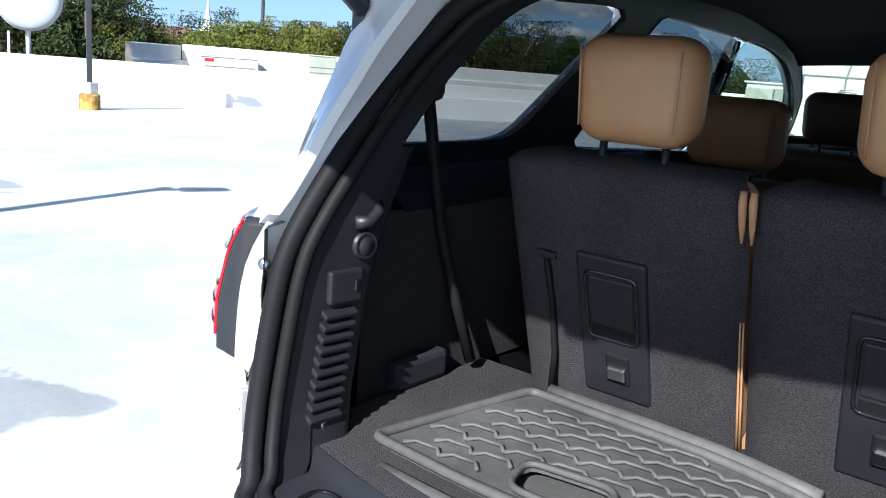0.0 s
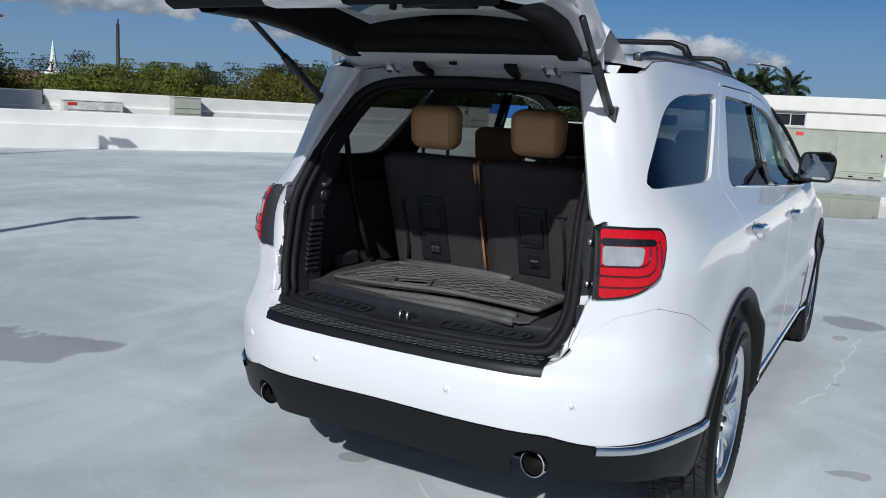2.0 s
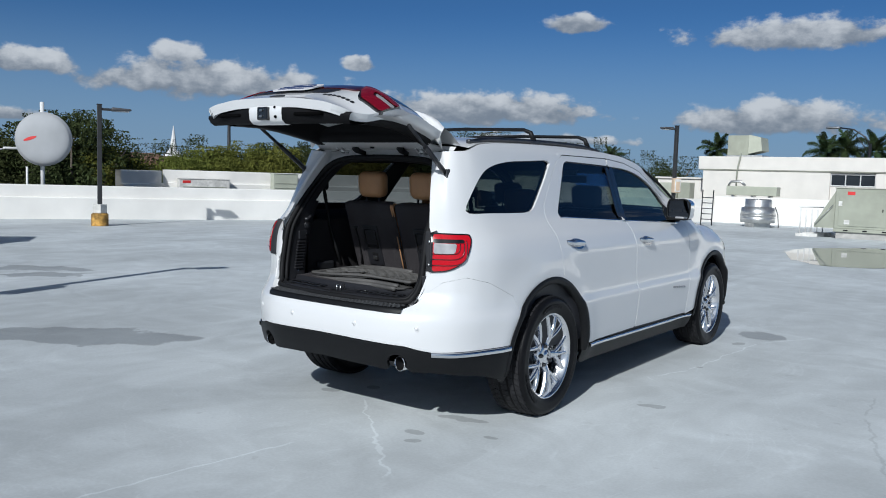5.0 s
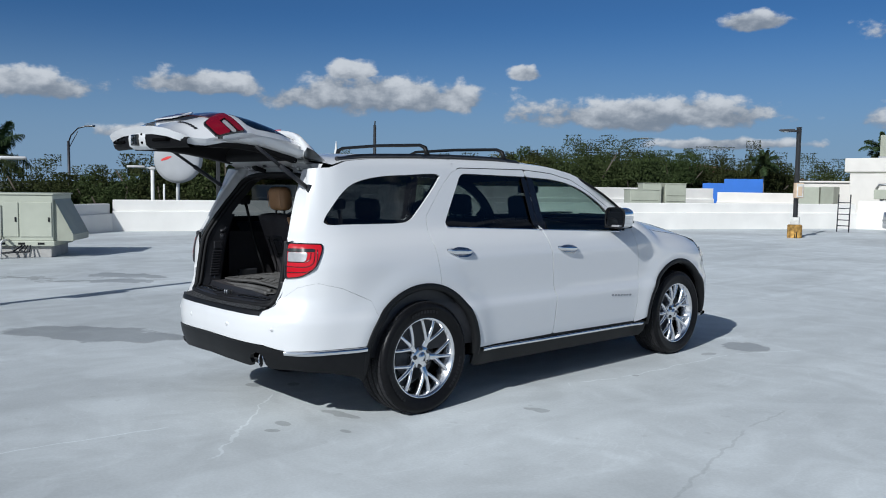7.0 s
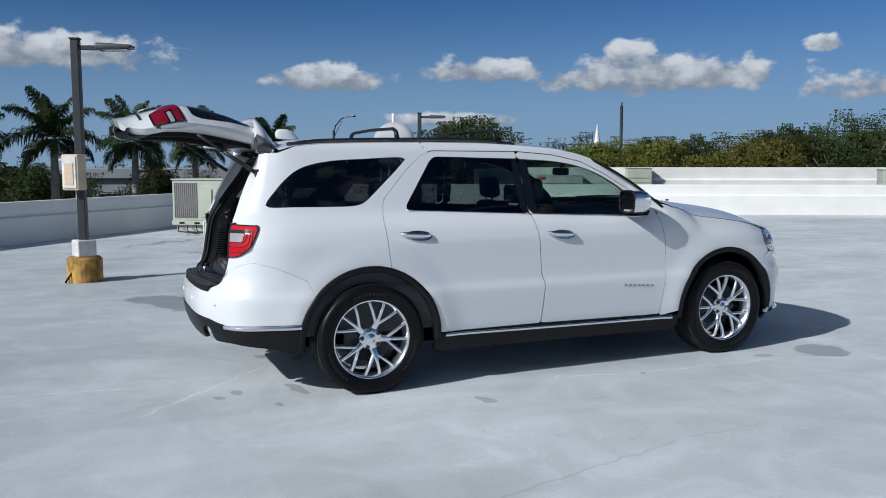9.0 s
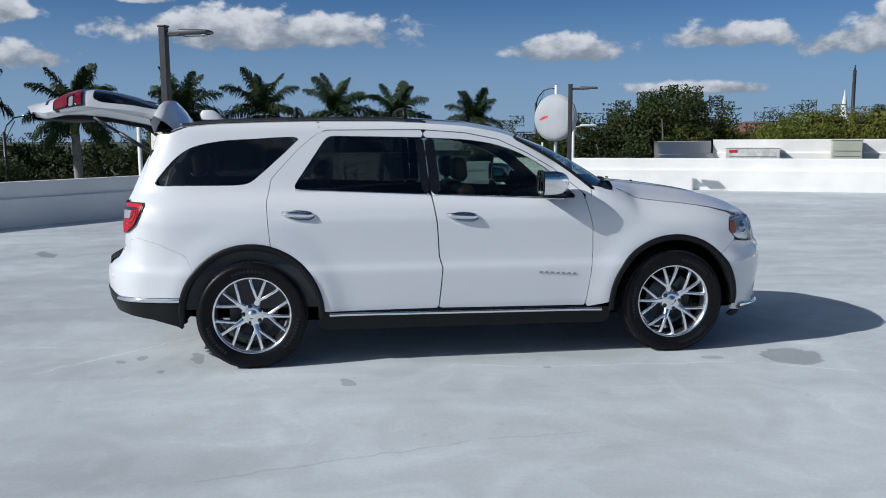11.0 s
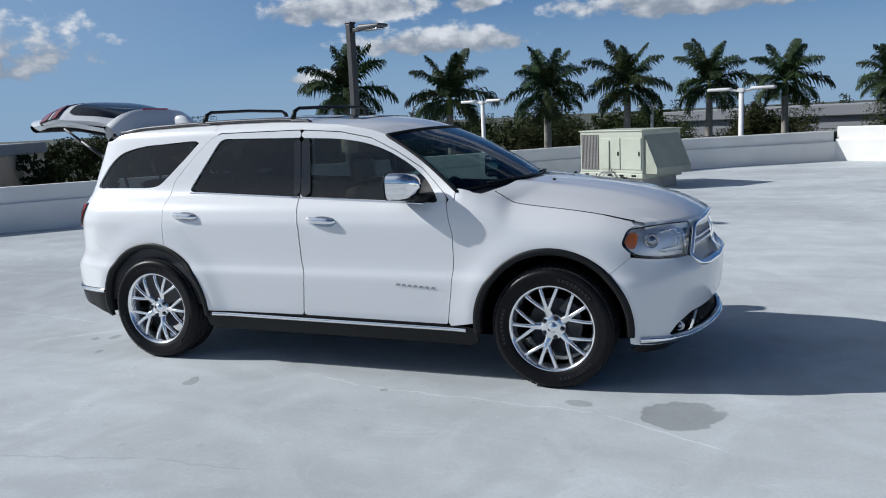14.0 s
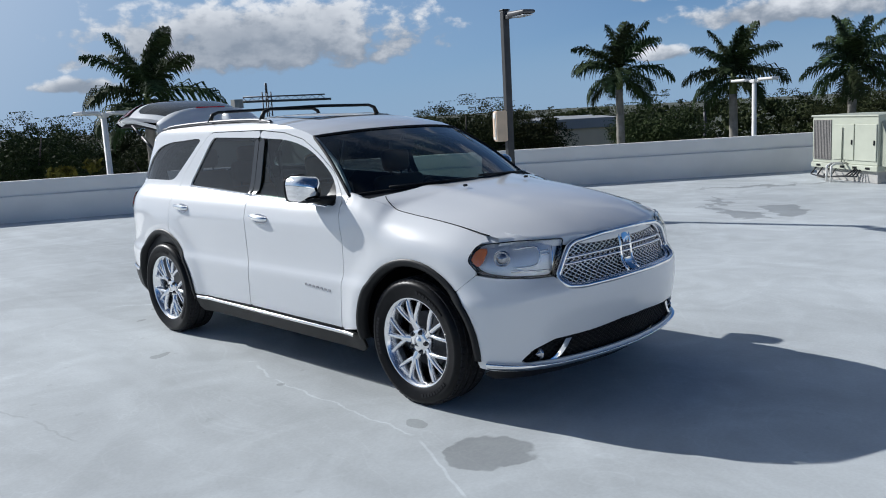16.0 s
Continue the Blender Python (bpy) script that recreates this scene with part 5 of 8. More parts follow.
# ---------------------------------------------------------------- mirrors, handles, badges, rails
for left in (False, True):
    k = -1 if left else 1
    rows = []
    for t in np.linspace(0, 1, 12):
        y = 0.505 + t * 0.205
        g = math.sin(math.pi * min(1.0, 0.25 + 0.75 * t) * 0.98) ** 0.4 if t > 0.6 else 1.0
        sc = max(0.12, (1 - max(0, (t - 0.35) / 0.65) ** 2.6) ** 0.55) if t < 1 else 0.12
        ring_p = rounded([(-0.105, -0.052), (0.105, -0.060), (0.115, 0.04), (0.07, 0.062), (-0.095, 0.058)], 0.035, 4)
        rows.append([(k * (0.945 + p[0] * 0.88 * sc), y, 1.248 + p[1] * 1.36 * sc) for p in ring_p] + [(k * (0.945 + ring_p[0][0] * 0.88 * sc), y, 1.248 + ring_p[0][1] * 1.36 * sc)])
    mirror = part("side_mirror", *grid_data(rows, flip=not left), CHROME, car, "chrome capped side mirror on a black foot")
    glass_ring = rows[0][:-1]
    part("mirror_glass", [(p[0], p[1] + 0.008, p[2]) for p in glass_ring], [tuple(range(len(glass_ring)))[:: (1 if left else -1)]], MIRROR_GLASS, mirror, smooth=False)
    tube("mirror_rim", glass_ring, 0.007, BLACK_PLASTIC, mirror, 6, True)
    box("mirror_base", (k * 0.915, 0.605, 1.172), (0.17, 0.165, 0.024), BLACK_PLASTIC, mirror, 0.01)
    box("turn_signal", (k * 0.965, 0.575, 1.183), (0.075, 0.17, 0.016), CLEAR_LENS, mirror, 0.006)
    v, f = tube_data([(k * 0.91, 0.62, 1.172), (k * 0.88, 0.68, 1.168), (k * 0.80, 0.74, 1.160)], [0.022, 0.028, 0.038], 10)
    part("mirror_arm", v, f, BLACK_PLASTIC, mirror)
    panel("mirror_corner", rounded([(0.60, 1.132), (0.80, 1.127), (0.745, 1.20), (0.66, 1.29)], 0.01), BLACK_PLASTIC, mirror, o=-0.006, depth=0.01, cell=0.03, left=left)
    for y0, z0, y1, z1 in ((-1.304, 1.058, -1.080, 1.044), (-0.161, 1.030, 0.064, 1.016)):
        yc, zc = (y0 + y1) / 2, (z0 + z1) / 2
        L = y1 - y0
        rows = []
        for t in np.linspace(0, 1, 14):
            y = y0 + t * L
            z = z0 + t * (z1 - z0)
            hgt = 0.0195 * (math.sin(math.pi * min(1, max(0, 0.06 + 0.9 * t))) ** 0.35)
            base = skin([y], [z], 0.0)[0][0]
            o = 0.034 * (1 - (2 * t - 1) ** 6) + 0.004
            rows.append([(k * (base + o * c), y, z + hgt * s) for c, s in ((0.1, -1.0), (0.75, -1.05), (1.0, -0.5), (1.05, 0.0), (1.0, 0.5), (0.75, 1.05), (0.1, 1.0), (0.5, 0.0), (0.1, -1.0))])
        handle = part("door_handle", *grid_data(rows, flip=left), CHROME, car, "bright chrome door handle")
        # flat patch for the cup; its dark metal carries the hollow's shadow
        cup = rounded([(y0 + 0.03, zc + 0.006), (yc - 0.035, zc + 0.026), (yc + 0.035, zc + 0.026), (y1 - 0.01, zc + 0.012), (y1 + 0.010, zc - 0.022), (y1 - 0.035, zc - 0.044), (yc - 0.01, zc - 0.040), (y0 + 0.05, zc - 0.020)], 0.03)
        panel("handle_cup", cup, DARK_CHROME, handle, o=0.002, depth=0.004, cell=0.012, left=left, label="metal handle cup, its hollow's shadow put into the dark colour")
    # lettering on the front door, as bars
    for i in range(7):
        y = 0.50 + i * 0.041
        z = 0.612 - i * 0.0028
        panel("badge_bar", [(y, z - 0.007), (y + 0.028, z - 0.008), (y + 0.029, z + 0.006), (y + 0.004, z + 0.007)], DARK_CHROME, car, o=0.004, depth=0.004, cell=0.006, left=left)
    # roof rail
    run = [(-1.99, 0.002), (-1.93, 0.010), (-1.80, 0.016), (-1.2, 0.018), (-0.7, 0.018), (-0.42, 0.014), (-0.33, 0.007), (-0.27, 0.0)]
    pts = []
    for y, dz in curve_through(run, 5):
        hxx, hzz = roof_half(y)
        pts.append((k * (hxx - 0.045), y, hzz + 0.004 + dz))
    rail = tube("roof_rail", pts, 0.015, DARK_METAL, car, 8, label="dark metal roof rail")
    for y in (-1.93, -1.2, -0.36):
        hxx, hzz = roof_half(y)
        box("rail_foot", (k * (hxx - 0.045), y, hzz + 0.012), (0.03, 0.14, 0.026), DARK_METAL, rail, 0.01)
for y in (-1.20, -0.42):
    hxx, hzz = roof_half(y)
    pts = [(-hxx + 0.045, y, hzz + 0.022), (-hxx + 0.075, y, hzz + 0.082), (-hxx + 0.13, y, hzz + 0.102), (0, y, hzz + 0.110), (hxx - 0.13, y, hzz + 0.102), (hxx - 0.075, y, hzz + 0.082), (hxx - 0.045, y, hzz + 0.022)]
    tube("cross_bar", pts, [0.02, 0.016, 0.012, 0.012, 0.012, 0.016, 0.02], BLACK_PLASTIC, car, 8, label="black roof cross bar")
rows = []
for y in np.linspace(-0.62, 0.02, 10):
    hxx, hzz = roof_half(y)
    row = []
    for u in np.linspace(-0.60, 0.60, 13):
        fwd = 0.11 * (1 - u * u) * np.clip((y + 0.6) / 0.97, 0, 1) ** 2
        row.append((u * hxx, y + fwd, hzz + 0.045 * (1 - abs(u) ** 2.4) * np.clip((0.75 - y) / 0.6, 0.35, 1) + 0.004))
    rows.append(row)
part("sunroof", *grid_data(rows, flip=True), BLACK_GLOSS, car, "dark glass sunroof")
v, f = lathe_data([(0.0, 0.075), (0.02, 0.07), (0.034, 0.045), (0.042, 0.0)], 20)
part("antenna_fin", [(p[0] * 0.8, -1.86 + p[1] * 2.1 - p[2] * 0.5, 1.715 + p[2]) for p in v], f, PAINT, car, "white roof antenna fin")


# ---------------------------------------------------------------- tail opening and boot
for left in (False, True):
    poly = [(-2.25, 0.40), (0.93, 0.40), (0.93, 1.16)] + [(y, gutter(y) - 0.012) for y in np.linspace(0.86, -2.10, 60)] + [(s_of_y(-2.25), 1.45), (s_of_y(-2.32), 1.1)]
    panel("side_lining", poly, TRIM_PLASTIC, car, holes=[Q_GLASS, R_GLASS, F_GLASS], o=-0.036, depth=0.004, cell=0.04, left=left, label="charcoal plastic inner side lining")

OUTER = [(0, -2.062, roof_half(-2.06)[1] + 0.042), (0.25, -2.062, roof_half(-2.06)[1] + 0.036), (0.40, -2.064, roof_half(-2.06)[1] + 0.016), (0.50, -2.075, roof_half(-2.06)[1] - 0.012)]
OUTER += [tuple(skin([s_of_x(x, False)], [z], -0.004)[0]) for x, z in ((0.69, 1.565), (0.675, 1.47), (0.67, 1.35), (0.676, 1.20), (0.678, 1.08), (0.674, 0.94), (0.66, 0.86), (0.60, 0.75))]
OUTER += [(0.48, -2.485, 0.722), (0, -2.542, 0.722)]
SEAL = [(0, -2.088, 1.562), (0.25, -2.088, 1.555), (0.375, -2.092, 1.537), (0.448, -2.105, 1.502), (0.497, -2.135, 1.44), (0.522, -2.185, 1.37), (0.540, -2.255, 1.27), (0.553, -2.335, 1.15), (0.560, -2.365, 1.07), (0.563, -2.39, 0.92), (0.557, -2.405, 0.84), (0.53, -2.43, 0.772), (0.46, -2.47, 0.738), (0, -2.525, 0.735)]
outer, seal = curve_through(OUTER, 4), curve_through(SEAL, 4)
SEAL_X, SEAL_Y, SEAL_Z = seal[::-1].T
both = lambda c: [tuple(p) for p in c] + [(-p[0], p[1], p[2]) for p in c[::-1][1:-1]]
mid = outer * 0.65 + seal * 0.35 + np.array((0, 0.045, 0))
cl = lambda c: both(c) + [both(c)[0]]
part("tail_jamb", *grid_data([cl(outer), cl(mid), cl(seal)], flip=False), PAINT, car, "white painted jamb round the tail opening")
tube("tail_seal", both(seal), 0.017, RUBBER, car, 10, True, "black rubber seal round the tail opening")
seal2 = seal * np.array((0.955, 1, 1)) + np.array((0, 0.018, 0)) + (np.array((0, 0, 1.15)) - seal) * np.array((0, 0, 0.035))
tube("tail_seal", both(seal2), 0.012, RUBBER, car, 8, True, "black rubber seal lip")
seal3 = seal2 * np.array((0.985, 1, 1)) + np.array((0, 0.07, 0))
part("opening_trim", *grid_data([cl(seal2), cl(seal3)], flip=False), TRIM_PLASTIC, car, "black plastic trim round the boot")
# headliner edge above the opening, down to the inner trim
part("opening_trim", *grid_data([[(x, -2.06 + 0.16 * t, 1.525 + 0.08 * t) for x in np.linspace(-0.45, 0.45, 9)] for t in (0, 1)]), HEADLINER, car)

FLOOR_Z = 0.795


def bow(x):
    """The tail's bow: how much further back the sill lies at x than at its ends."""
    return -0.06 * (1 - (x / 0.5) ** 2)


rows = [[(x, y0 + (bow(x) if y0 < -2 else 0), z) for x in np.linspace(-0.58, 0.58, 17)] for y0, z in ((-2.325, FLOOR_Z - 0.06), (-2.325, FLOOR_Z - 0.006), (-2.315, FLOOR_Z), (-1.77, FLOOR_Z))]
part("boot_floor", *grid_data(rows, flip=True), CARPET, car, "charcoal carpet boot floor")
sill_rows = [[(x, y + bow(x), z) for x in np.linspace(-0.55, 0.55, 21)] for y, z in ((-2.465, 0.725), (-2.455, 0.752), (-2.435, 0.762), (-2.345, 0.767), (-2.335, 0.785), (-2.322, 0.797))]
sill = part("boot_sill", *grid_data(sill_rows, flip=True), TRIM_PLASTIC, car, "black plastic loading sill with oval scuff plates")
for sgn in (1, -1):
    ov = rounded([(sgn * 0.14, -2.43), (sgn * 0.44, -2.43), (sgn * 0.44, -2.352), (sgn * 0.14, -2.352)], 0.035, 6)
    tube("scuff_rim", [(p[0], p[1] + bow(p[0]), 0.768) for p in ov], 0.0035, BLACK_GLOSS, sill, 6, True)
    for i in range(7):
        x = sgn * (0.18 + i * 0.038)
        tube("scuff_rib", [(x, -2.412 + bow(x), 0.767), (x + 0.008, -2.372 + bow(x), 0.768)], 0.003, BLACK_GLOSS, sill, 6)
part("striker_plate", *grid_data([[(x, -2.395 - 0.10 * t, 0.767 - 0.002 * t) for x in np.linspace(0.01 - 0.085 + 0.025 * t, 0.01 + 0.085 - 0.025 * t, 5)] for t in (0, 0.5, 1)]), GREY_PLASTIC, sill, "grey plastic cover round the striker")
for x in (-0.002, 0.026):
    tube("striker", [(x, -2.485, 0.758), (x, -2.485, 0.792), (x + 0.004, -2.455, 0.792), (x + 0.004, -2.455, 0.758)], 0.0055, STEEL, sill, 8)

for left in (False, True):
    k = -1 if left else 1
    # corner trim with louvres, flap, knob and hook
    def trim_edge(z):
        return float(np.interp(z, SEAL_Z, SEAL_X)) * 0.955 - 0.004, float(np.interp(z, SEAL_Z, SEAL_Y)) + 0.022

    rows = []
    for z in np.linspace(0.775, 1.27, 16):
        ex, ey = trim_edge(z)
        deep = 1.0 - 0.35 * max(0.0, (z - 1.12) / 0.15)
        rows.append([(k * (ex + dx), ey + dy * deep, z) for dx, dy in ((0.0, 0.0), (-0.002, 0.03), (-0.006, 0.09), (-0.010, 0.135), (-0.007, 0.147), (0.004, 0.152), (0.03, 0.156), (0.066, 0.165))])
    corner = part("corner_trim", *grid_data(rows, flip=left), TRIM_PLASTIC, car, "black plastic corner trim with louvres")
    for i in range(10):
        z = 0.838 + i * 0.0185
        ex, ey = trim_edge(z)
        box("louvre", (k * (ex - 0.010), ey + 0.084, z), (0.020, 0.066, 0.0105), TRIM_PLASTIC, corner, 0.003, pose(0, 0, 0, 0, k * -28, k * 5))
    ex, ey = trim_edge(1.11)
    turn = Vector((-k * 0.98, -0.15, 0)).to_track_quat("Z", "Y").to_matrix().to_4x4()
    v, f = lathe_data([(0.0, 0.012), (0.014, 0.011), (0.017, 0.006), (0.019, 0.010), (0.023, 0.008), (0.024, -0.01)], 20)
    part("knob", [tuple(Matrix.Translation((k * (ex - 0.008), ey + 0.105, 1.112)) @ turn @ Vector(p)) for p in v], f, TRIM_PLASTIC, corner)
    ex, ey = trim_edge(1.045)
    box("flap", (k * (ex - 0.009), ey + 0.086, 1.048), (0.014, 0.070, 0.056), TRIM_PLASTIC, corner, 0.006, pose(0, 0, 0, 0, 0, k * 4), segments=3)
    box("flap_latch", (k * (ex - 0.016), ey + 0.106, 1.048), (0.008, 0.010, 0.020), BLACK_GLOSS, corner, 0.002)
    ex, ey = trim_edge(1.165)
    tube("hook", [(k * (ex - 0.002), ey + 0.055, 1.150), (k * (ex - 0.014), ey + 0.075, 1.152), (k * (ex - 0.014), ey + 0.095, 1.165), (k * (ex - 0.004), ey + 0.105, 1.180)], [0.012, 0.010, 0.010, 0.008], TRIM_PLASTIC, corner, 8)
    tube("tie_ring", [(k * 0.52, -2.30, 0.80), (k * 0.52, -2.30, 0.825), (k * 0.53, -2.265, 0.825), (k * 0.53, -2.265, 0.80)], 0.005, STEEL, corner, 8)
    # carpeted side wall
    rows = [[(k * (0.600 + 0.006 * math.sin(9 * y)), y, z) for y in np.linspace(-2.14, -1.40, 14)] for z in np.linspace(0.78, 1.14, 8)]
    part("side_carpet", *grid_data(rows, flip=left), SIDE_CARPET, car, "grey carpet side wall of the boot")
    rows = [[(k * x, y, z) for y in np.linspace(-2.04, -0.9, 10)] for x, z in ((0.600, 1.135), (0.612, 1.15), (0.64, 1.17), (0.665, 1.20), (0.685, 1.205))]
    part("side_shelf", *grid_data(rows, flip=left), TRIM_PLASTIC, car)
    box("side_pocket", (k * 0.583, -1.99, 0.825), (0.04, 0.15, 0.06), GREY_PLASTIC, car, 0.012)
    # seat belt
    tube("seat_belt", [(k * 0.60, -2.0, 1.36), (k * 0.598, -1.97, 1.24), (k * 0.592, -1.94, 1.10), (k * 0.57, -1.90, 0.95), (k * 0.55, -1.86, 0.82)], 0.012, RUBBER, car, 6, label="black seat belt")
    box("belt_guide", (k * 0.61, -2.0, 1.37), (0.05, 0.09, 0.07), HEADLINER, car, 0.02)
    # lamp housing that shows inside the opening
    zs = np.linspace(0.920, 1.136, 8)
    edge = [skin([s_of_x(0.744 if left else 0.674, False)], [z], 0.012)[0] * np.array((k, 1, 1)) for z in zs]
    rows = [edge, [(p[0] - k * 0.006, p[1] - 0.004, p[2]) for p in edge]]
    rows += [[(k * x, y, z + 0.012 * (z - 0.92)) for z in zs] for x, y in ((0.622, -2.385), (0.607, -2.358), (0.600, -2.357), (0.574, -2.386))]
    hous = part("lamp_housing", *grid_data(rows, flip=not left), GREY_PLASTIC, car, "black lamp housing beside the opening")
    lid = [[(p[0], p[1], p[2] + dz) for p in (r[-1] for r in rows)] for dz in (0.0, 0.004)]
    lid.append([(k * x, y, 1.150) for x, y in ((0.640, -2.365), (0.635, -2.36), (0.622, -2.355), (0.607, -2.335), (0.600, -2.33), (0.574, -2.345))])
    part("housing_lid", *grid_data(lid, flip=left), GREY_PLASTIC, hous)
    for z in (0.955, 1.085):
        v, f = lathe_data([(0.0, 0.006), (0.009, 0.005), (0.011, 0.0)], 12)
        m = Matrix.Translation((k * 0.588, -2.372, z)) @ Vector((-k * 0.5, -0.8, 0)).to_track_quat("Z", "Y").to_matrix().to_4x4()
        part("screw", [tuple(m @ Vector(p)) for p in v], f, STEEL, hous)
    plate_b = box("bracket", (k * 0.592, -2.398, 0.857), (0.040, 0.016, 0.076), GALV if left else TRIM_PLASTIC, car, 0.004, label="small bent metal bracket", turn=pose(0, 0, 0, 0, 0, k * 38))
    # flat dark disc for the shade in the bracket's hole
    v, f = lathe_data([(0.0, 0.0), (0.0075, 0.0), (0.008, -0.004)], 12)
    m = Matrix.Translation((k * 0.5855, -2.4065, 0.855)) @ Vector((-k * 0.6, -0.8, 0)).to_track_quat("Z", "Y").to_matrix().to_4x4()
    part("bracket_hole", [tuple(m @ Vector(p)) for p in v], f, LINER, plate_b)
    tube("wire", [(k * 0.600, -2.395, 0.885), (k * 0.603, -2.385, 0.90), (k * 0.604, -2.372, 0.925)], 0.0025, DARK_METAL, car, 6)
    v, f = lathe_data([(0.0, 0.004), (0.014, 0.003), (0.016, 0.0)], 14)
    m = Matrix.Translation((k * 0.545, -2.215, 1.43)) @ Vector((-k * 0.6, -0.8, 0.3)).to_track_quat("Z", "Y").to_matrix().to_4x4()
    part("plug", [tuple(m @ Vector(p)) for p in v], f, TRIM_PLASTIC, car)


# ---------------------------------------------------------------- seats
def cushion(bm, centre, size, turn=None, bevel=0.05):
    add_box(bm, centre, size, turn, bevel, 4)


def headrest(parent, x, y, z, w, h, mat, lean=0):
    bm = bmesh.new()
    cushion(bm, (x, y, z), (w, 0.105, h), pose(0, 0, 0, lean, 0, 0), 0.045)
    for v in bm.verts:
        v.co.x = x + (v.co.x - x) * (1.0 + 0.06 * (v.co.z - z) / h)
    hr = bm_part("headrest", bm, mat, parent, "", smooth=True)
    for a in (-0.40, 0.40):
        tube("seam", [(x + a * w * (1 + 0.06 * q), y - 0.0525 - math.sin(radians(lean)) * q * h, z + q * h) for q in (-0.36, -0.15, 0.1, 0.36)], 0.0016, mat, hr, 5)
    for dx in (-0.055, 0.055):
        tube("post", [(x + dx, y, z - h / 2 + 0.01), (x + dx, y, z - h / 2 - 0.06)], 0.007, TRIM_PLASTIC, hr, 8)
    return hr


def third_row_seat(x, left):
    """A folding seat seen from behind: carpeted back, tan corners, latch plate, release strap."""
    k = -1 if left else 1

    def back(z):
        return float(np.interp(z, [0.79, 0.83, 1.25, 1.30], [-1.842, -1.856, -2.008, -2.015]))

    rows = []
    for z in (0.79, 0.85, 0.95, 1.05, 1.15, 1.22, 1.255, 1.272, 1.278):
        half = 0.2115 - 0.028 * max(0.0, (z - 1.255) / 0.023) ** 2
        row = []
        for sx in np.linspace(-1, 1, 15):
            edge = max(0.0, abs(sx) - 0.86) / 0.14
            row.append((x + sx * half, back(z) + 0.03 * edge ** 2 + 0.05 * max(0.0, (z - 1.262) / 0.016) ** 2 - 0.004 * math.cos(2.2 * sx), z))
        rows.append(row)
    rows.append([(p[0], p[1] + 0.09, p[2] + 0.002) for p in rows[-1]])
    seat = part("rear_seat", *grid_data(rows, flip=True), CARPET, car, "third row seat back in charcoal carpet")
    bm = bmesh.new()
    cushion(bm, (x, -1.862, 1.035), (0.410, 0.09, 0.49), pose(0, 0, 0, 20, 0, 0), 0.03)
    bm_part("seat_back", bm, LEATHER, seat, "tan leather seat back", smooth=False)
    bm = bmesh.new()
    cushion(bm, (x, -1.55, 0.80), (0.43, 0.50, 0.16), None, 0.05)
    bm_part("seat_cushion", bm, LEATHER, seat, "tan leather cushion")
    lean = 20.0
    turn = pose(0, 0, 0, lean, 0, 0)

    def on_back(dx, z, out):
        return (x + dx, back(z) - out, z + 0.36 * out)

    box("latch_plate", on_back(0, 0.985, 0.004), (0.128, 0.014, 0.285), TRIM_PLASTIC, seat, 0.006, turn, "black plastic latch plate", 3)
    cup = rounded([(-0.047, 1.085), (0.047, 1.085), (0.047, 0.962), (-0.047, 0.962)], 0.014, 4)
    tube("pull_cup", [on_back(p[0], p[1], 0.013) for p in cup], 0.0035, BLACK_GLOSS, seat, 6, True)
    box("pull_flap", on_back(0, 1.035, 0.011), (0.082, 0.008, 0.092), TRIM_PLASTIC, seat, 0.004, turn)
    box("pull_recess", on_back(0, 0.975, 0.0115), (0.082, 0.004, 0.026), RUBBER, seat, 0.001, turn)
    box("latch", on_back(0.006, 0.908, 0.010), (0.046, 0.010, 0.062), RUBBER, seat, 0.004, turn)
    box("latch_lever", on_back(0.006, 0.897, 0.018), (0.036, 0.012, 0.028), STEEL, seat, 0.004, turn)
    sx = k * 0.125
    tube("pull_strap", [on_back(sx, 1.09, 0.006), on_back(sx + 0.004, 1.0, 0.006), on_back(sx + 0.002, 0.90, 0.012), on_back(sx - 0.004, 0.82, 0.03)], 0.006, RUBBER, seat, 6)
    box("strap_eye", on_back(sx, 1.098, 0.006), (0.040, 0.010, 0.014), TRIM_PLASTIC, seat, 0.004, turn)
    hr = headrest(seat, x, -1.932, 1.389, 0.207, 0.172, LEATHER, 6)
    hr["label"] = "tan leather headrest"
    # tan leather showing at the top corners and along the split
    for sgn in ((1,) if left else (-1, 1)):
        top = [on_back(sgn * 0.207, z, -0.012) for z in (1.19, 1.215, 1.25, 1.268)]
        tube("corner_leather", top, [0.002, 0.005, 0.0065, 0.005], LEATHER, seat, 8)
    tube("piping", [on_back(-k * 0.212, z, -0.004) for z in (0.80, 0.9, 1.0, 1.06)], [0.0024, 0.0022, 0.0018, 0.0012], LEATHER, seat, 6)
    return seat


third_row_seat(-0.2145, True)
third_row_seat(0.2145, False)
for y0, xs3, zt in ((-0.95, (-0.37, 0.37), 1.165), (0.08, (-0.37, 0.37), 1.20)):
    for x in xs3:
        bm = bmesh.new()
        cushion(bm, (x, y0, zt - 0.26), (0.48, 0.13, 0.56), pose(0, 0, 0, 12, 0, 0), 0.05)
        seat = bm_part("seat", bm, SHADED_LEATHER, car, "tan leather seat, cabin shade in its colour")
        bm = bmesh.new()
        cushion(bm, (x, y0 + 0.30, 0.72), (0.50, 0.52, 0.16), None, 0.05)
        bm_part("seat_cushion", bm, SHADED_LEATHER, seat)
        headrest(seat, x, y0 - 0.075, zt + 0.13, 0.25, 0.18, LEATHER if y0 < 0 else SHADED_LEATHER, 6)
box("centre_console", (0, 0.35, 0.72), (0.24, 0.9, 0.34), TRIM_PLASTIC, car, 0.03)

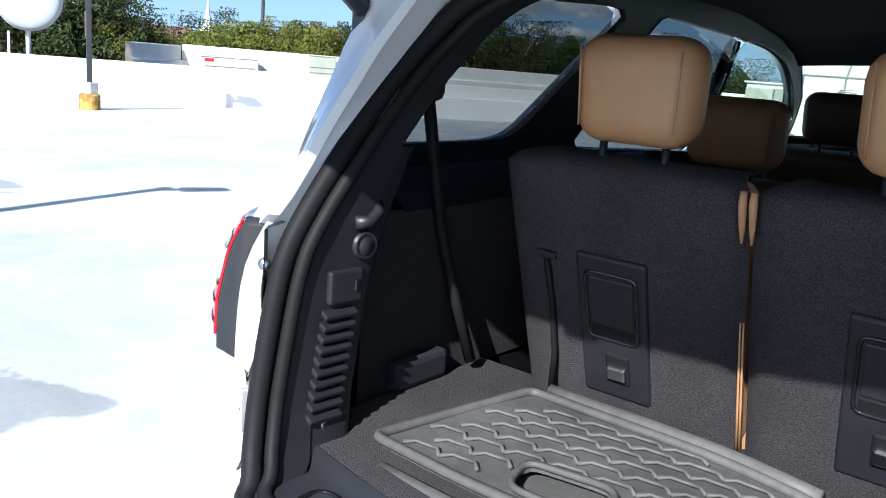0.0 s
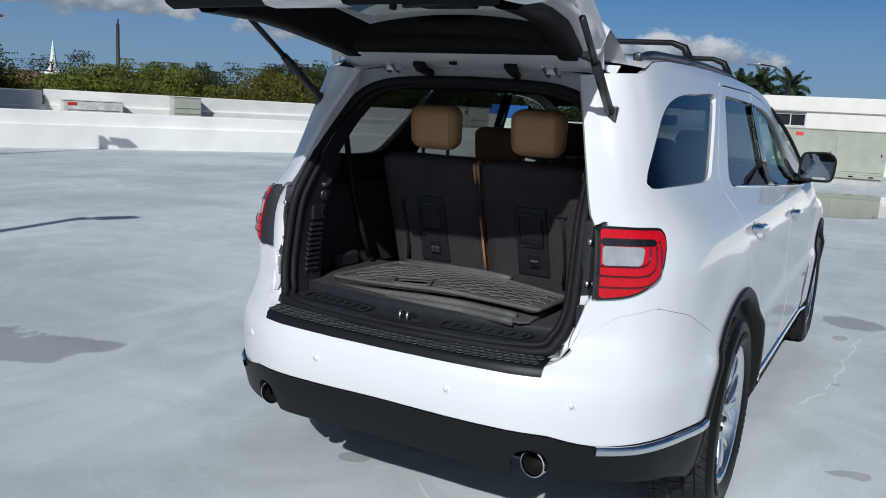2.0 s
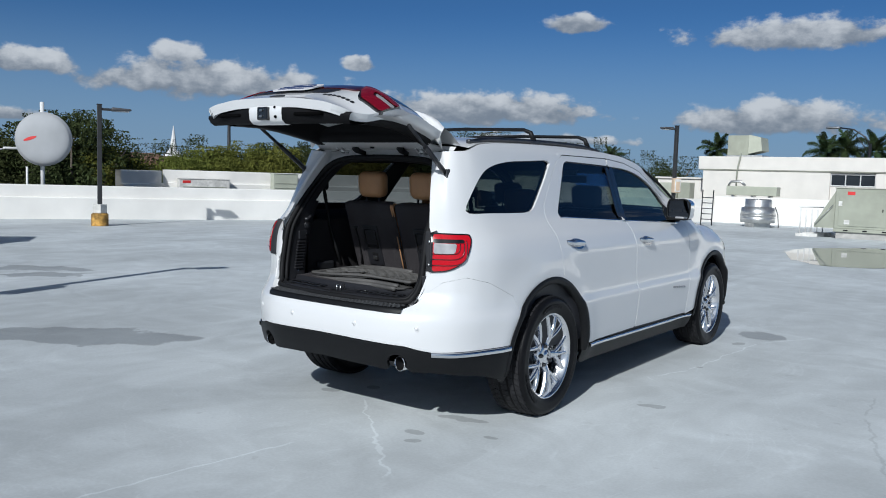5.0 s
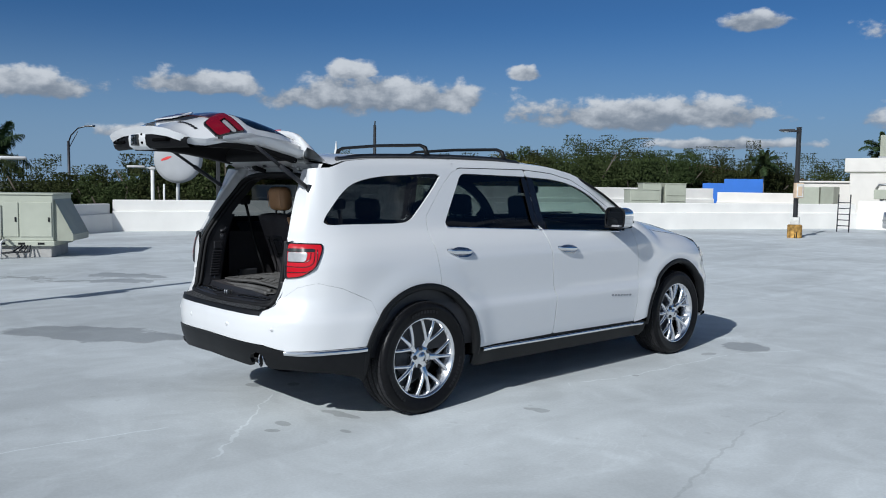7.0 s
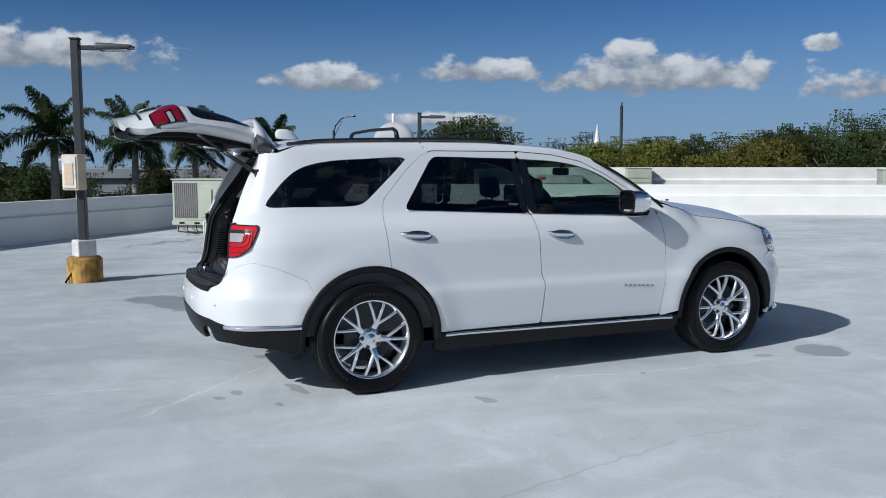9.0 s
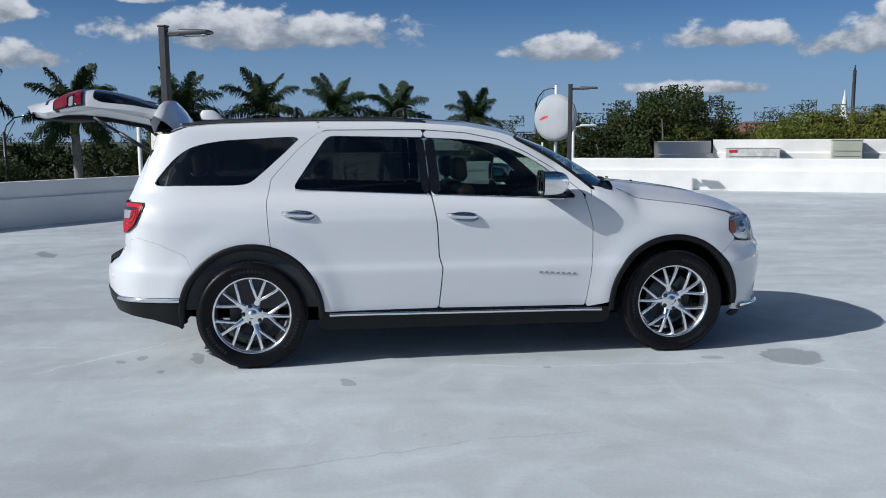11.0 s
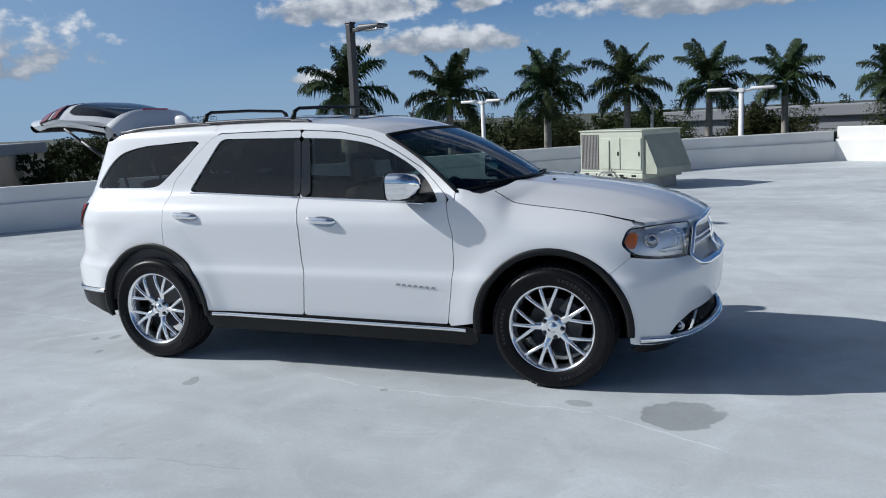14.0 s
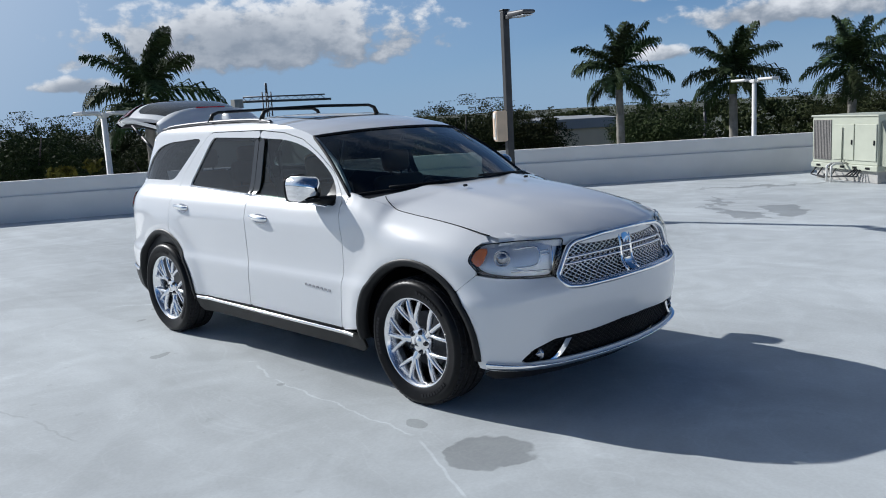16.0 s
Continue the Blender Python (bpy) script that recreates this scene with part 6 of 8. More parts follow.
# dashboard, wheel, mirror
rows = []
for x in np.linspace(-0.80, 0.80, 21):
    hump = 0.035 * math.exp(-((x + 0.38) / 0.16) ** 2)
    rows.append([(x, y, z + (hump if z > 1.05 else 0)) for y, z in ((0.66, 0.62), (0.62, 0.80), (0.60, 1.02), (0.635, 1.075), (0.75, 1.105), (0.95, 1.13), (1.15, 1.15))])
part("dashboard", *grid_data(rows), TRIM_PLASTIC, car, "black dashboard")
rim_w = [Vector((-0.38 + 0.185 * math.cos(w), 0.0, 0.185 * math.sin(w))) for w in np.linspace(0, 2 * math.pi, 28, endpoint=False)]
m = pose(0, 0.47, 1.02, 22, 0, 0)
pts = [(p.x, *(m @ Vector((0, p.y, p.z))).yz) for p in rim_w]
wheel_s = tube("steering_wheel", pts, 0.015, TRIM_PLASTIC, car, 8, True, "black steering wheel")
box("steering_hub", (-0.38, 0.49, 1.02), (0.15, 0.05, 0.12), TRIM_PLASTIC, wheel_s, 0.03, pose(0, 0, 0, 22, 0, 0))
box("steering_spoke", (-0.38, 0.485, 1.02), (0.35, 0.02, 0.035), TRIM_PLASTIC, wheel_s, 0.008, pose(0, 0, 0, 22, 0, 0))
box("rear_view_mirror", (0.0, 0.50, 1.47), (0.24, 0.03, 0.065), TRIM_PLASTIC, car, 0.015)
tube("mirror_stem", [(0, 0.50, 1.50), (0, 0.54, 1.56)], 0.01, TRIM_PLASTIC, car)
for x in (-0.36, 0.36):
    box("sun_visor", (x, 0.36, 1.575), (0.40, 0.15, 0.02), HEADLINER, car, 0.008, pose(0, 0, 0, -25, 0, 0))

# ---------------------------------------------------------------- liftgate, built shut and swung up on its hinges
HINGE, SWING = Vector((0, -2.055, 1.635)), -72.0
SHUT = Matrix.Translation(HINGE) @ pose(0, 0, 0, -SWING, 0, 0) @ Matrix.Translation(-HINGE)
g_half = [(s_of_x(x, False), z) for x, z in ((0.645, 1.60), (0.645, 1.50), (0.645, 1.35), (0.65, 1.20), (0.65, 1.12), (0.645, 0.96), (0.625, 0.865), (0.565, 0.775), (0.50, 0.738), (0.25, 0.726))]
g_poly = g_half + rear_half(g_half[::-1])
g_glass = rounded([(s_of_x(0.575, False), 1.185), (s_of_x(0.575, False), 1.30), (s_of_x(0.54, False), 1.50), (s_of_x(0.49, False), 1.565)] + rear_half([(s_of_x(0.575, False), 1.185), (s_of_x(0.575, False), 1.30), (s_of_x(0.54, False), 1.50), (s_of_x(0.49, False), 1.565)][::-1]), 0.04)
gate = panel("liftgate", g_poly, PAINT, car, holes=[g_glass], depth=0.03, cell=0.03, label="white liftgate standing open")
panel("rear_window", g_glass + (g_glass - g_glass.mean(0)) * 0.01, DARK_GLASS, gate, o=0.002, depth=0.004, cell=0.05, label="dark heated rear window")
g_inner = [(a + (g_glass.mean(0)[0] - a) * 0.012, b) for a, b in g_poly]
panel("inner_frame", g_inner, PAINT, gate, holes=[g_glass], o=-0.05, depth=-0.02, cell=0.03, label="white inner frame of the liftgate")


def open_sheet(name, prof, mat, label="", n=25, half_from=-1.0, parent=None):
    """A sheet across the open gate: rows of (y, z, half width, y shift and z shift at the ends)."""
    rows = [[tuple(SHUT @ Vector((u * half, y + dy * u * u, z + dz * u * u))) for u in np.linspace(half_from, 1, n)] for y, z, half, dy, dz in prof]
    return part(name, *grid_data(rows), mat, parent or gate, label)


open_sheet("hinge_strip", [(-2.078, 1.640, 0.545, 0.0, -0.012), (-2.090, 1.612, 0.535, 0.0, -0.010), (-2.112, 1.606, 0.525, 0.0, -0.006), (-2.165, 1.622, 0.49, 0.0, 0.0), (-2.235, 1.640, 0.455, 0.0, 0.0), (-2.25, 1.648, 0.445, 0.0, 0.0)], PAINT, "white painted hinge strip of the liftgate")
open_sheet("upper_trim", [(-2.246, 1.644, 0.450, 0.0, 0.0), (-2.262, 1.650, 0.440, 0.0, 0.0), (-2.276, 1.668, 0.425, 0.0, 0.0), (-2.280, 1.700, 0.405, 0.0, -0.005), (-2.262, 1.756, 0.385, 0.0, -0.034), (-2.245, 1.772, 0.38, 0.0, -0.040)], GATE_TRIM, "black upper trim of the liftgate")
lower = [(-3.040, 1.806, 0.555, 0.060, -0.050), (-3.056, 1.798, 0.552, 0.062, -0.046), (-3.062, 1.765, 0.545, 0.064, -0.026), (-3.056, 1.720, 0.535, 0.066, -0.006), (-3.030, 1.700, 0.525, 0.060, 0.0), (-2.93, 1.712, 0.53, 0.03, 0.0), (-2.83, 1.734, 0.53, 0.0, -0.01), (-2.775, 1.765, 0.50, 0.0, -0.02), (-2.73, 1.815, 0.47, 0.0, -0.02), (-2.66, 1.885, 0.44, 0.0, -0.03)]
trim = open_sheet("lower_trim", lower, GATE_TRIM, "black plastic lower trim of the liftgate")
open_sheet("latch_surround", [(y - 0.005, z - (0.004 if y > -3.0 else 0.0), 0.125, dy * 0.05, dz * 0.05) for y, z, half, dy, dz in lower[:5]] + [(-2.99, 1.697, 0.125, 0.0, 0.0)], PAINT, "white latch surround", 9)
# latch holes and grab cups are dark boxes standing for shaded hollows
for x, y, z, size, mat, name, label in ((0.0, -3.062, 1.752, (0.075, 0.05, 0.07), BLACK_GLOSS, "latch", "black latch in a white surround"), (0.075, -3.064, 1.785, (0.014, 0.012, 0.014), LINER, "latch_hole", ""), (0.082, -3.064, 1.735, (0.018, 0.012, 0.016), LINER, "latch_hole", ""),
                                    (-0.30, -3.034, 1.748, (0.19, 0.05, 0.018), LINER, "grab_cup", ""), (0.30, -3.034, 1.748, (0.19, 0.05, 0.018), LINER, "grab_cup", ""),
                                    (0.0, -2.285, 1.800, (0.20, 0.09, 0.022), TRIM_PLASTIC, "brake_light_cover", "black cover under the high brake light")):
    box(name, tuple(SHUT @ Vector((x, y, z))), size, mat, trim, 0.008, pose(0, 0, 0, -SWING, 0, 0), label)
for dy, dz in ((-3.092, 1.768), (-3.092, 1.738)):
    box("latch_claw", tuple(SHUT @ Vector((0.0, dy, dz))), (0.020, 0.008, 0.012), STEEL, trim, 0.003, pose(0, 0, 0, -SWING, 0, 0))
for k in (1, -1):
    # side frames: black trim beside the glass, painted channel outside it
    rows, rim = [], []
    for y in np.linspace(-2.215, -2.86, 14):
        z = float(np.interp(-y, [2.215, 2.25, 2.5, 2.65, 2.86], [1.630, 1.640, 1.690, 1.706, 1.706]))
        top = float(np.interp(-y, [2.2, 2.55, 2.7, 2.86], [1.735, 1.810, 1.785, 1.745]))
        xo = float(np.interp(-y, [2.2, 2.5, 2.86], [0.455, 0.515, 0.54]))
        rows.append([tuple(SHUT @ Vector((k * (xo + dx), y, zz))) for dx, zz in ((-0.125, top), (-0.105, z + 0.045), (-0.085, z + 0.008), (-0.065, z), (-0.015, z), (0.0, z + 0.012), (0.008, z + 0.05))])
        rim.append([tuple(SHUT @ Vector((k * (xo + dx), y, zz))) for dx, zz in ((0.004, z + 0.03), (0.03, z + 0.035), (0.06, z + 0.04), (0.075, max(top - 0.03, z + 0.045)))])
    part("side_trim", *grid_data(rows, flip=k > 0), GATE_TRIM, gate, "black side trim beside the rear window")
    part("side_channel", *grid_data(rim, flip=k > 0), PAINT, gate, "white painted channel of the liftgate")
    v, f = tube_data([SHUT @ Vector((k * 0.20, -2.30, 1.800)), SHUT @ Vector((k * 0.20, -2.305, 1.785))], 0.013, 10)
    part("rubber_stop", v, f, RUBBER, gate)
# spoiler with its brake light
rows = []
for t, (y, z) in enumerate(((-2.062, 1.676), (-2.13, 1.668), (-2.21, 1.650), (-2.285, 1.620), (-2.294, 1.604), (-2.27, 1.592), (-2.20, 1.590))):
    row = []
    for u in np.linspace(-1, 1, 21):
        drop = 0.045 * abs(u) ** 2.4 + 0.05 * abs(u) ** 5 * min(t, 4) / 4
        row.append((u * (0.56 - 0.008 * min(t, 4)), y + 0.13 * abs(u) ** 4 * min(t, 4) / 4, z - drop))
    rows.append(row)
part("spoiler", *grid_data(rows), PAINT, gate, "white roof spoiler")
box("brake_light", (0, -2.291, 1.612), (0.30, 0.012, 0.016), RED_LENS, gate, 0.005, label="high red brake light")
for left in (False, True):
    tag = dict(left=left)
    sx0, sx1 = s_of_x(0.40, False), s_of_x(0.645, False)
    lens = rounded([(sx0, 1.125), (sx1, 1.125), (sx1, 0.925), (s_of_x(0.50, False), 0.925), (s_of_x(0.44, False), 1.01)], 0.02)
    lamp = panel("gate_lamp", lens, BLACK_GLOSS, gate, o=0.010, depth=0.03, cell=0.02, **tag, label="red inner tail lamp")
    cut = [(s_of_x(0.50, False), 1.075), (sx1 + 0.1, 1.075), (sx1 + 0.1, 1.025), (s_of_x(0.52, False), 1.025)]
    panel("red_lens", rounded([(sx0 - 0.0, 1.115), (sx1, 1.115), (sx1, 0.938), (s_of_x(0.51, False), 0.938), (s_of_x(0.45, False), 1.01)], 0.015), GATE_RED, lamp, holes=[cut], o=0.016, depth=0.004, cell=0.016, **tag)
    panel("clear_lens", [(s_of_x(0.515, False), 1.062), (sx1, 1.062), (sx1, 1.035), (s_of_x(0.53, False), 1.035)], CLEAR_LENS, lamp, o=0.013, depth=0.004, cell=0.012, **tag)
mid_band = [(s_of_x(0.44, False), 1.005), (s_of_x(0.40, False), 1.12)]
panel("lamp_band", mid_band + rear_half(mid_band[::-1]), DARK_RED, gate, o=0.008, depth=0.02, cell=0.03, label="dark red band between the tail lamps")
panel("plate_recess", rounded([(s_of_x(0.30, False), 0.90), (s_of_x(0.33, False), 1.01)] + rear_half([(s_of_x(0.30, False), 0.90), (s_of_x(0.33, False), 1.01)][::-1]), 0.03), TRIM_PLASTIC, gate, o=0.003, depth=0.01, cell=0.03)
PLATE = material("white_plate", (0.7, 0.7, 0.72), 0.4, noise_scale=40, noise_amount=0.05)
INK = material("dark_blue_ink", (0.03, 0.05, 0.14), 0.5)
plate = panel("number_plate", [(s_of_x(0.152, False), 0.915), (s_of_x(0.152, False), 1.06)] + rear_half([(s_of_x(0.152, False), 0.915), (s_of_x(0.152, False), 1.06)][::-1]), PLATE, gate, o=0.018, depth=0.006, cell=0.03, label="white number plate with dark bars")
for z0, z1, w in ((1.035, 1.048, 0.09), (0.962, 1.012, 0.125), (0.928, 0.940, 0.10)):
    panel("plate_bar", [(s_of_x(w, False), z0), (s_of_x(w, False), z1)] + rear_half([(s_of_x(w, False), z0), (s_of_x(w, False), z1)][::-1]), INK, plate, o=0.020, depth=0.002, cell=0.006)
for i in range(7):
    s0 = s_of_x(0.30, False) + i * 0.034
    panel("badge_bar", [(s0, 0.862), (s0 + 0.024, 0.862), (s0 + 0.025, 0.880), (s0 + 0.002, 0.880)], DARK_METAL, gate, o=0.004, depth=0.004, cell=0.006)
panel("badge", rounded([(S_TAIL - 0.06, 0.815), (S_TAIL + 0.06, 0.815), (S_TAIL + 0.05, 0.838), (S_TAIL - 0.05, 0.838)], 0.006), DARK_METAL, gate, o=0.004, depth=0.004, cell=0.008)
for x in (-0.32, 0.32):
    hinge = box("hinge", tuple(SHUT @ Vector((x, -2.100, 1.600))), (0.055, 0.040, 0.020), PAINT, gate, 0.005, pose(0, 0, 0, -SWING, 0, 0), "white painted hinge")
    for dx in (-0.02, 0.02):
        tube("hinge_arm", [tuple(SHUT @ Vector((x + dx, y, z))) for y, z in ((-2.085, 1.585), (-2.105, 1.590), (-2.14, 1.610), (-2.155, 1.618))], 0.006, STEEL, hinge, 6)
for x in (-0.17, 0.19):
    tube("cable_boot", [tuple(SHUT @ Vector((x * q, y, z))) for q, y, z in ((1.0, -2.165, 1.618), (1.0, -2.15, 1.602), (0.98, -2.115, 1.592), (0.95, -2.085, 1.585))], [0.024, 0.020, 0.015, 0.015], RUBBER, gate, 10)
tube("grommet", [tuple(SHUT @ Vector((-0.03, -2.165, z))) for z in (1.622, 1.612)], 0.014, RUBBER, gate, 10)
tube("wiper", [(0.0, -2.33, 1.20), (0.15, -2.335, 1.205), (0.32, -2.33, 1.21)], 0.010, TRIM_PLASTIC, gate, 6)
gate.matrix_basis = Matrix.Translation(HINGE) @ pose(0, 0, 0, SWING, 0, 0) @ Matrix.Translation(-HINGE)
for k in (-1, 1):
    a, b = Vector((k * 0.565, -2.215, 1.478)), Vector((k * 0.585, -2.58, 1.72))
    m1 = a.lerp(b, 0.55)
    v1, f1 = joined(tube_data([a, m1], 0.0145, 10), tube_data([m1, b], 0.010, 10))
    part("gas_strut", v1, f1, TRIM_PLASTIC, car, "black gas strut holding the liftgate")
    box("strut_mount", (k * 0.572, -2.20, 1.468), (0.03, 0.035, 0.055), DARK_METAL, car, 0.006)


# ---------------------------------------------------------------- rubber mat on the boot floor
mat_thing = thing("floor_mat", (0, 0, 0), "grey rubber boot mat with honeycomb ribs lying on carpet", "mat")
tilt = pose(0, -2.09, 0.832, 0, 0, 0)


def mat_at(u, v, o):
    """Mat surface: slightly buckled; u across, v along."""
    u, v = np.atleast_1d(u), np.atleast_1d(v)
    z = 0.012 * np.sin(u * 5 + 1) + 0.010 * np.cos(v * 8 + u * 3) + 0.02 * np.clip(-(u + 0.25), 0, 1) - 0.012
    return np.array([tuple(tilt @ Vector((a, b, c + o))) for a, b, c in zip(u, v, z)])


mat_out = rounded([(-0.455, -0.155), (-0.19, -0.185), (0.0, -0.20), (0.42, -0.235), (0.42, 0.04), (0.03, 0.135), (-0.36, 0.17)], [0.02, 0.1, 0.1, 0.02, 0.02, 0.1, 0.02])
cut_out = rounded([(-0.195, -0.155), (-0.03, -0.168), (-0.06, -0.075), (-0.215, -0.075)], 0.03)
uv, faces = clipped_grid(mat_out, [cut_out], 0.02)
top = part("mat_sheet", *sheet_data(uv, faces, mat_at, 0.006), MAT, mat_thing)
uv, faces = clipped_grid(mat_out, [], 0.03)
part("mat_sheet", *sheet_data(uv * 0.94 + np.array((0.015, -0.075)), faces, lambda a, b, o: mat_at(a, b, o - 0.024), 0.006), MAT, mat_thing)
for q, r in ((mat_out, 0.009), (cut_out, 0.006)):
    tube("rim", [tuple(mat_at(a, b, 0.006)[0]) for a, b in q], r, MAT, mat_thing, 6, True)
pieces = []
hx_, hy_ = 0.074, 0.030
for j in range(-8, 9):
    for i in range(-8, 9):
        cx, cy = (i + (0.5 if j % 2 else 0)) * hx_ * 1.0, j * hy_ * 1.15
        q = [(cx - hx_ * 0.5, cy), (cx - hx_ * 0.30, cy + hy_ * 0.57), (cx + hx_ * 0.30, cy + hy_ * 0.57), (cx + hx_ * 0.5, cy)]
        q = np.array(q)
        if (inside_distance(q, mat_out) > 0.012).all() and (inside_distance(q, cut_out) < -0.006).all():
            pieces.append(tube_data([tuple(p) for p in mat_at(q[:, 0], q[:, 1], 0.004)], 0.0042, 4))
tagged(part("ribs", *joined(*pieces), MAT, mat_thing, "raised honeycomb ribs"), kind="stuff")
for dv, o in ((-0.03, -0.02), (-0.055, -0.032)):
    pts = [tuple(mat_at([u], [np.interp(u, [-0.40, 0.0, 0.38], [-0.165, -0.205, -0.235]) + dv], o)[0]) for u in np.linspace(-0.40, 0.36, 16)]
    tube("fold", pts, 0.014, MAT, mat_thing, 8)
pts = [tuple(mat_at([u], [np.interp(u, [-0.34, 0.02, 0.2], [0.185, 0.15, 0.11])], 0.012)[0]) for u in np.linspace(-0.33, 0.16, 10)]
tube("fold", pts, 0.013, MAT, mat_thing, 8)


# ---------------------------------------------------------------- beyond the car: deck fittings, roofs, trees
def leaf_material(name, colour, spread=0.3, rough=0.75):
    """Foliage: each leaf a little lighter or darker, some yellower."""
    m = bpy.data.materials.new(name)
    m.use_nodes = True
    nt = m.node_tree
    b = nt.nodes["Principled BSDF"]
    g = nt.nodes.new("ShaderNodeNewGeometry")
    o = nt.nodes.new("ShaderNodeObjectInfo")
    hsv = nt.nodes.new("ShaderNodeHueSaturation")
    hsv.inputs["Color"].default_value = (*colour, 1)
    v = nt.nodes.new("ShaderNodeMapRange")
    v.inputs["To Min"].default_value, v.inputs["To Max"].default_value = 1 - spread, 1 + spread
    nt.links.new(g.outputs["Random Per Island"], v.inputs["Value"])
    w = nt.nodes.new("ShaderNodeMapRange")
    w.inputs["To Min"].default_value, w.inputs["To Max"].default_value = 0.75, 1.25
    nt.links.new(o.outputs["Random"], w.inputs["Value"])
    k = nt.nodes.new("ShaderNodeMath")
    k.operation = "MULTIPLY"
    nt.links.new(v.outputs[0], k.inputs[0]), nt.links.new(w.outputs[0], k.inputs[1])
    nt.links.new(k.outputs[0], hsv.inputs["Value"])
    h = nt.nodes.new("ShaderNodeMapRange")
    h.inputs["To Min"].default_value, h.inputs["To Max"].default_value = 0.47, 0.52
    nt.links.new(o.outputs["Random"], h.inputs["Value"])
    nt.links.new(h.outputs[0], hsv.inputs["Hue"])
    nt.links.new(hsv.outputs[0], b.inputs["Base Color"])
    b.inputs["Roughness"].default_value = rough
    b.inputs["Specular IOR Level"].default_value = 0.12
    return m


LEAVES = leaf_material("broad_leaves", (0.042, 0.056, 0.020))
# olive leaves, their colour brightened for the trees in front sunlight
SUNNY_LEAVES = leaf_material("sunlit_olive_leaves", (0.115, 0.125, 0.026))
PALM_LEAVES = leaf_material("palm_leaflets", (0.034, 0.055, 0.022), 0.35)
BUSH_LEAVES = leaf_material("yellow_green_leaves", (0.11, 0.11, 0.022))
BARK = material("bark", (0.12, 0.10, 0.08), 0.9, noise_scale=9, noise_amount=0.35, bump=0.5, bump_scale=25, bump_dist=0.02)
PALM_BARK = material("palm_bark", (0.27, 0.25, 0.22), 0.9, noise_scale=4, noise_amount=0.25, bump=0.4, bump_scale=12, bump_dist=0.02)
SHEATH = material("palm_sheath", (0.12, 0.16, 0.05), 0.5, noise_scale=6, noise_amount=0.2)
POLE = material("dark_bronze_paint", (0.028, 0.029, 0.031), 0.5, noise_scale=6, noise_amount=0.2, stain=0.15, stain_scale=2)
YELLOW = material("worn_yellow_paint", (0.38, 0.215, 0.05), 0.8, noise_scale=9, noise_amount=0.6, stain=0.4, stain_scale=3, bump=0.3, bump_scale=40)
BASE_WHITE = material("weathered_white_paint", (0.66, 0.65, 0.62), 0.75, noise_scale=9, noise_amount=0.15, stain=0.2, stain_scale=3)
TAN_BOX = material("tan_plastic", (0.62, 0.47, 0.33), 0.6, noise_scale=8, noise_amount=0.08)
SAGE = material("sage_green_sheet_metal", (0.45, 0.47, 0.385), 0.5, noise_scale=3, noise_amount=0.05, stain=0.07, stain_scale=1.2, bump=0.1, bump_scale=8, bump_dist=0.004)
SAGE_DARK = material("olive_sheet_metal", (0.33, 0.345, 0.28), 0.5, noise_scale=3, noise_amount=0.08, stain=0.1, stain_scale=1.2)
COIL = material("dusty_coil_fins", (0.20, 0.19, 0.18), 0.75, noise_scale=40, noise_amount=0.25, stain=0.12, stain_scale=2, bump=0.5, bump_scale=90, bump_dist=0.004)
LAMP_GREY = material("grey_lamp_paint", (0.075, 0.075, 0.08), 0.5, noise_scale=5, noise_amount=0.08)
LAMP_WHITE = material("white_lamp_paint", (0.74, 0.74, 0.73), 0.5, noise_scale=5, noise_amount=0.06)
LAMP_LENS = material("frosted_lamp_lens", (0.68, 0.70, 0.72), 0.25, coat=0.5)
DISH_GREY = material("weathered_dish_paint", (0.40, 0.41, 0.425), 0.75, noise_scale=1.6, noise_amount=0.06, stain=0.06, stain_scale=0.8)
RED_PAINT = material("red_paint", (0.62, 0.03, 0.03), 0.5, noise_scale=20, noise_amount=0.1)
BLUE_TARP = material("blue_painted_panel", (0.035, 0.17, 0.62), 0.5, noise_scale=1.0, noise_amount=0.06)
ROOF_TILE = material("brown_roof_tiles", (0.20, 0.11, 0.075), 0.85, noise_scale=3, noise_amount=0.3)
HOUSE_WALL = material("beige_house_stucco", (0.66, 0.56, 0.42), 0.85, noise_scale=0.6, noise_amount=0.06)
DARK_PANE = material("dark_window_pane", (0.02, 0.024, 0.028), 0.08, coat=0.4)
FRAME_WHITE = material("white_window_frame", (0.7, 0.7, 0.69), 0.5)
CONCRETE = material("bare_concrete", (0.42, 0.41, 0.39), 0.9, noise_scale=6, noise_amount=0.15, bump=0.3, bump_scale=40)
SHED_GREY = material("grey_roof_sheet", (0.30, 0.31, 0.33), 0.7, noise_scale=0.4, noise_amount=0.1)
PUDDLE = material("standing_water", (0.10, 0.105, 0.105), 0.03, spec=0.6)
rng = random.Random(7)


def turned(a):
    return Matrix.Rotation(radians(a), 4, "Z")


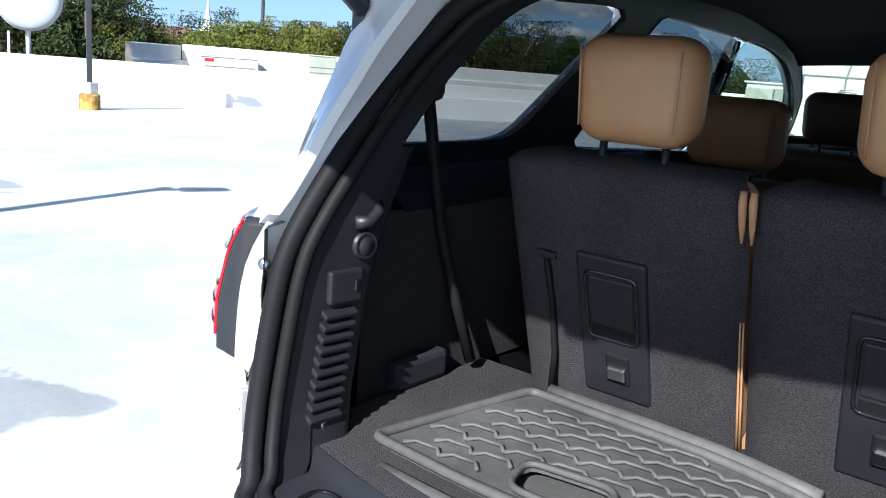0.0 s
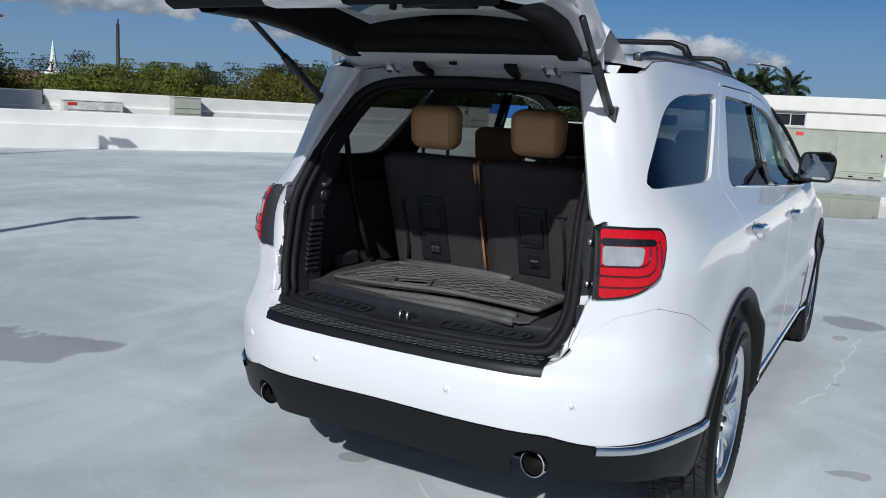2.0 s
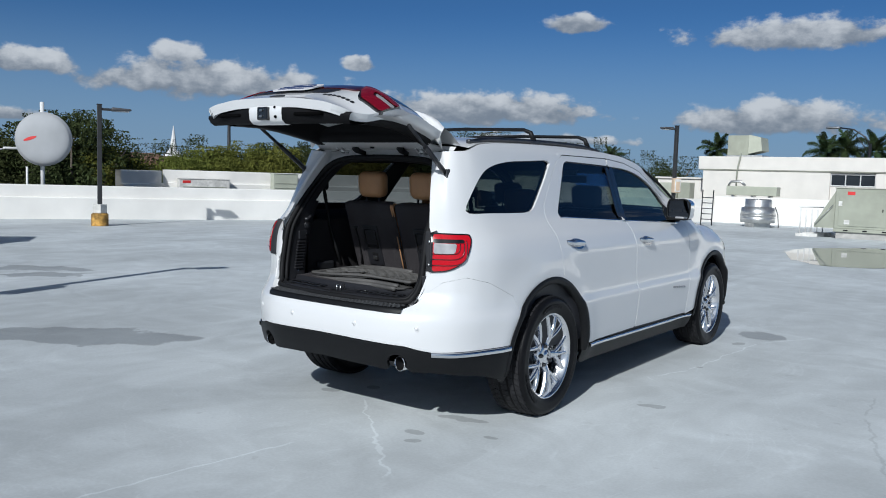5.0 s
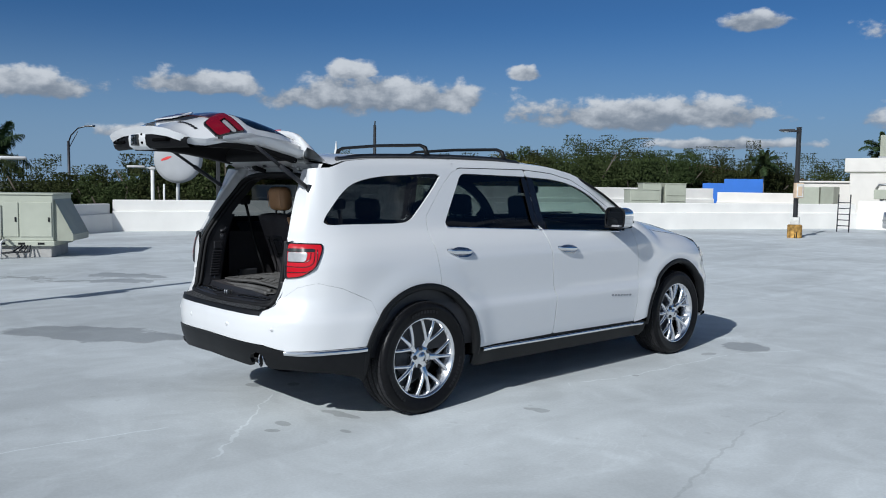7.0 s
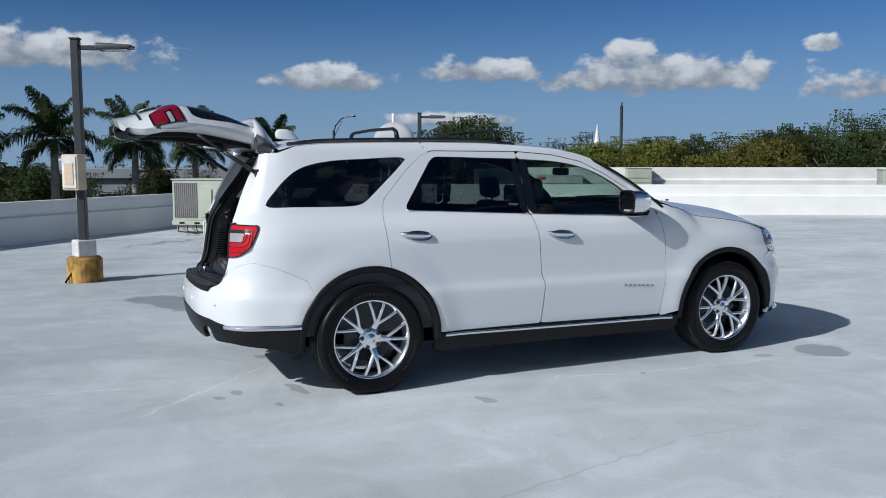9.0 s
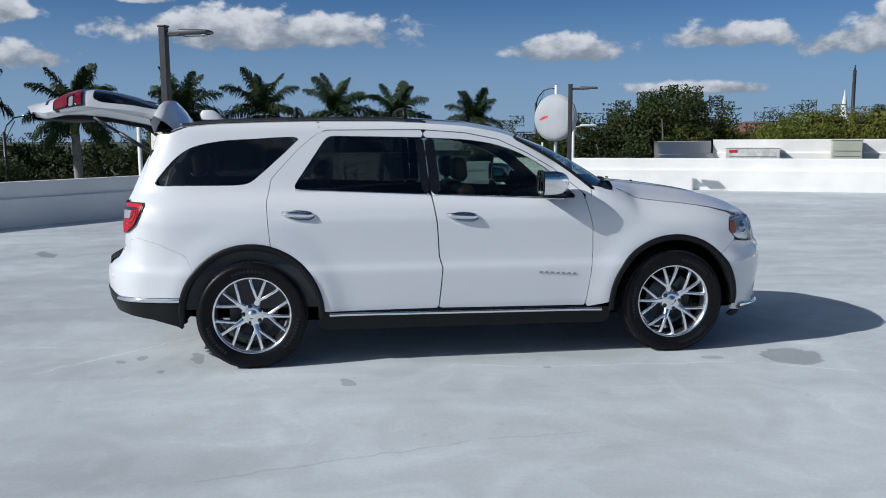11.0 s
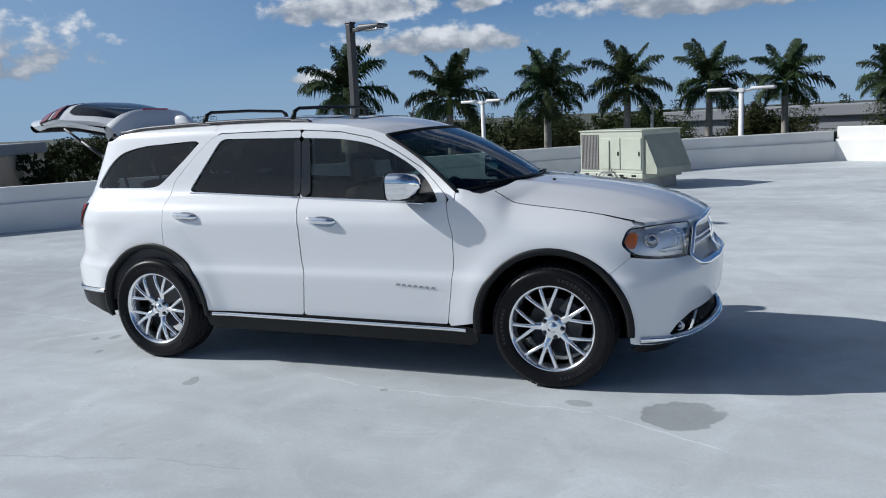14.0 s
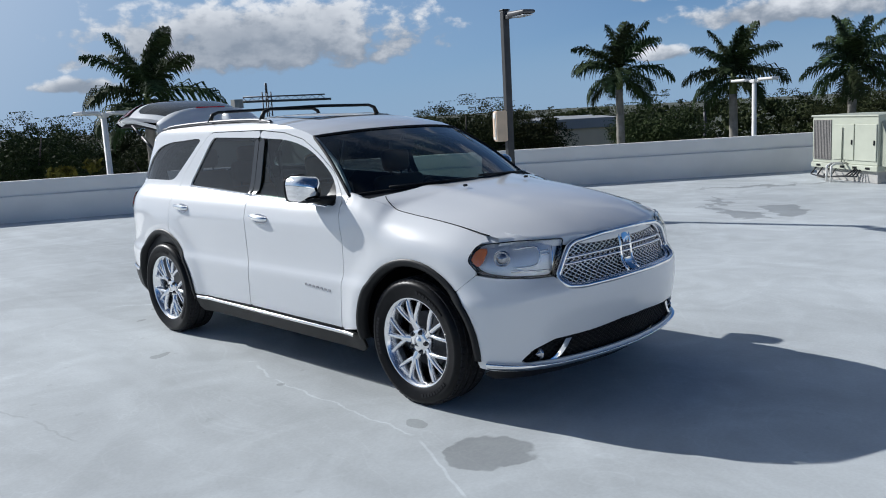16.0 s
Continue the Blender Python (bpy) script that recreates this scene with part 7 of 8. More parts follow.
# ---- lamps on the deck
def deck_lamp(x, y, height, heading, box_on_pole, base_high, base_wide):
    """A dark square post on a yellow concrete base, with one flat head on a short arm."""
    lamp = thing("deck_lamp", (x, y, 0), "dark lamp post on a yellow base with a tan box" if box_on_pole else "dark square lamp post on a worn yellow concrete base", "lamp post", "lamp posts on the deck")
    part("base", *lathe_data([(0, -0.01), (base_wide, -0.01), (base_wide, base_high - 0.03), (base_wide - 0.03, base_high), (0, base_high)], 24), YELLOW, lamp, "worn yellow painted concrete base", smooth=False)
    box("base_cover", (0, 0, base_high + 0.11), (0.24, 0.24, 0.22), BASE_WHITE, lamp, 0.015, turned(20), "weathered white cover")
    box("pole", (0, 0, (base_high + height) / 2), (0.105, 0.105, height - base_high), POLE, lamp, 0.012, turned(heading))
    box("pole_cap", (0, 0, height + 0.012), (0.125, 0.125, 0.025), POLE, lamp, 0.008, turned(heading))
    arm = box("arm", (0, 0, 0), (0.26, 0.055, 0.06), POLE, lamp, 0.01)
    arm.matrix_local = turned(heading) @ Matrix.Translation((0.17, 0, height - 0.10))
    bm = bmesh.new()
    add_box(bm, (0, 0, 0), (0.46, 0.24, 0.085), None, 0.035, 3)
    for v in bm.verts:
        k = (v.co.x + 0.23) / 0.46
        v.co.z *= 1.15 - 0.55 * k
        v.co.y *= 1.05 - 0.2 * k
    head = bm_part("head", bm, LAMP_GREY, lamp, "dark grey flat lamp head", True)
    head.matrix_local = turned(heading) @ Matrix.Translation((0.50, 0, height - 0.09))
    box("lens", (0.03, 0, -0.044), (0.30, 0.17, 0.012), LAMP_LENS, head, 0.004)
    if box_on_pole:
        junction = box("junction_box", (0, 0, 0), (0.17, 0.25, 0.46), TAN_BOX, lamp, 0.02, None, "tan plastic box strapped to the post")
        junction.matrix_local = turned(-38) @ Matrix.Translation((0.13, 0, 1.43))
        box("box_frame", (0.09, 0, 0), (0.015, 0.20, 0.40), BASE_WHITE, junction, 0.005)
        box("box_window", (0.10, 0, -0.02), (0.012, 0.13, 0.28), TAN_BOX, junction, 0.004)
        for k in range(2):
            tube("cable", [(0.05 + 0.05 * k, -0.13, base_high), (0.07 + 0.05 * k, -0.12, base_high * 0.6), (0.12 + 0.05 * k, -0.24, 0.01)], 0.012, BLACK_PLASTIC, lamp, 6)
    return lamp


deck_lamp(-15.46, 5.42, 2.95, 63.0, False, 0.31, 0.20)
deck_lamp(-5.65, -3.28, 3.12, 69.6, True, 0.33, 0.22)
deck_lamp(-6.28, 19.64, 3.30, 252.5, True, 0.40, 0.21)


# ---- rooftop machines
def ac_unit(place, heading, length, depth, low, high, hood_side, label, coil_part, tone):
    """A packaged air conditioner; its long panelled face lies on local -y, from x = 0 to length."""
    unit = thing("air_conditioner", place, label, "air conditioner", "rooftop air conditioners")
    unit.rotation_euler = (0, 0, radians(heading))
    bm = bmesh.new()
    add_box(bm, (length / 2, depth / 2, low / 2), (length - 0.12, depth - 0.12, low), None, 0.01)
    bm_part("curb", bm, CONCRETE, unit, "grey roof curb")
    box("base_rail", (length / 2, depth / 2, low + 0.05), (length + 0.04, depth + 0.04, 0.10), tone, unit, 0.012)
    for k in range(5):
        box("lift_slot", (length * (0.12 + 0.19 * k), -0.023, low + 0.05), (0.12, 0.006, 0.04), BLACK_PLASTIC, unit, 0.0)
    box("body", (length / 2, depth / 2, (low + high) / 2 + 0.05), (length, depth, high - low - 0.10), tone, unit, 0.015)
    box("lid", (length / 2, depth / 2, high + 0.012), (length + 0.05, depth + 0.05, 0.03), tone, unit, 0.01)
    n = 3
    coil_w = length * coil_part
    if coil_w > 0:
        bm = bmesh.new()
        add_box(bm, (coil_w / 2 + 0.04, -0.006, (low + high) / 2 + 0.05), (coil_w - 0.03, 0.02, high - low - 0.22), None, 0.004)
        coil = bm_part("coil_grille", bm, COIL, unit, "dusty brown-grey condenser coil")
        for k in range(11):
            box("wire", (0.07 + (coil_w - 0.09) * k / 10, -0.020, (low + high) / 2 + 0.05), (0.005, 0.005, high - low - 0.24), DARK_METAL, coil, 0.0)
    rest = length - coil_w - 0.10
    for k in range(2):
        w = rest / 2 - 0.03
        panel_ob = box("access_panel", (coil_w + 0.09 + rest * (k + 0.5) / 2, -0.008, (low + high) / 2 + 0.02), (w, 0.022, high - low - 0.32), tone, unit, 0.006)
        box("handle", (coil_w + 0.09 + rest * (k + 0.5) / 2 + w * 0.42, -0.025, (low + high) / 2 + 0.02), (0.03, 0.02, 0.09), BLACK_PLASTIC, panel_ob, 0.006)
    # rain hood: a wedge on one end
    x0 = length if hood_side > 0 else 0.0
    reach = (0.34 if hood_side > 0 else 0.55) * hood_side
    verts = []
    for y in (0.06, depth - 0.06):
        verts += [(x0, y, high - 0.08), (x0 + reach, y, low + 0.22), (x0 + reach, y, low + 0.10), (x0, y, low + 0.10)]
    part("rain_hood", verts, [(0, 1, 2, 3), (7, 6, 5, 4), (0, 4, 5, 1), (1, 5, 6, 2), (3, 2, 6, 7), (0, 3, 7, 4)], SAGE_DARK if tone is SAGE else tone, unit, "sloping sheet-metal rain hood", smooth=False)
    return unit


ac = ac_unit((-12.75, -1.48, 0), 55.5, 1.86, 1.15, 0.22, 1.20, 1, "pale sage-green rooftop air conditioner with a dusty coil", 0.30, SAGE)
for k in range(4):
    tube("conduit", [(0.15 + 0.2 * k, -0.02, 0.22), (0.2 + 0.24 * k, -0.16 - 0.03 * k, 0.10), (0.62 + 0.16 * k, -0.2 - 0.05 * k, 0.06 + 0.02 * k), (1.15 + 0.1 * k, -0.10, 0.12), (1.3 + 0.05 * k, -0.03, 0.24)], 0.014, GREY_PLASTIC, ac, 6, label="grey flexible conduit")
for k in range(2):
    tube("pipe_stand", [(0.88 + 0.13 * k, -0.30, 0.005), (0.88 + 0.13 * k, -0.30, 0.30), (0.90 + 0.13 * k, -0.24, 0.34), (0.92 + 0.13 * k, -0.02, 0.34)], 0.022, BASE_WHITE, ac, 8, label="white pipe")
tube("riser", [(0.93, -0.035, 0.30), (0.93, -0.035, 1.0)], 0.012, SAGE_DARK, ac, 6)

ac = ac_unit((-1.75, 20.9, 0), 8.0, 2.7, 1.9, 0.20, 1.50, -1, "olive-green rooftop air conditioner with a rain hood", 0.0, SAGE_DARK)
box("label_plate", (0.42, -0.022, 1.36), (0.20, 0.008, 0.10), RED_PAINT, ac, 0.002, None, "small red label")
box("notice", (0.14, -0.022, 1.05), (0.10, 0.008, 0.14), BASE_WHITE, ac, 0.002, None, "small white notice")
box("notice", (0.34, -0.022, 0.50), (0.15, 0.008, 0.13), BASE_WHITE, ac, 0.002, None, "small white notice")
tube("hood_stay", [(-0.52, -0.02, 0.40), (-0.05, -0.02, 1.0)], 0.010, STEEL, ac, 6)
for k in range(3):
    box("sleeper", (-0.75 + 0.16 * k, 0.15 + 0.5 * k, 0.05), (0.62, 0.10, 0.10), BASE_WHITE, ac, 0.01, None, "pale timber sleeper")

rail = thing("pipe_rail", (-3.0, 22.2, 0), "low white pipe guard rail beside the air conditioner", "railing")
for k in range(5):
    tube("post", [(0.13 * k, 0.2 * k, 0), (0.13 * k, 0.2 * k, 0.86)], 0.02, LAMP_WHITE, rail, 8)
tube("top_rail", [(-0.05, 0, 0.87), (0.52, 0.8, 0.87)], 0.022, LAMP_WHITE, rail, 8)

fan = thing("exhaust_fan", (-5.2, 25.4, 0), "galvanised upblast roof fan with a banded cylinder body", "roof fan")
part("curb", *lathe_data([(0, 0), (0.46, 0), (0.46, 0.16), (0, 0.16)], 4), GALV, fan, smooth=False)
part("body", *lathe_data([(0.40, 0.14), (0.60, 0.17), (0.62, 0.34), (0.60, 0.36), (0.60, 0.38), (0.62, 0.40), (0.58, 0.70), (0.48, 0.73), (0.47, 0.76), (0.46, 1.0), (0.44, 1.02), (0.42, 0.9), (0, 0.88)], 40), GALV, fan)
part("band", *lathe_data([(0.615, 0.41), (0.635, 0.42), (0.635, 0.45), (0.615, 0.46)], 40), GALV, fan)
tube("conduit", [(0.62, -0.1, 0.75), (0.74, -0.15, 0.5), (0.80, -0.2, 0.01)], 0.016, GREY_PLASTIC, fan, 6)

ladder = thing("wall_ladder", (-6.75, 24.35, 0), "dark red-brown steel ladder leaning at the low wall", "ladder")
for s in (-0.2, 0.2):
    tube("rail", [(s, 0, 0.0), (s, 0.05, 1.30)], 0.022, DARK_METAL, ladder, 8)
for k in range(5):
    tube("rung", [(-0.2, 0.01, 0.22 + 0.2 * k), (0.2, 0.01, 0.22 + 0.2 * k)], 0.016, DARK_METAL, ladder, 8)

# ---- the second roof behind the sunny parapet
wall_run("wall_far", [(-25.3, 14.2), (-16.2, 32.4)], 1.42, 0.3, WALL_PAINT, 1, "white parapet of a second roof in full sun")
wall_run("wall_far_side", [(-25.3, 14.2), (-23.6, 11.3)], 1.37, 0.3, WALL_PAINT, -1, "white parapet of a second roof in shade")
bm = bmesh.new()
face = bm.faces.new([bm.verts.new((x, y, -0.02)) for x, y in ((-19.5, 4.2), (-7.8, 27.7), (-16.2, 32.4), (-25.3, 14.2))])
bmesh.ops.solidify(bm, geom=[face], thickness=0.25)
tagged(bm_part("roof_lower", bm, GREY_ROOF), "grey flat roofing between the two parapets", "roof", kind="structure")


def roof_box(x, y, heading, length, depth, high, label, mat=SAGE):
    """A small grey machine box with a seamed lid and a louvred face."""
    ob = thing("condenser_box", (x, y, -0.02), label, "air conditioner", "condenser boxes on the second roof")
    ob.rotation_euler = (0, 0, radians(heading))
    box("body", (0, 0, high / 2), (length, depth, high), mat, ob, 0.02)
    box("lid", (0, 0, high + 0.015), (length + 0.05, depth + 0.05, 0.03), mat, ob, 0.01)
    for k in range(4):
        box("louvre", (0, -depth / 2 - 0.008, high * (0.30 + 0.14 * k)), (length * 0.86, 0.02, 0.03), SAGE_DARK, ob, 0.004)
    return ob


b = roof_box(-24.35, 15.4, 63.4, 2.0, 0.6, 1.09, "long low grey-green machine box by the far parapet", BASE_WHITE)
box("label_plate", (-0.72, -0.315, 0.99), (0.30, 0.006, 0.10), RED_PAINT, b, 0.0, None, "small red label")
roof_box(-22.85, 18.4, 63.4, 1.05, 0.5, 1.40, "square grey-green machine box by the far parapet")
roof_box(-13.15, 21.7, 52, 1.15, 0.8, 1.38, "low grey condenser box behind the parapet")
roof_box(-13.85, 23.25, 52, 0.75, 0.7, 1.62, "grey condenser box behind the parapet")
roof_box(-13.3, 24.05, 52, 0.85, 0.7, 1.62, "grey condenser box behind the parapet")

# blue hoarding and pale wall at the end of that roof
hoarding = thing("hoarding", (-24.6, 47.4, -6), "bright blue painted hoarding boards beyond the roof", "hoarding")
box("low_board", (0.0, 0.0, 3.88), (1.7, 0.10, 7.76), BLUE_TARP, hoarding, 0.01, turned(29))
box("high_board", (1.65, 0.75, 4.03), (2.5, 0.10, 8.06), BLUE_TARP, hoarding, 0.01, turned(29))
box("prop", (1.9, 1.3, 3.6), (0.12, 0.12, 7.2), BARK, hoarding, 0.01)
wall_run("wall_step", [(-16.0, 32.3), (-10.6, 33.2)], 1.25, 0.3, CREAM, 1, "cream stucco low wall beside the blue boards")

# ---- dish
dish = thing("dish_antenna", (-19.15, 6.0, -0.06), "large weathered grey dish antenna on a white mast", "dish antenna")
prof = [(0.0, 0.24)] + [(0.71 * math.sin(a), 0.04 + 0.20 * math.cos(a)) for a in np.linspace(0.12, math.pi / 2, 14)] + [(0.74, 0.03), (0.74, -0.05), (0.71, -0.06), (0.4, -0.03), (0.0, -0.01)]
drum = part("drum", *lathe_data(prof, 56), DISH_GREY, dish, "domed grey dish cover")
drum.matrix_local = Matrix.Translation((0, 0, 2.22)) @ Vector((0.72, -0.69, 0.03)).to_track_quat("Z", "Y").to_matrix().to_4x4()
rows = []
for t in np.linspace(0, 1, 7):
    cx, cy, half = -0.46 + 0.34 * t, -0.06 + 0.11 * t, 0.045 * math.sin(math.pi * (0.12 + 0.76 * t))
    rows.append([(cx, y, 0.045 + 0.20 * math.sqrt(1 - (cx * cx + y * y) / 0.504)) for y in (cy - half, cy, cy + half)])
part("mark", *grid_data(rows, flip=True), RED_PAINT, drum, "faded red stroke", smooth=False)
tube("mast", [(-0.22, 0.08, 0.0), (-0.22, 0.08, 3.25)], 0.055, LAMP_WHITE, dish, 12, label="white steel mast")
tube("bracket", [(-0.22, 0.08, 2.22), (-0.02, 0.02, 2.22)], 0.07, DISH_GREY, dish, 12)
tube("stay", [(-0.24, -0.35, 0.0), (-0.24, -0.35, 1.45)], 0.03, LAMP_WHITE, dish, 8)

# ---- cream building behind the low wall
house = thing("office_building", (0, 31.2, 0), "long cream stucco flat-roofed building with a window band", "building")


def block(name, x0, x1, y0, y1, z0, z1, mat, parent, label="", bevel=0.02):
    return box(name, ((x0 + x1) / 2, (y0 + y1) / 2, (z0 + z1) / 2), (x1 - x0, y1 - y0, z1 - z0), mat, parent, bevel, None, label)


block("wall", -9.3, -3.97, 0, 9, -6, 2.42, CREAM, house)
block("wall", -3.97, -2.27, 0.12, 9, -6, 1.60, CREAM, house)
block("wall", -3.97, -2.27, 0.12, 9, 2.10, 2.42, CREAM, house)
block("wall", -2.27, 26, 0, 9, -6, 2.42, CREAM, house)
block("fascia", -9.45, 26.2, -0.05, 9.1, 2.165, 2.20, SAGE_DARK, house, "thin dark cornice line")
block("parapet", -9.5, 26.2, -0.07, 9.2, 2.204, 2.78, CREAM, house, "cream roof parapet")
block("annex", -12.0, -9.3, 1.5, 9, -6, 1.75, CREAM, house, "lower cream annex")
block("annex_cap", -12.1, -9.304, 1.4, 9.1, 1.75, 1.83, CREAM, house)
pane_group = block("window", -3.97, -2.27, 0.16, 0.2, 1.60, 2.10, DARK_PANE, house, "dark three-pane window")
for x in (-3.95, -3.40, -2.84, -2.29):
    block("mullion", x - 0.02, x + 0.02, 0.08, 0.16, 1.60, 2.10, FRAME_WHITE, pane_group)
for z in (1.615, 2.085):
    block("window_rail", -3.97, -2.27, 0.09, 0.15, z - 0.025, z + 0.025, FRAME_WHITE, pane_group)
tube("downpipe", [(-7.75, -0.14, 1.3), (-7.75, -0.14, 2.1), (-7.72, -0.16, 2.3), (-7.60, -0.16, 2.95)], 0.035, SAGE_DARK, house, 8)

vent = thing("rooftop_duct_unit", (-8.20, 33.2, 2.78), "olive duct unit with an intake hood on the roof", "roof unit")
block("body", -0.9, 0.35, 0, 1.2, 0.12, 1.05, SAGE_DARK, vent)
block("plinth", -0.95, 1.2, 0, 1.2, 0, 0.14, GALV, vent)
part("intake_hood", [(0.35, 0, 1.08), (1.05, 0, 0.95), (1.15, 0, 0.35), (0.35, 0, 0.2), (0.35, 1.2, 1.08), (1.05, 1.2, 0.95), (1.15, 1.2, 0.35), (0.35, 1.2, 0.2)], [(0, 1, 2, 3)[::-1], (4, 5, 6, 7), (0, 4, 5, 1)[::-1], (1, 5, 6, 2)[::-1], (2, 6, 7, 3)[::-1]], SAGE, vent, "paler intake hood", smooth=False)
vent.scale.x = 0.76
duct = thing("roof_duct", (-7.2, 29.4, 0), "low grey rectangular duct run behind the wall", "duct")
block("duct_body", -0.45, 1.6, 0, 0.6, 1.10, 1.48, SAGE, duct)
for x in (-0.2, 0.6, 1.3):
    block("leg", x - 0.06, x + 0.06, 0.1, 0.5, -0.3, 1.10, GALV, duct)
tube("pipe", [(-0.4, 0.1, 1.48), (-0.3, 0.1, 1.66), (0.1, 0.1, 1.68), (0.3, 0.1, 1.5)], 0.05, GALV, duct, 8)
cond = thing("condenser_box", (-10.3, 29.9, 0), "pair of small grey condensers behind the wall", "air conditioner")
block("body", -0.75, 0.3, 0, 0.6, -0.3, 1.55, SAGE, cond)
block("body", 0.36, 0.9, 0, 0.6, -0.3, 1.57, SAGE_DARK, cond)
bm = bmesh.new()
face = bm.faces.new([bm.verts.new((x, y, -0.3)) for x, y in ((-7.9, 27.8), (26, 30.5), (26, 31.2), (-12, 32.7), (-16.2, 32.4))])
tagged(bm_part("roof_step", bm, GREY_ROOF), "grey roofing strip behind the low wall", "roof", kind="structure")

# ---- puddle on the deck
pts = rounded([(-1.5, 13.9), (-1.3, 15.6), (-0.2, 17.2), (1.2, 17.6), (2.4, 15.0), (1.7, 12.2), (0.4, 10.7), (-0.5, 11.2)], 0.7, 7)
pts = [(x + 0.08 * math.sin(9 * i), y + 0.08 * math.cos(7 * i)) for i, (x, y) in enumerate(pts)]
bm = bmesh.new()
bm.faces.new([bm.verts.new((x, y, 0.004)) for x, y in pts])
bmesh.ops.recalc_face_normals(bm, faces=bm.faces[:])
tagged(bm_part("puddle", bm, PUDDLE), "shallow puddle of standing rain water on the deck", "puddle", kind="structure")


# ---- street and parking lot lamps
def twin_lamp(x, y, top, heading, ground_z=-6.0):
    lamp = thing("parking_lamp", (x, y, ground_z), "white parking lot lamp with two flat heads", "lamp post", "white twin lamps beyond the parapet")
    h = top - ground_z
    lamp.rotation_euler = (0, 0, radians(heading))
    part("pole", *tube_data([(0, 0, 0), (0, 0, h)], [0.10, 0.075], 10), LAMP_WHITE, lamp)
    box("cap", (0, 0, h + 0.01), (0.2, 0.2, 0.12), LAMP_WHITE, lamp, 0.02)
    for s in (-1, 1):
        tube("arm", [(0, 0, h - 0.02), (0.34 * s, 0, h + 0.03)], 0.035, LAMP_WHITE, lamp, 8)
        bm = bmesh.new()
        add_box(bm, (0.66 * s, 0, h + 0.06), (0.72, 0.32, 0.10), None, 0.045, 3)
        bm_part("head", bm, LAMP_WHITE, lamp, "white flat lamp head", True)
    return lamp


for x, y, top, heading in ((-22.0, 1.45, 2.05, 78), (-24.0, -7.8, 2.15, 66), (-5.3, -17.0, 2.1, 30), (-29.5, 9.6, 2.0, 70), (-37.0, -3.5, 1.7, 40)):
    twin_lamp(x, y, top, heading)


def street_lamp(x, y, top, heading, reach=1.7):
    lamp = thing("street_lamp", (x, y, -6.0), "tall grey street lamp with a curved arm", "street lamp", "street lamps")
    h = top + 6.0
    lamp.rotation_euler = (0, 0, radians(heading))
    part("pole", *tube_data([(0, 0, 0), (0, 0, h - 0.9)], [0.12, 0.08], 10), DARK_METAL, lamp)
    tube("arm", [(0, 0, h - 1.0), (0.25, 0, h - 0.55), (0.9, 0, h - 0.12), (reach, 0, h)], 0.04, DARK_METAL, lamp, 8)
    tube("brace", [(0, 0, h - 1.4), (0.9, 0, h - 0.3)], 0.025, DARK_METAL, lamp, 6)
    bm = bmesh.new()
    add_box(bm, (reach + 0.3, 0, h), (0.75, 0.28, 0.12), None, 0.05, 3)
    bm_part("head", bm, GALV, lamp, "", True)
    return lamp


street_lamp(-50.0, 12.9, 4.8, 20)
street_lamp(-36.0, 52.0, 5.4, 40)
street_lamp(-4.6, 44.0, 4.9, 170)
street_lamp(-42.0, -19.0, 2.9, 160)
pole = thing("utility_pole", (-42.3, 31.4, -6), "tall dark utility pole behind the trees", "pole")
part("shaft", *tube_data([(0, 0, 0), (0, 0, 11.6)], [0.16, 0.10], 10), POLE, pole)
tube("finial", [(0, 0, 11.6), (0.02, 0, 11.9)], 0.05, POLE, pole, 6)
spire = thing("church_spire", (-95, 65, -6), "distant slender white church spire", "spire")
part("tower", *tube_data([(0, 0, 0), (0, 0, 9.2), (0, 0, 10.0)], [1.4, 1.4, 0.75], 8), LAMP_WHITE, spire, smooth=False)
part("needle", *tube_data([(0, 0, 10.0), (0, 0, 13.4)], [0.55, 0.05], 8), LAMP_WHITE, spire, smooth=False)
crane = thing("tower_crane", (-73, -112, -6), "distant tower crane with a long jib", "crane")
for dx, dy in ((-0.5, -0.5), (0.5, -0.5), (0.5, 0.5), (-0.5, 0.5)):
    tube("mast_leg", [(dx, dy, 0), (dx, dy, 12.6)], 0.11, DARK_METAL, crane, 5)
zig = [(0.5 * (-1) ** k, 0.5, 0.8 * k) for k in range(16)]
tube("mast_lacing", zig, 0.06, DARK_METAL, crane, 4)
jib = Matrix.Rotation(radians(-28), 4, "Z")
tube("jib", [tuple(jib @ Vector((-10.5, 0, 11.0))), tuple(jib @ Vector((5.0, 0, 11.2)))], 0.2, DARK_METAL, crane, 5)
tube("jib_lacing", [tuple(jib @ Vector((-9.5 + 0.7 * k, 0, 11.1 + 0.7 * (k % 2)))) for k in range(20)], 0.07, DARK_METAL, crane, 4)
tube("top_chord", [tuple(jib @ Vector((-9.5, 0, 11.8))), tuple(jib @ Vector((3.8, 0, 11.9)))], 0.11, DARK_METAL, crane, 4)
block("counterweight", 3.6, 5.2, -2.6, -1.4, 10.2, 11.6, CONCRETE, crane)
tube("apex", [(0, 0, 12.4), (0, 0, 14.0)], 0.2, DARK_METAL, crane, 5)


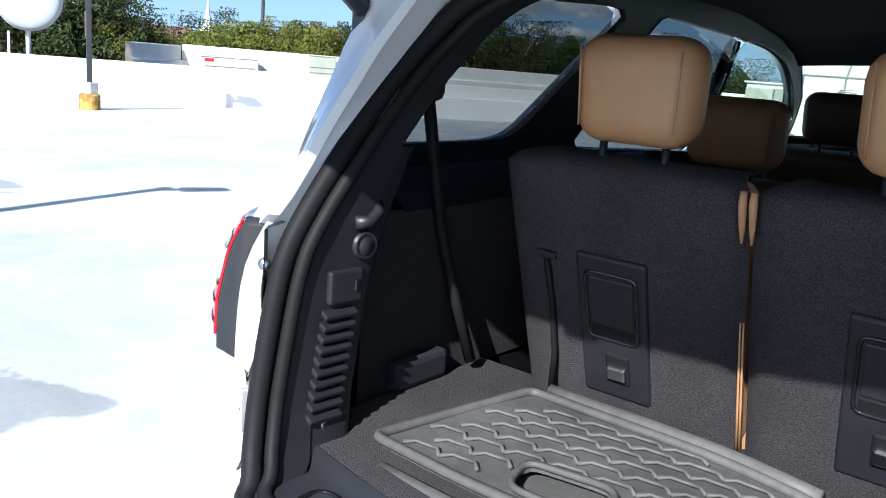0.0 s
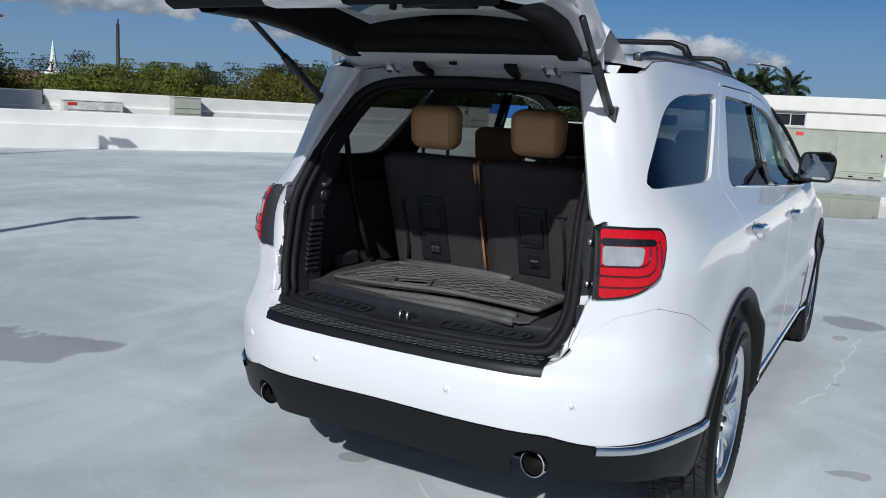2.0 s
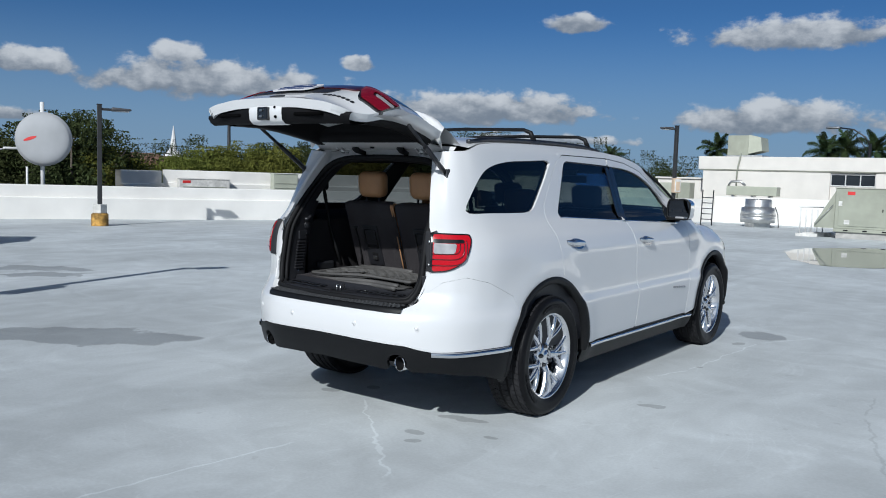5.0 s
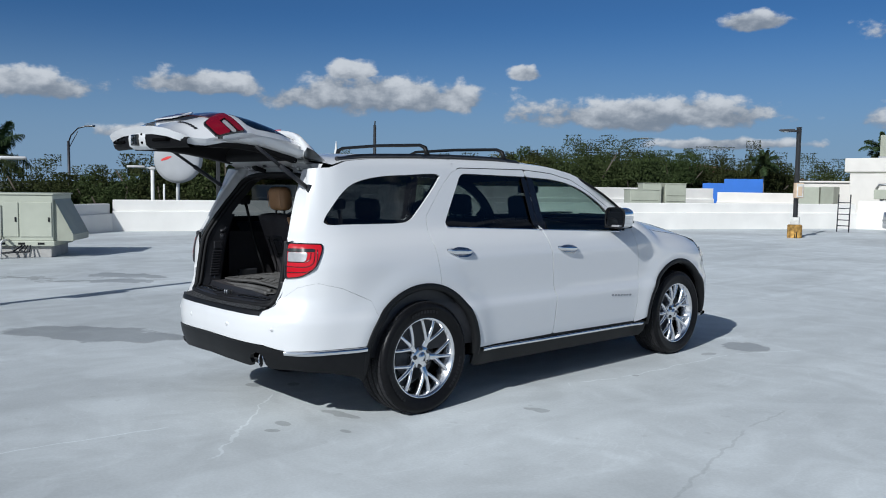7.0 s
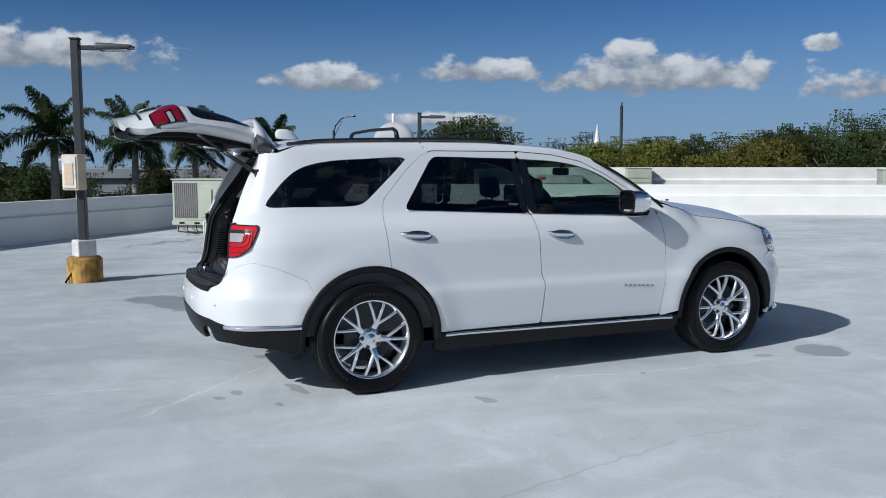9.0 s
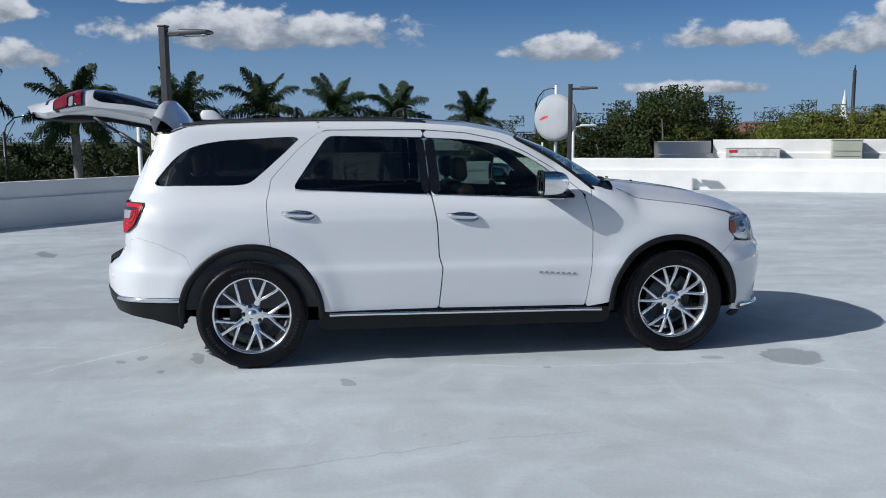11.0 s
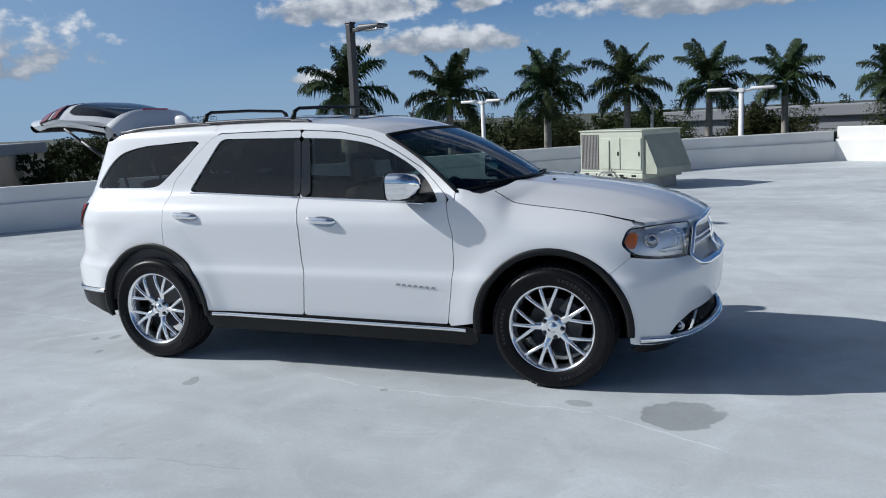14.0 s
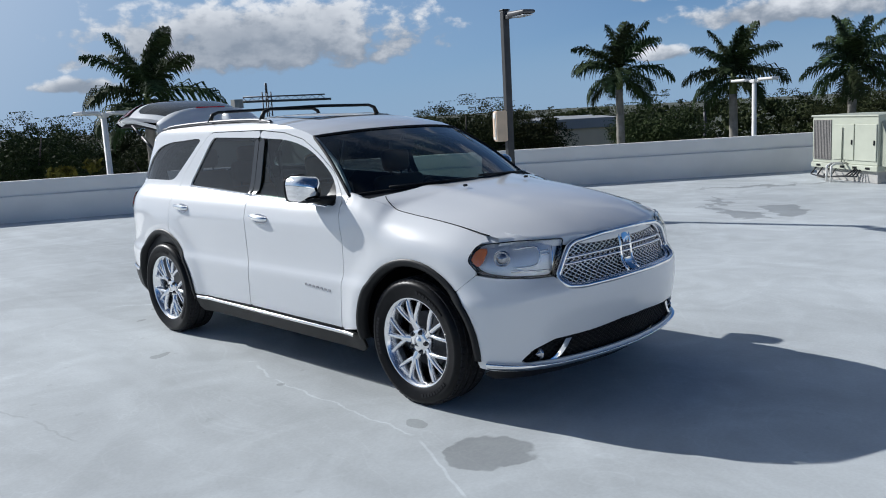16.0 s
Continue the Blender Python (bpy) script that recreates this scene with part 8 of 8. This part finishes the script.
# ---- far houses
def far_house(name, x, y, heading, w, d, eave, ridge, wall_mat, label, windows=3, flat=False):
    ob = thing(name, (x, y, -6), label, "house", "")
    ob.rotation_euler = (0, 0, radians(heading))
    box("wall", (0, 0, (eave + 6) / 2), (w, d, eave + 6), wall_mat, ob, 0.02)
    z, zr = eave + 6, ridge + 6
    if flat:
        box("roof", (0, 0, (z + zr) / 2), (w + 0.6, d + 0.6, zr - z), SHED_GREY, ob, 0.05)
    else:
        a, b2 = w / 2 + 0.7, d / 2 + 0.7
        part("roof", [(-a, -b2, z), (a, -b2, z), (a, b2, z), (-a, b2, z), (-a * 0.35, 0, zr), (a * 0.35, 0, zr), (-a, -b2, z - 0.2), (a, -b2, z - 0.2), (a, b2, z - 0.2), (-a, b2, z - 0.2)],
             [(0, 1, 5, 4), (1, 2, 5), (2, 3, 4, 5), (3, 0, 4), (0, 6, 7, 1), (1, 7, 8, 2), (2, 8, 9, 3), (3, 9, 6, 0), (9, 8, 7, 6)], ROOF_TILE, ob, smooth=False)
    for k in range(windows):
        box("window", (w * ((k + 0.5) / windows - 0.5), -d / 2 - 0.02, z - 1.6), (min(1.2, w / windows * 0.5), 0.06, 1.1), DARK_PANE, ob, 0.0)
    return ob


far_house("house", -29.9, 54.2, -30, 2.4, 3.0, 2.75, 3.25, HOUSE_WALL, "small beige tower house with a brown hipped roof", 1)
far_house("house", -25.5, 57.5, -30, 4.0, 3.0, 1.9, 2.6, HOUSE_WALL, "low beige house with a brown tiled roof", 2)
far_house("house", -56.0, 33.0, 62, 7.0, 8.0, 1.9, 2.7, HOUSE_WALL, "beige building with a brown roof among trees", 3)
far_house("shed_building", -66, -50, 40, 26, 12, -0.4, 0.5, HOUSE_WALL, "long low pale building with a grey roof", 8, True)
far_house("shed_building", -46, -66, 35, 22, 10, 0.2, 1.2, HOUSE_WALL, "long low tan building with a grey roof", 7, True)
far_house("shed_building", -60, 3, 78, 14, 12, 0.6, 1.3, SHED_GREY, "dark grey low building behind palms", 6, True)
far_house("shed_building", -13, -78, 25, 24, 12, -0.2, 0.8, ROOF_TILE, "long low red-brown building", 6, True)


# ---- palms
def frond_data(length, rise, droop, seed):
    """One feather leaf along +x: a rib that arches over, with hanging leaflets on both sides."""
    r = random.Random(seed)
    verts, faces, rib = [], [], []
    n = 34
    x = z = 0.0
    pitch = rise
    for k in range(n + 1):
        rib.append(Vector((x, 0, z)))
        x += math.cos(pitch) * length / n
        z += math.sin(pitch) * length / n
        pitch -= droop / n * (0.5 + 1.1 * k / n)
    v, f = tube_data(rib[::3], [0.035 - 0.003 * k for k in range(len(rib[::3]))], 4)
    verts, faces = list(v), list(f)
    for k in range(4, n + 1):
        q = k / n
        ll = 0.62 * math.sin(math.pi * (0.16 + 0.80 * q)) ** 0.6 * (0.85 + 0.3 * r.random())
        d = (rib[k] - rib[k - 1]).normalized()
        for s in (-1, 1):
            for extra in range(2):
                out = Vector((0, s, 0)) * (0.75 + 0.2 * r.random()) + d * (0.55 + 0.3 * r.random())
                lean = -0.25 + 0.6 * r.random() * (1 if extra else -1)
                tip = rib[k] + out.normalized() * ll * 0.72 + Vector((0, 0, lean * ll * 0.6))
                end = tip + out.normalized() * ll * 0.26 + Vector((0, 0, -0.45 * ll))
                w = d * 0.030
                b = len(verts)
                verts += [rib[k] - w, rib[k] + w, tip + w * 0.9, tip - w * 0.9, end]
                faces += [(b, b + 1, b + 2, b + 3), (b + 3, b + 2, b + 4)]
    return verts, faces


def frond_mesh(*args):
    me = bpy.data.meshes.new("frond")
    v, f = frond_data(*args)
    me.from_pydata([tuple(p) for p in v], [], f)
    me.materials.append(PALM_LEAVES)
    return me


FRONDS = [frond_mesh(2.35, 1.40, 0.7, 1), frond_mesh(2.5, 1.0, 1.15, 2), frond_mesh(2.5, 0.55, 1.45, 3), frond_mesh(2.2, 0.05, 1.4, 4), frond_mesh(1.9, -0.45, 1.0, 5)]


def palm(name, seed):
    r = random.Random(seed)
    ob = thing(name, (0, 0, 0), "royal palm with arching dark green fronds and a pale trunk", "palm tree", "palms beyond the parapet")
    h = 8.9
    lean = r.uniform(-0.2, 0.2)
    prof = []
    for k in range(24):
        q = k / 23
        prof.append((lean * q * q, 0.05 * math.sin(3 * q), (h - 0.9) * q))
    part("trunk", *tube_data(prof, [0.26 - 0.10 * k / 23 + 0.012 * (k % 2) for k in range(24)], 12), PALM_BARK, ob)
    part("crownshaft", *tube_data([(lean, 0.01, h - 0.95), (lean, 0.01, h - 0.5), (lean, 0.01, h)], [0.16, 0.17, 0.08], 10), SHEATH, ob)
    n = 21
    for k in range(n):
        level = 0 if k < 4 else 1 if k < 9 else 2 if k < 14 else 3 if k < 19 else 4
        leaf = new("frond", FRONDS[level])
        leaf.parent = ob
        leaf.matrix_local = Matrix.Translation((lean, 0.01, h - 0.05 - 0.06 * level)) @ turned(137.5 * k + r.uniform(-12, 12)) @ Matrix.Rotation(r.uniform(-0.15, 0.15), 4, "Y") @ Matrix.Rotation(r.uniform(-0.3, 0.3), 4, "X") @ Matrix.Scale(r.uniform(0.9, 1.08), 4)
    return ob


# crown centres
spots = [(-28.3, -16.0, 3.3), (-31.3, -12.1, 2.85), (-34.6, -8.2, 3.1), (-35.0, -4.35, 2.9), (-37.6, -0.8, 3.15), (-42.2, 2.6, 2.85), (-48.6, 8.3, 3.05), (-8.0, -20.0, 2.8), (-14.8, 50.0, 4.15), (-8.0, 50.0, 3.9), (-6.9, 50.0, 4.25), (-5.2, 50.0, 4.0), (-22.5, 50.0, 3.3)]
models = [palm("palm_tree", 11), palm("palm_tree", 12)]
for i, (x, y, z) in enumerate(spots):
    size = (0.95 + 0.1 * rng.random()) * (0.55 if y > 40 else 1.0)
    m = Matrix.Translation((x, y, z - 8.9 * size - 0.15)) @ turned(rng.uniform(0, 360)) @ Matrix.Scale(size, 4)
    if i < 2:
        models[i].matrix_basis = m
    else:
        copy_thing(models[i % 2], m)


# ---- broadleaf trees
def crown_data(rx, rz, clumps, per, leaf, seed):
    """Many small leaves gathered in clumps through an uneven egg-shaped crown, with coarser ones inside."""
    g = np.random.default_rng(seed)
    a, u = g.uniform(0, 2 * np.pi, clumps), g.uniform(-0.9, 1, clumps)
    inner = np.arange(clumps) < clumps * 0.35
    q = np.where(inner, g.uniform(0.1, 0.6, clumps), g.uniform(0.72, 1.0, clumps)) * (0.86 + 0.18 * np.sin(3 * a + seed) + 0.08 * np.sin(7 * a + 5 * u))
    s = np.sqrt(np.maximum(0, 1 - u * u))
    c = np.stack([rx * q * s * np.cos(a), rx * q * s * np.sin(a), rz * q * u], 1)
    size = rx * np.where(inner, 0.30, g.uniform(0.12, 0.24, clumps))
    ids = np.repeat(np.arange(clumps), per)
    n = len(ids)
    p = c[ids] + np.clip(g.normal(0, 1, (n, 3)), -1.2, 1.2) * np.array((1, 1, 0.75)) * size[ids][:, None] * 0.55
    w = g.normal(0, 1, (n, 3))
    w /= np.linalg.norm(w, axis=1)[:, None]
    t = np.cross(w, g.normal(0, 1, (n, 3)))
    t /= np.linalg.norm(t, axis=1)[:, None]
    ll = (leaf * g.uniform(0.7, 1.3, n) * np.where(inner[ids], 2.0, 1.0))[:, None]
    verts = np.stack([p - w * ll, p + t * ll * 0.5, p + w * ll, p - t * ll * 0.5], 1).reshape(-1, 3)
    return verts.tolist(), [(4 * k, 4 * k + 1, 4 * k + 2, 4 * k + 3) for k in range(n)]


def tree(name, seed, rx, rz, clumps, per, leaf, mat, label):
    """Standing at its foot, 9.5 m high."""
    r = random.Random(seed)
    ob = thing(name, (0, 0, 0), label, "tree", "trees beyond the parapet")
    fork = 9.5 - 2 * rz
    part("trunk", *tube_data([(0, 0, 0), (0.05, 0.03, fork * 0.5), (0.12, -0.05, fork + 0.3)], [0.26, 0.20, 0.15], 10), BARK, ob)
    for k in range(6):
        a = k * 1.05 + r.uniform(-0.3, 0.3)
        e = Vector((rx * 0.7 * math.cos(a), rx * 0.7 * math.sin(a), fork + rz * r.uniform(0.9, 1.6)))
        s = Vector((0.12, -0.05, fork + 0.1))
        part("limb", *tube_data([s, s.lerp(e, 0.5) + Vector((0, 0, 0.25)), e], [0.11, 0.07, 0.03], 6), BARK, ob)
    v, f = crown_data(rx, rz, clumps, per, leaf, seed)
    part("crown", [(p[0], p[1], p[2] + 9.5 - rz) for p in v], f, mat, ob, smooth=False)
    return ob


trees = [tree("tree", 21, 3.3, 2.7, 170, 190, 0.062, LEAVES, "dense dark green broadleaf tree"), tree("tree", 22, 3.8, 2.9, 190, 190, 0.062, LEAVES, "wide dark green broadleaf tree"), tree("tree", 23, 3.4, 2.5, 170, 190, 0.062, SUNNY_LEAVES, "olive green broadleaf tree, sunlight in its leaf colour"), tree("tree", 24, 3.9, 3.4, 150, 150, 0.075, LEAVES, "tall open-crowned broadleaf tree")]
rows = [(-39, 18.7, 3.28, 2), (-38, 20.2, 2.58, 2), (-37, 21.8, 1.88, 2), (-36, 23.2, 2.78, 2), (-34.7, 24.8, 3.4, 2), (-32.8, 27.1, 3.4, 2), (-28.9, 30.8, 3.5, 2), (-37.9, 29.4, 3.48, 0), (-34.0, 32.5, 3.4, 1), (-31.6, 35.3, 3.93, 0), (-29.2, 38.2, 4.03, 1), (-27.0, 41.2, 3.93, 0), (-34.5, 39.5, 4.33, 0), (-31.5, 44.5, 4.43, 1), (-29.5, 50.0, 4.53, 0), (-40.5, 27.0, 2.98, 1), (-39.0, 34.0, 3.8, 0), (-25.5, 53.5, 4.13, 1)]
more = [(-39.6, 14.9, 3.4, 3), (-38.1, 17.6, 4.1, 3), (-44.6, 20.5, 4.6, 3), (-41.0, 12.6, 2.6, 0), (-45.5, 10.2, 2.2, 1), (-38.5, -35.0, 2.1, 1), (-43.0, -33.0, 1.8, 0), (-21.0, -52.0, 2.4, 3), (-15.5, -51.0, 2.6, 0), (-11.0, -40.0, 2.2, 1), (-17.0, -38.0, 1.6, 0), (-47.0, -12.0, 1.6, 1), (-46.0, -5.0, 1.8, 0), (-40.0, -21.0, 1.3, 1), (-47.5, 1.5, 1.9, 0), (-22.0, 57.0, 3.3, 1), (-15.0, 61.0, 3.4, 0)]
for i, (x, y, top, kind_of) in enumerate(rows + more):
    size = rng.uniform(0.93, 1.1)
    m = Matrix.Translation((x, y, top - 9.5 * size)) @ turned(rng.uniform(0, 360)) @ Matrix.Scale(size, 4)
    if i in (0, 7, 8, 18):
        trees[{0: 2, 7: 0, 8: 1, 18: 3}[i]].matrix_basis = m
    else:
        copy_thing(trees[kind_of], m)

# yellow-green bush close behind the shaded parapet
bush = thing("bush", (-3.6, -15.6, -6), "yellow-green bushy shrub behind the parapet", "bush")
part("stem", *tube_data([(0, 0, 0), (0.1, 0, 5.6)], [0.14, 0.06], 8), BARK, bush)
v, f = crown_data(1.0, 1.6, 46, 80, 0.10, 31)
part("crown", [(p[0], p[1], p[2] + 5.7) for p in v], f, BUSH_LEAVES, bush, smooth=False)

# woods all round, far off
r = random.Random(5)
verts, faces = [], []
for k in range(230):
    a = radians(-20 + 250 * k / 229)          # from the east over north and west to the south
    rad = r.uniform(78, 105)
    cx, cy, top = rad * math.cos(a), rad * math.sin(a), r.uniform(1.0, 3.1)
    v, f = crown_data(r.uniform(3.0, 4.6), 2.6, 22, 60, 0.13, 100 + k)
    b = len(verts)
    verts += [(p[0] + cx, p[1] + cy, p[2] + top - 2.6) for p in v]
    faces += [tuple(i + b for i in g) for g in f]
    v, f = crown_data(4.2, 3.0, 8, 30, 0.28, 400 + k)
    b = len(verts)
    verts += [(p[0] + cx, p[1] + cy, p[2] - 3.4) for p in v]
    faces += [tuple(i + b for i in g) for g in f]
tagged(part("far_woods", verts, faces, LEAVES, None, "", smooth=False), "dark green woods along the horizon", "woods", kind="stuff")
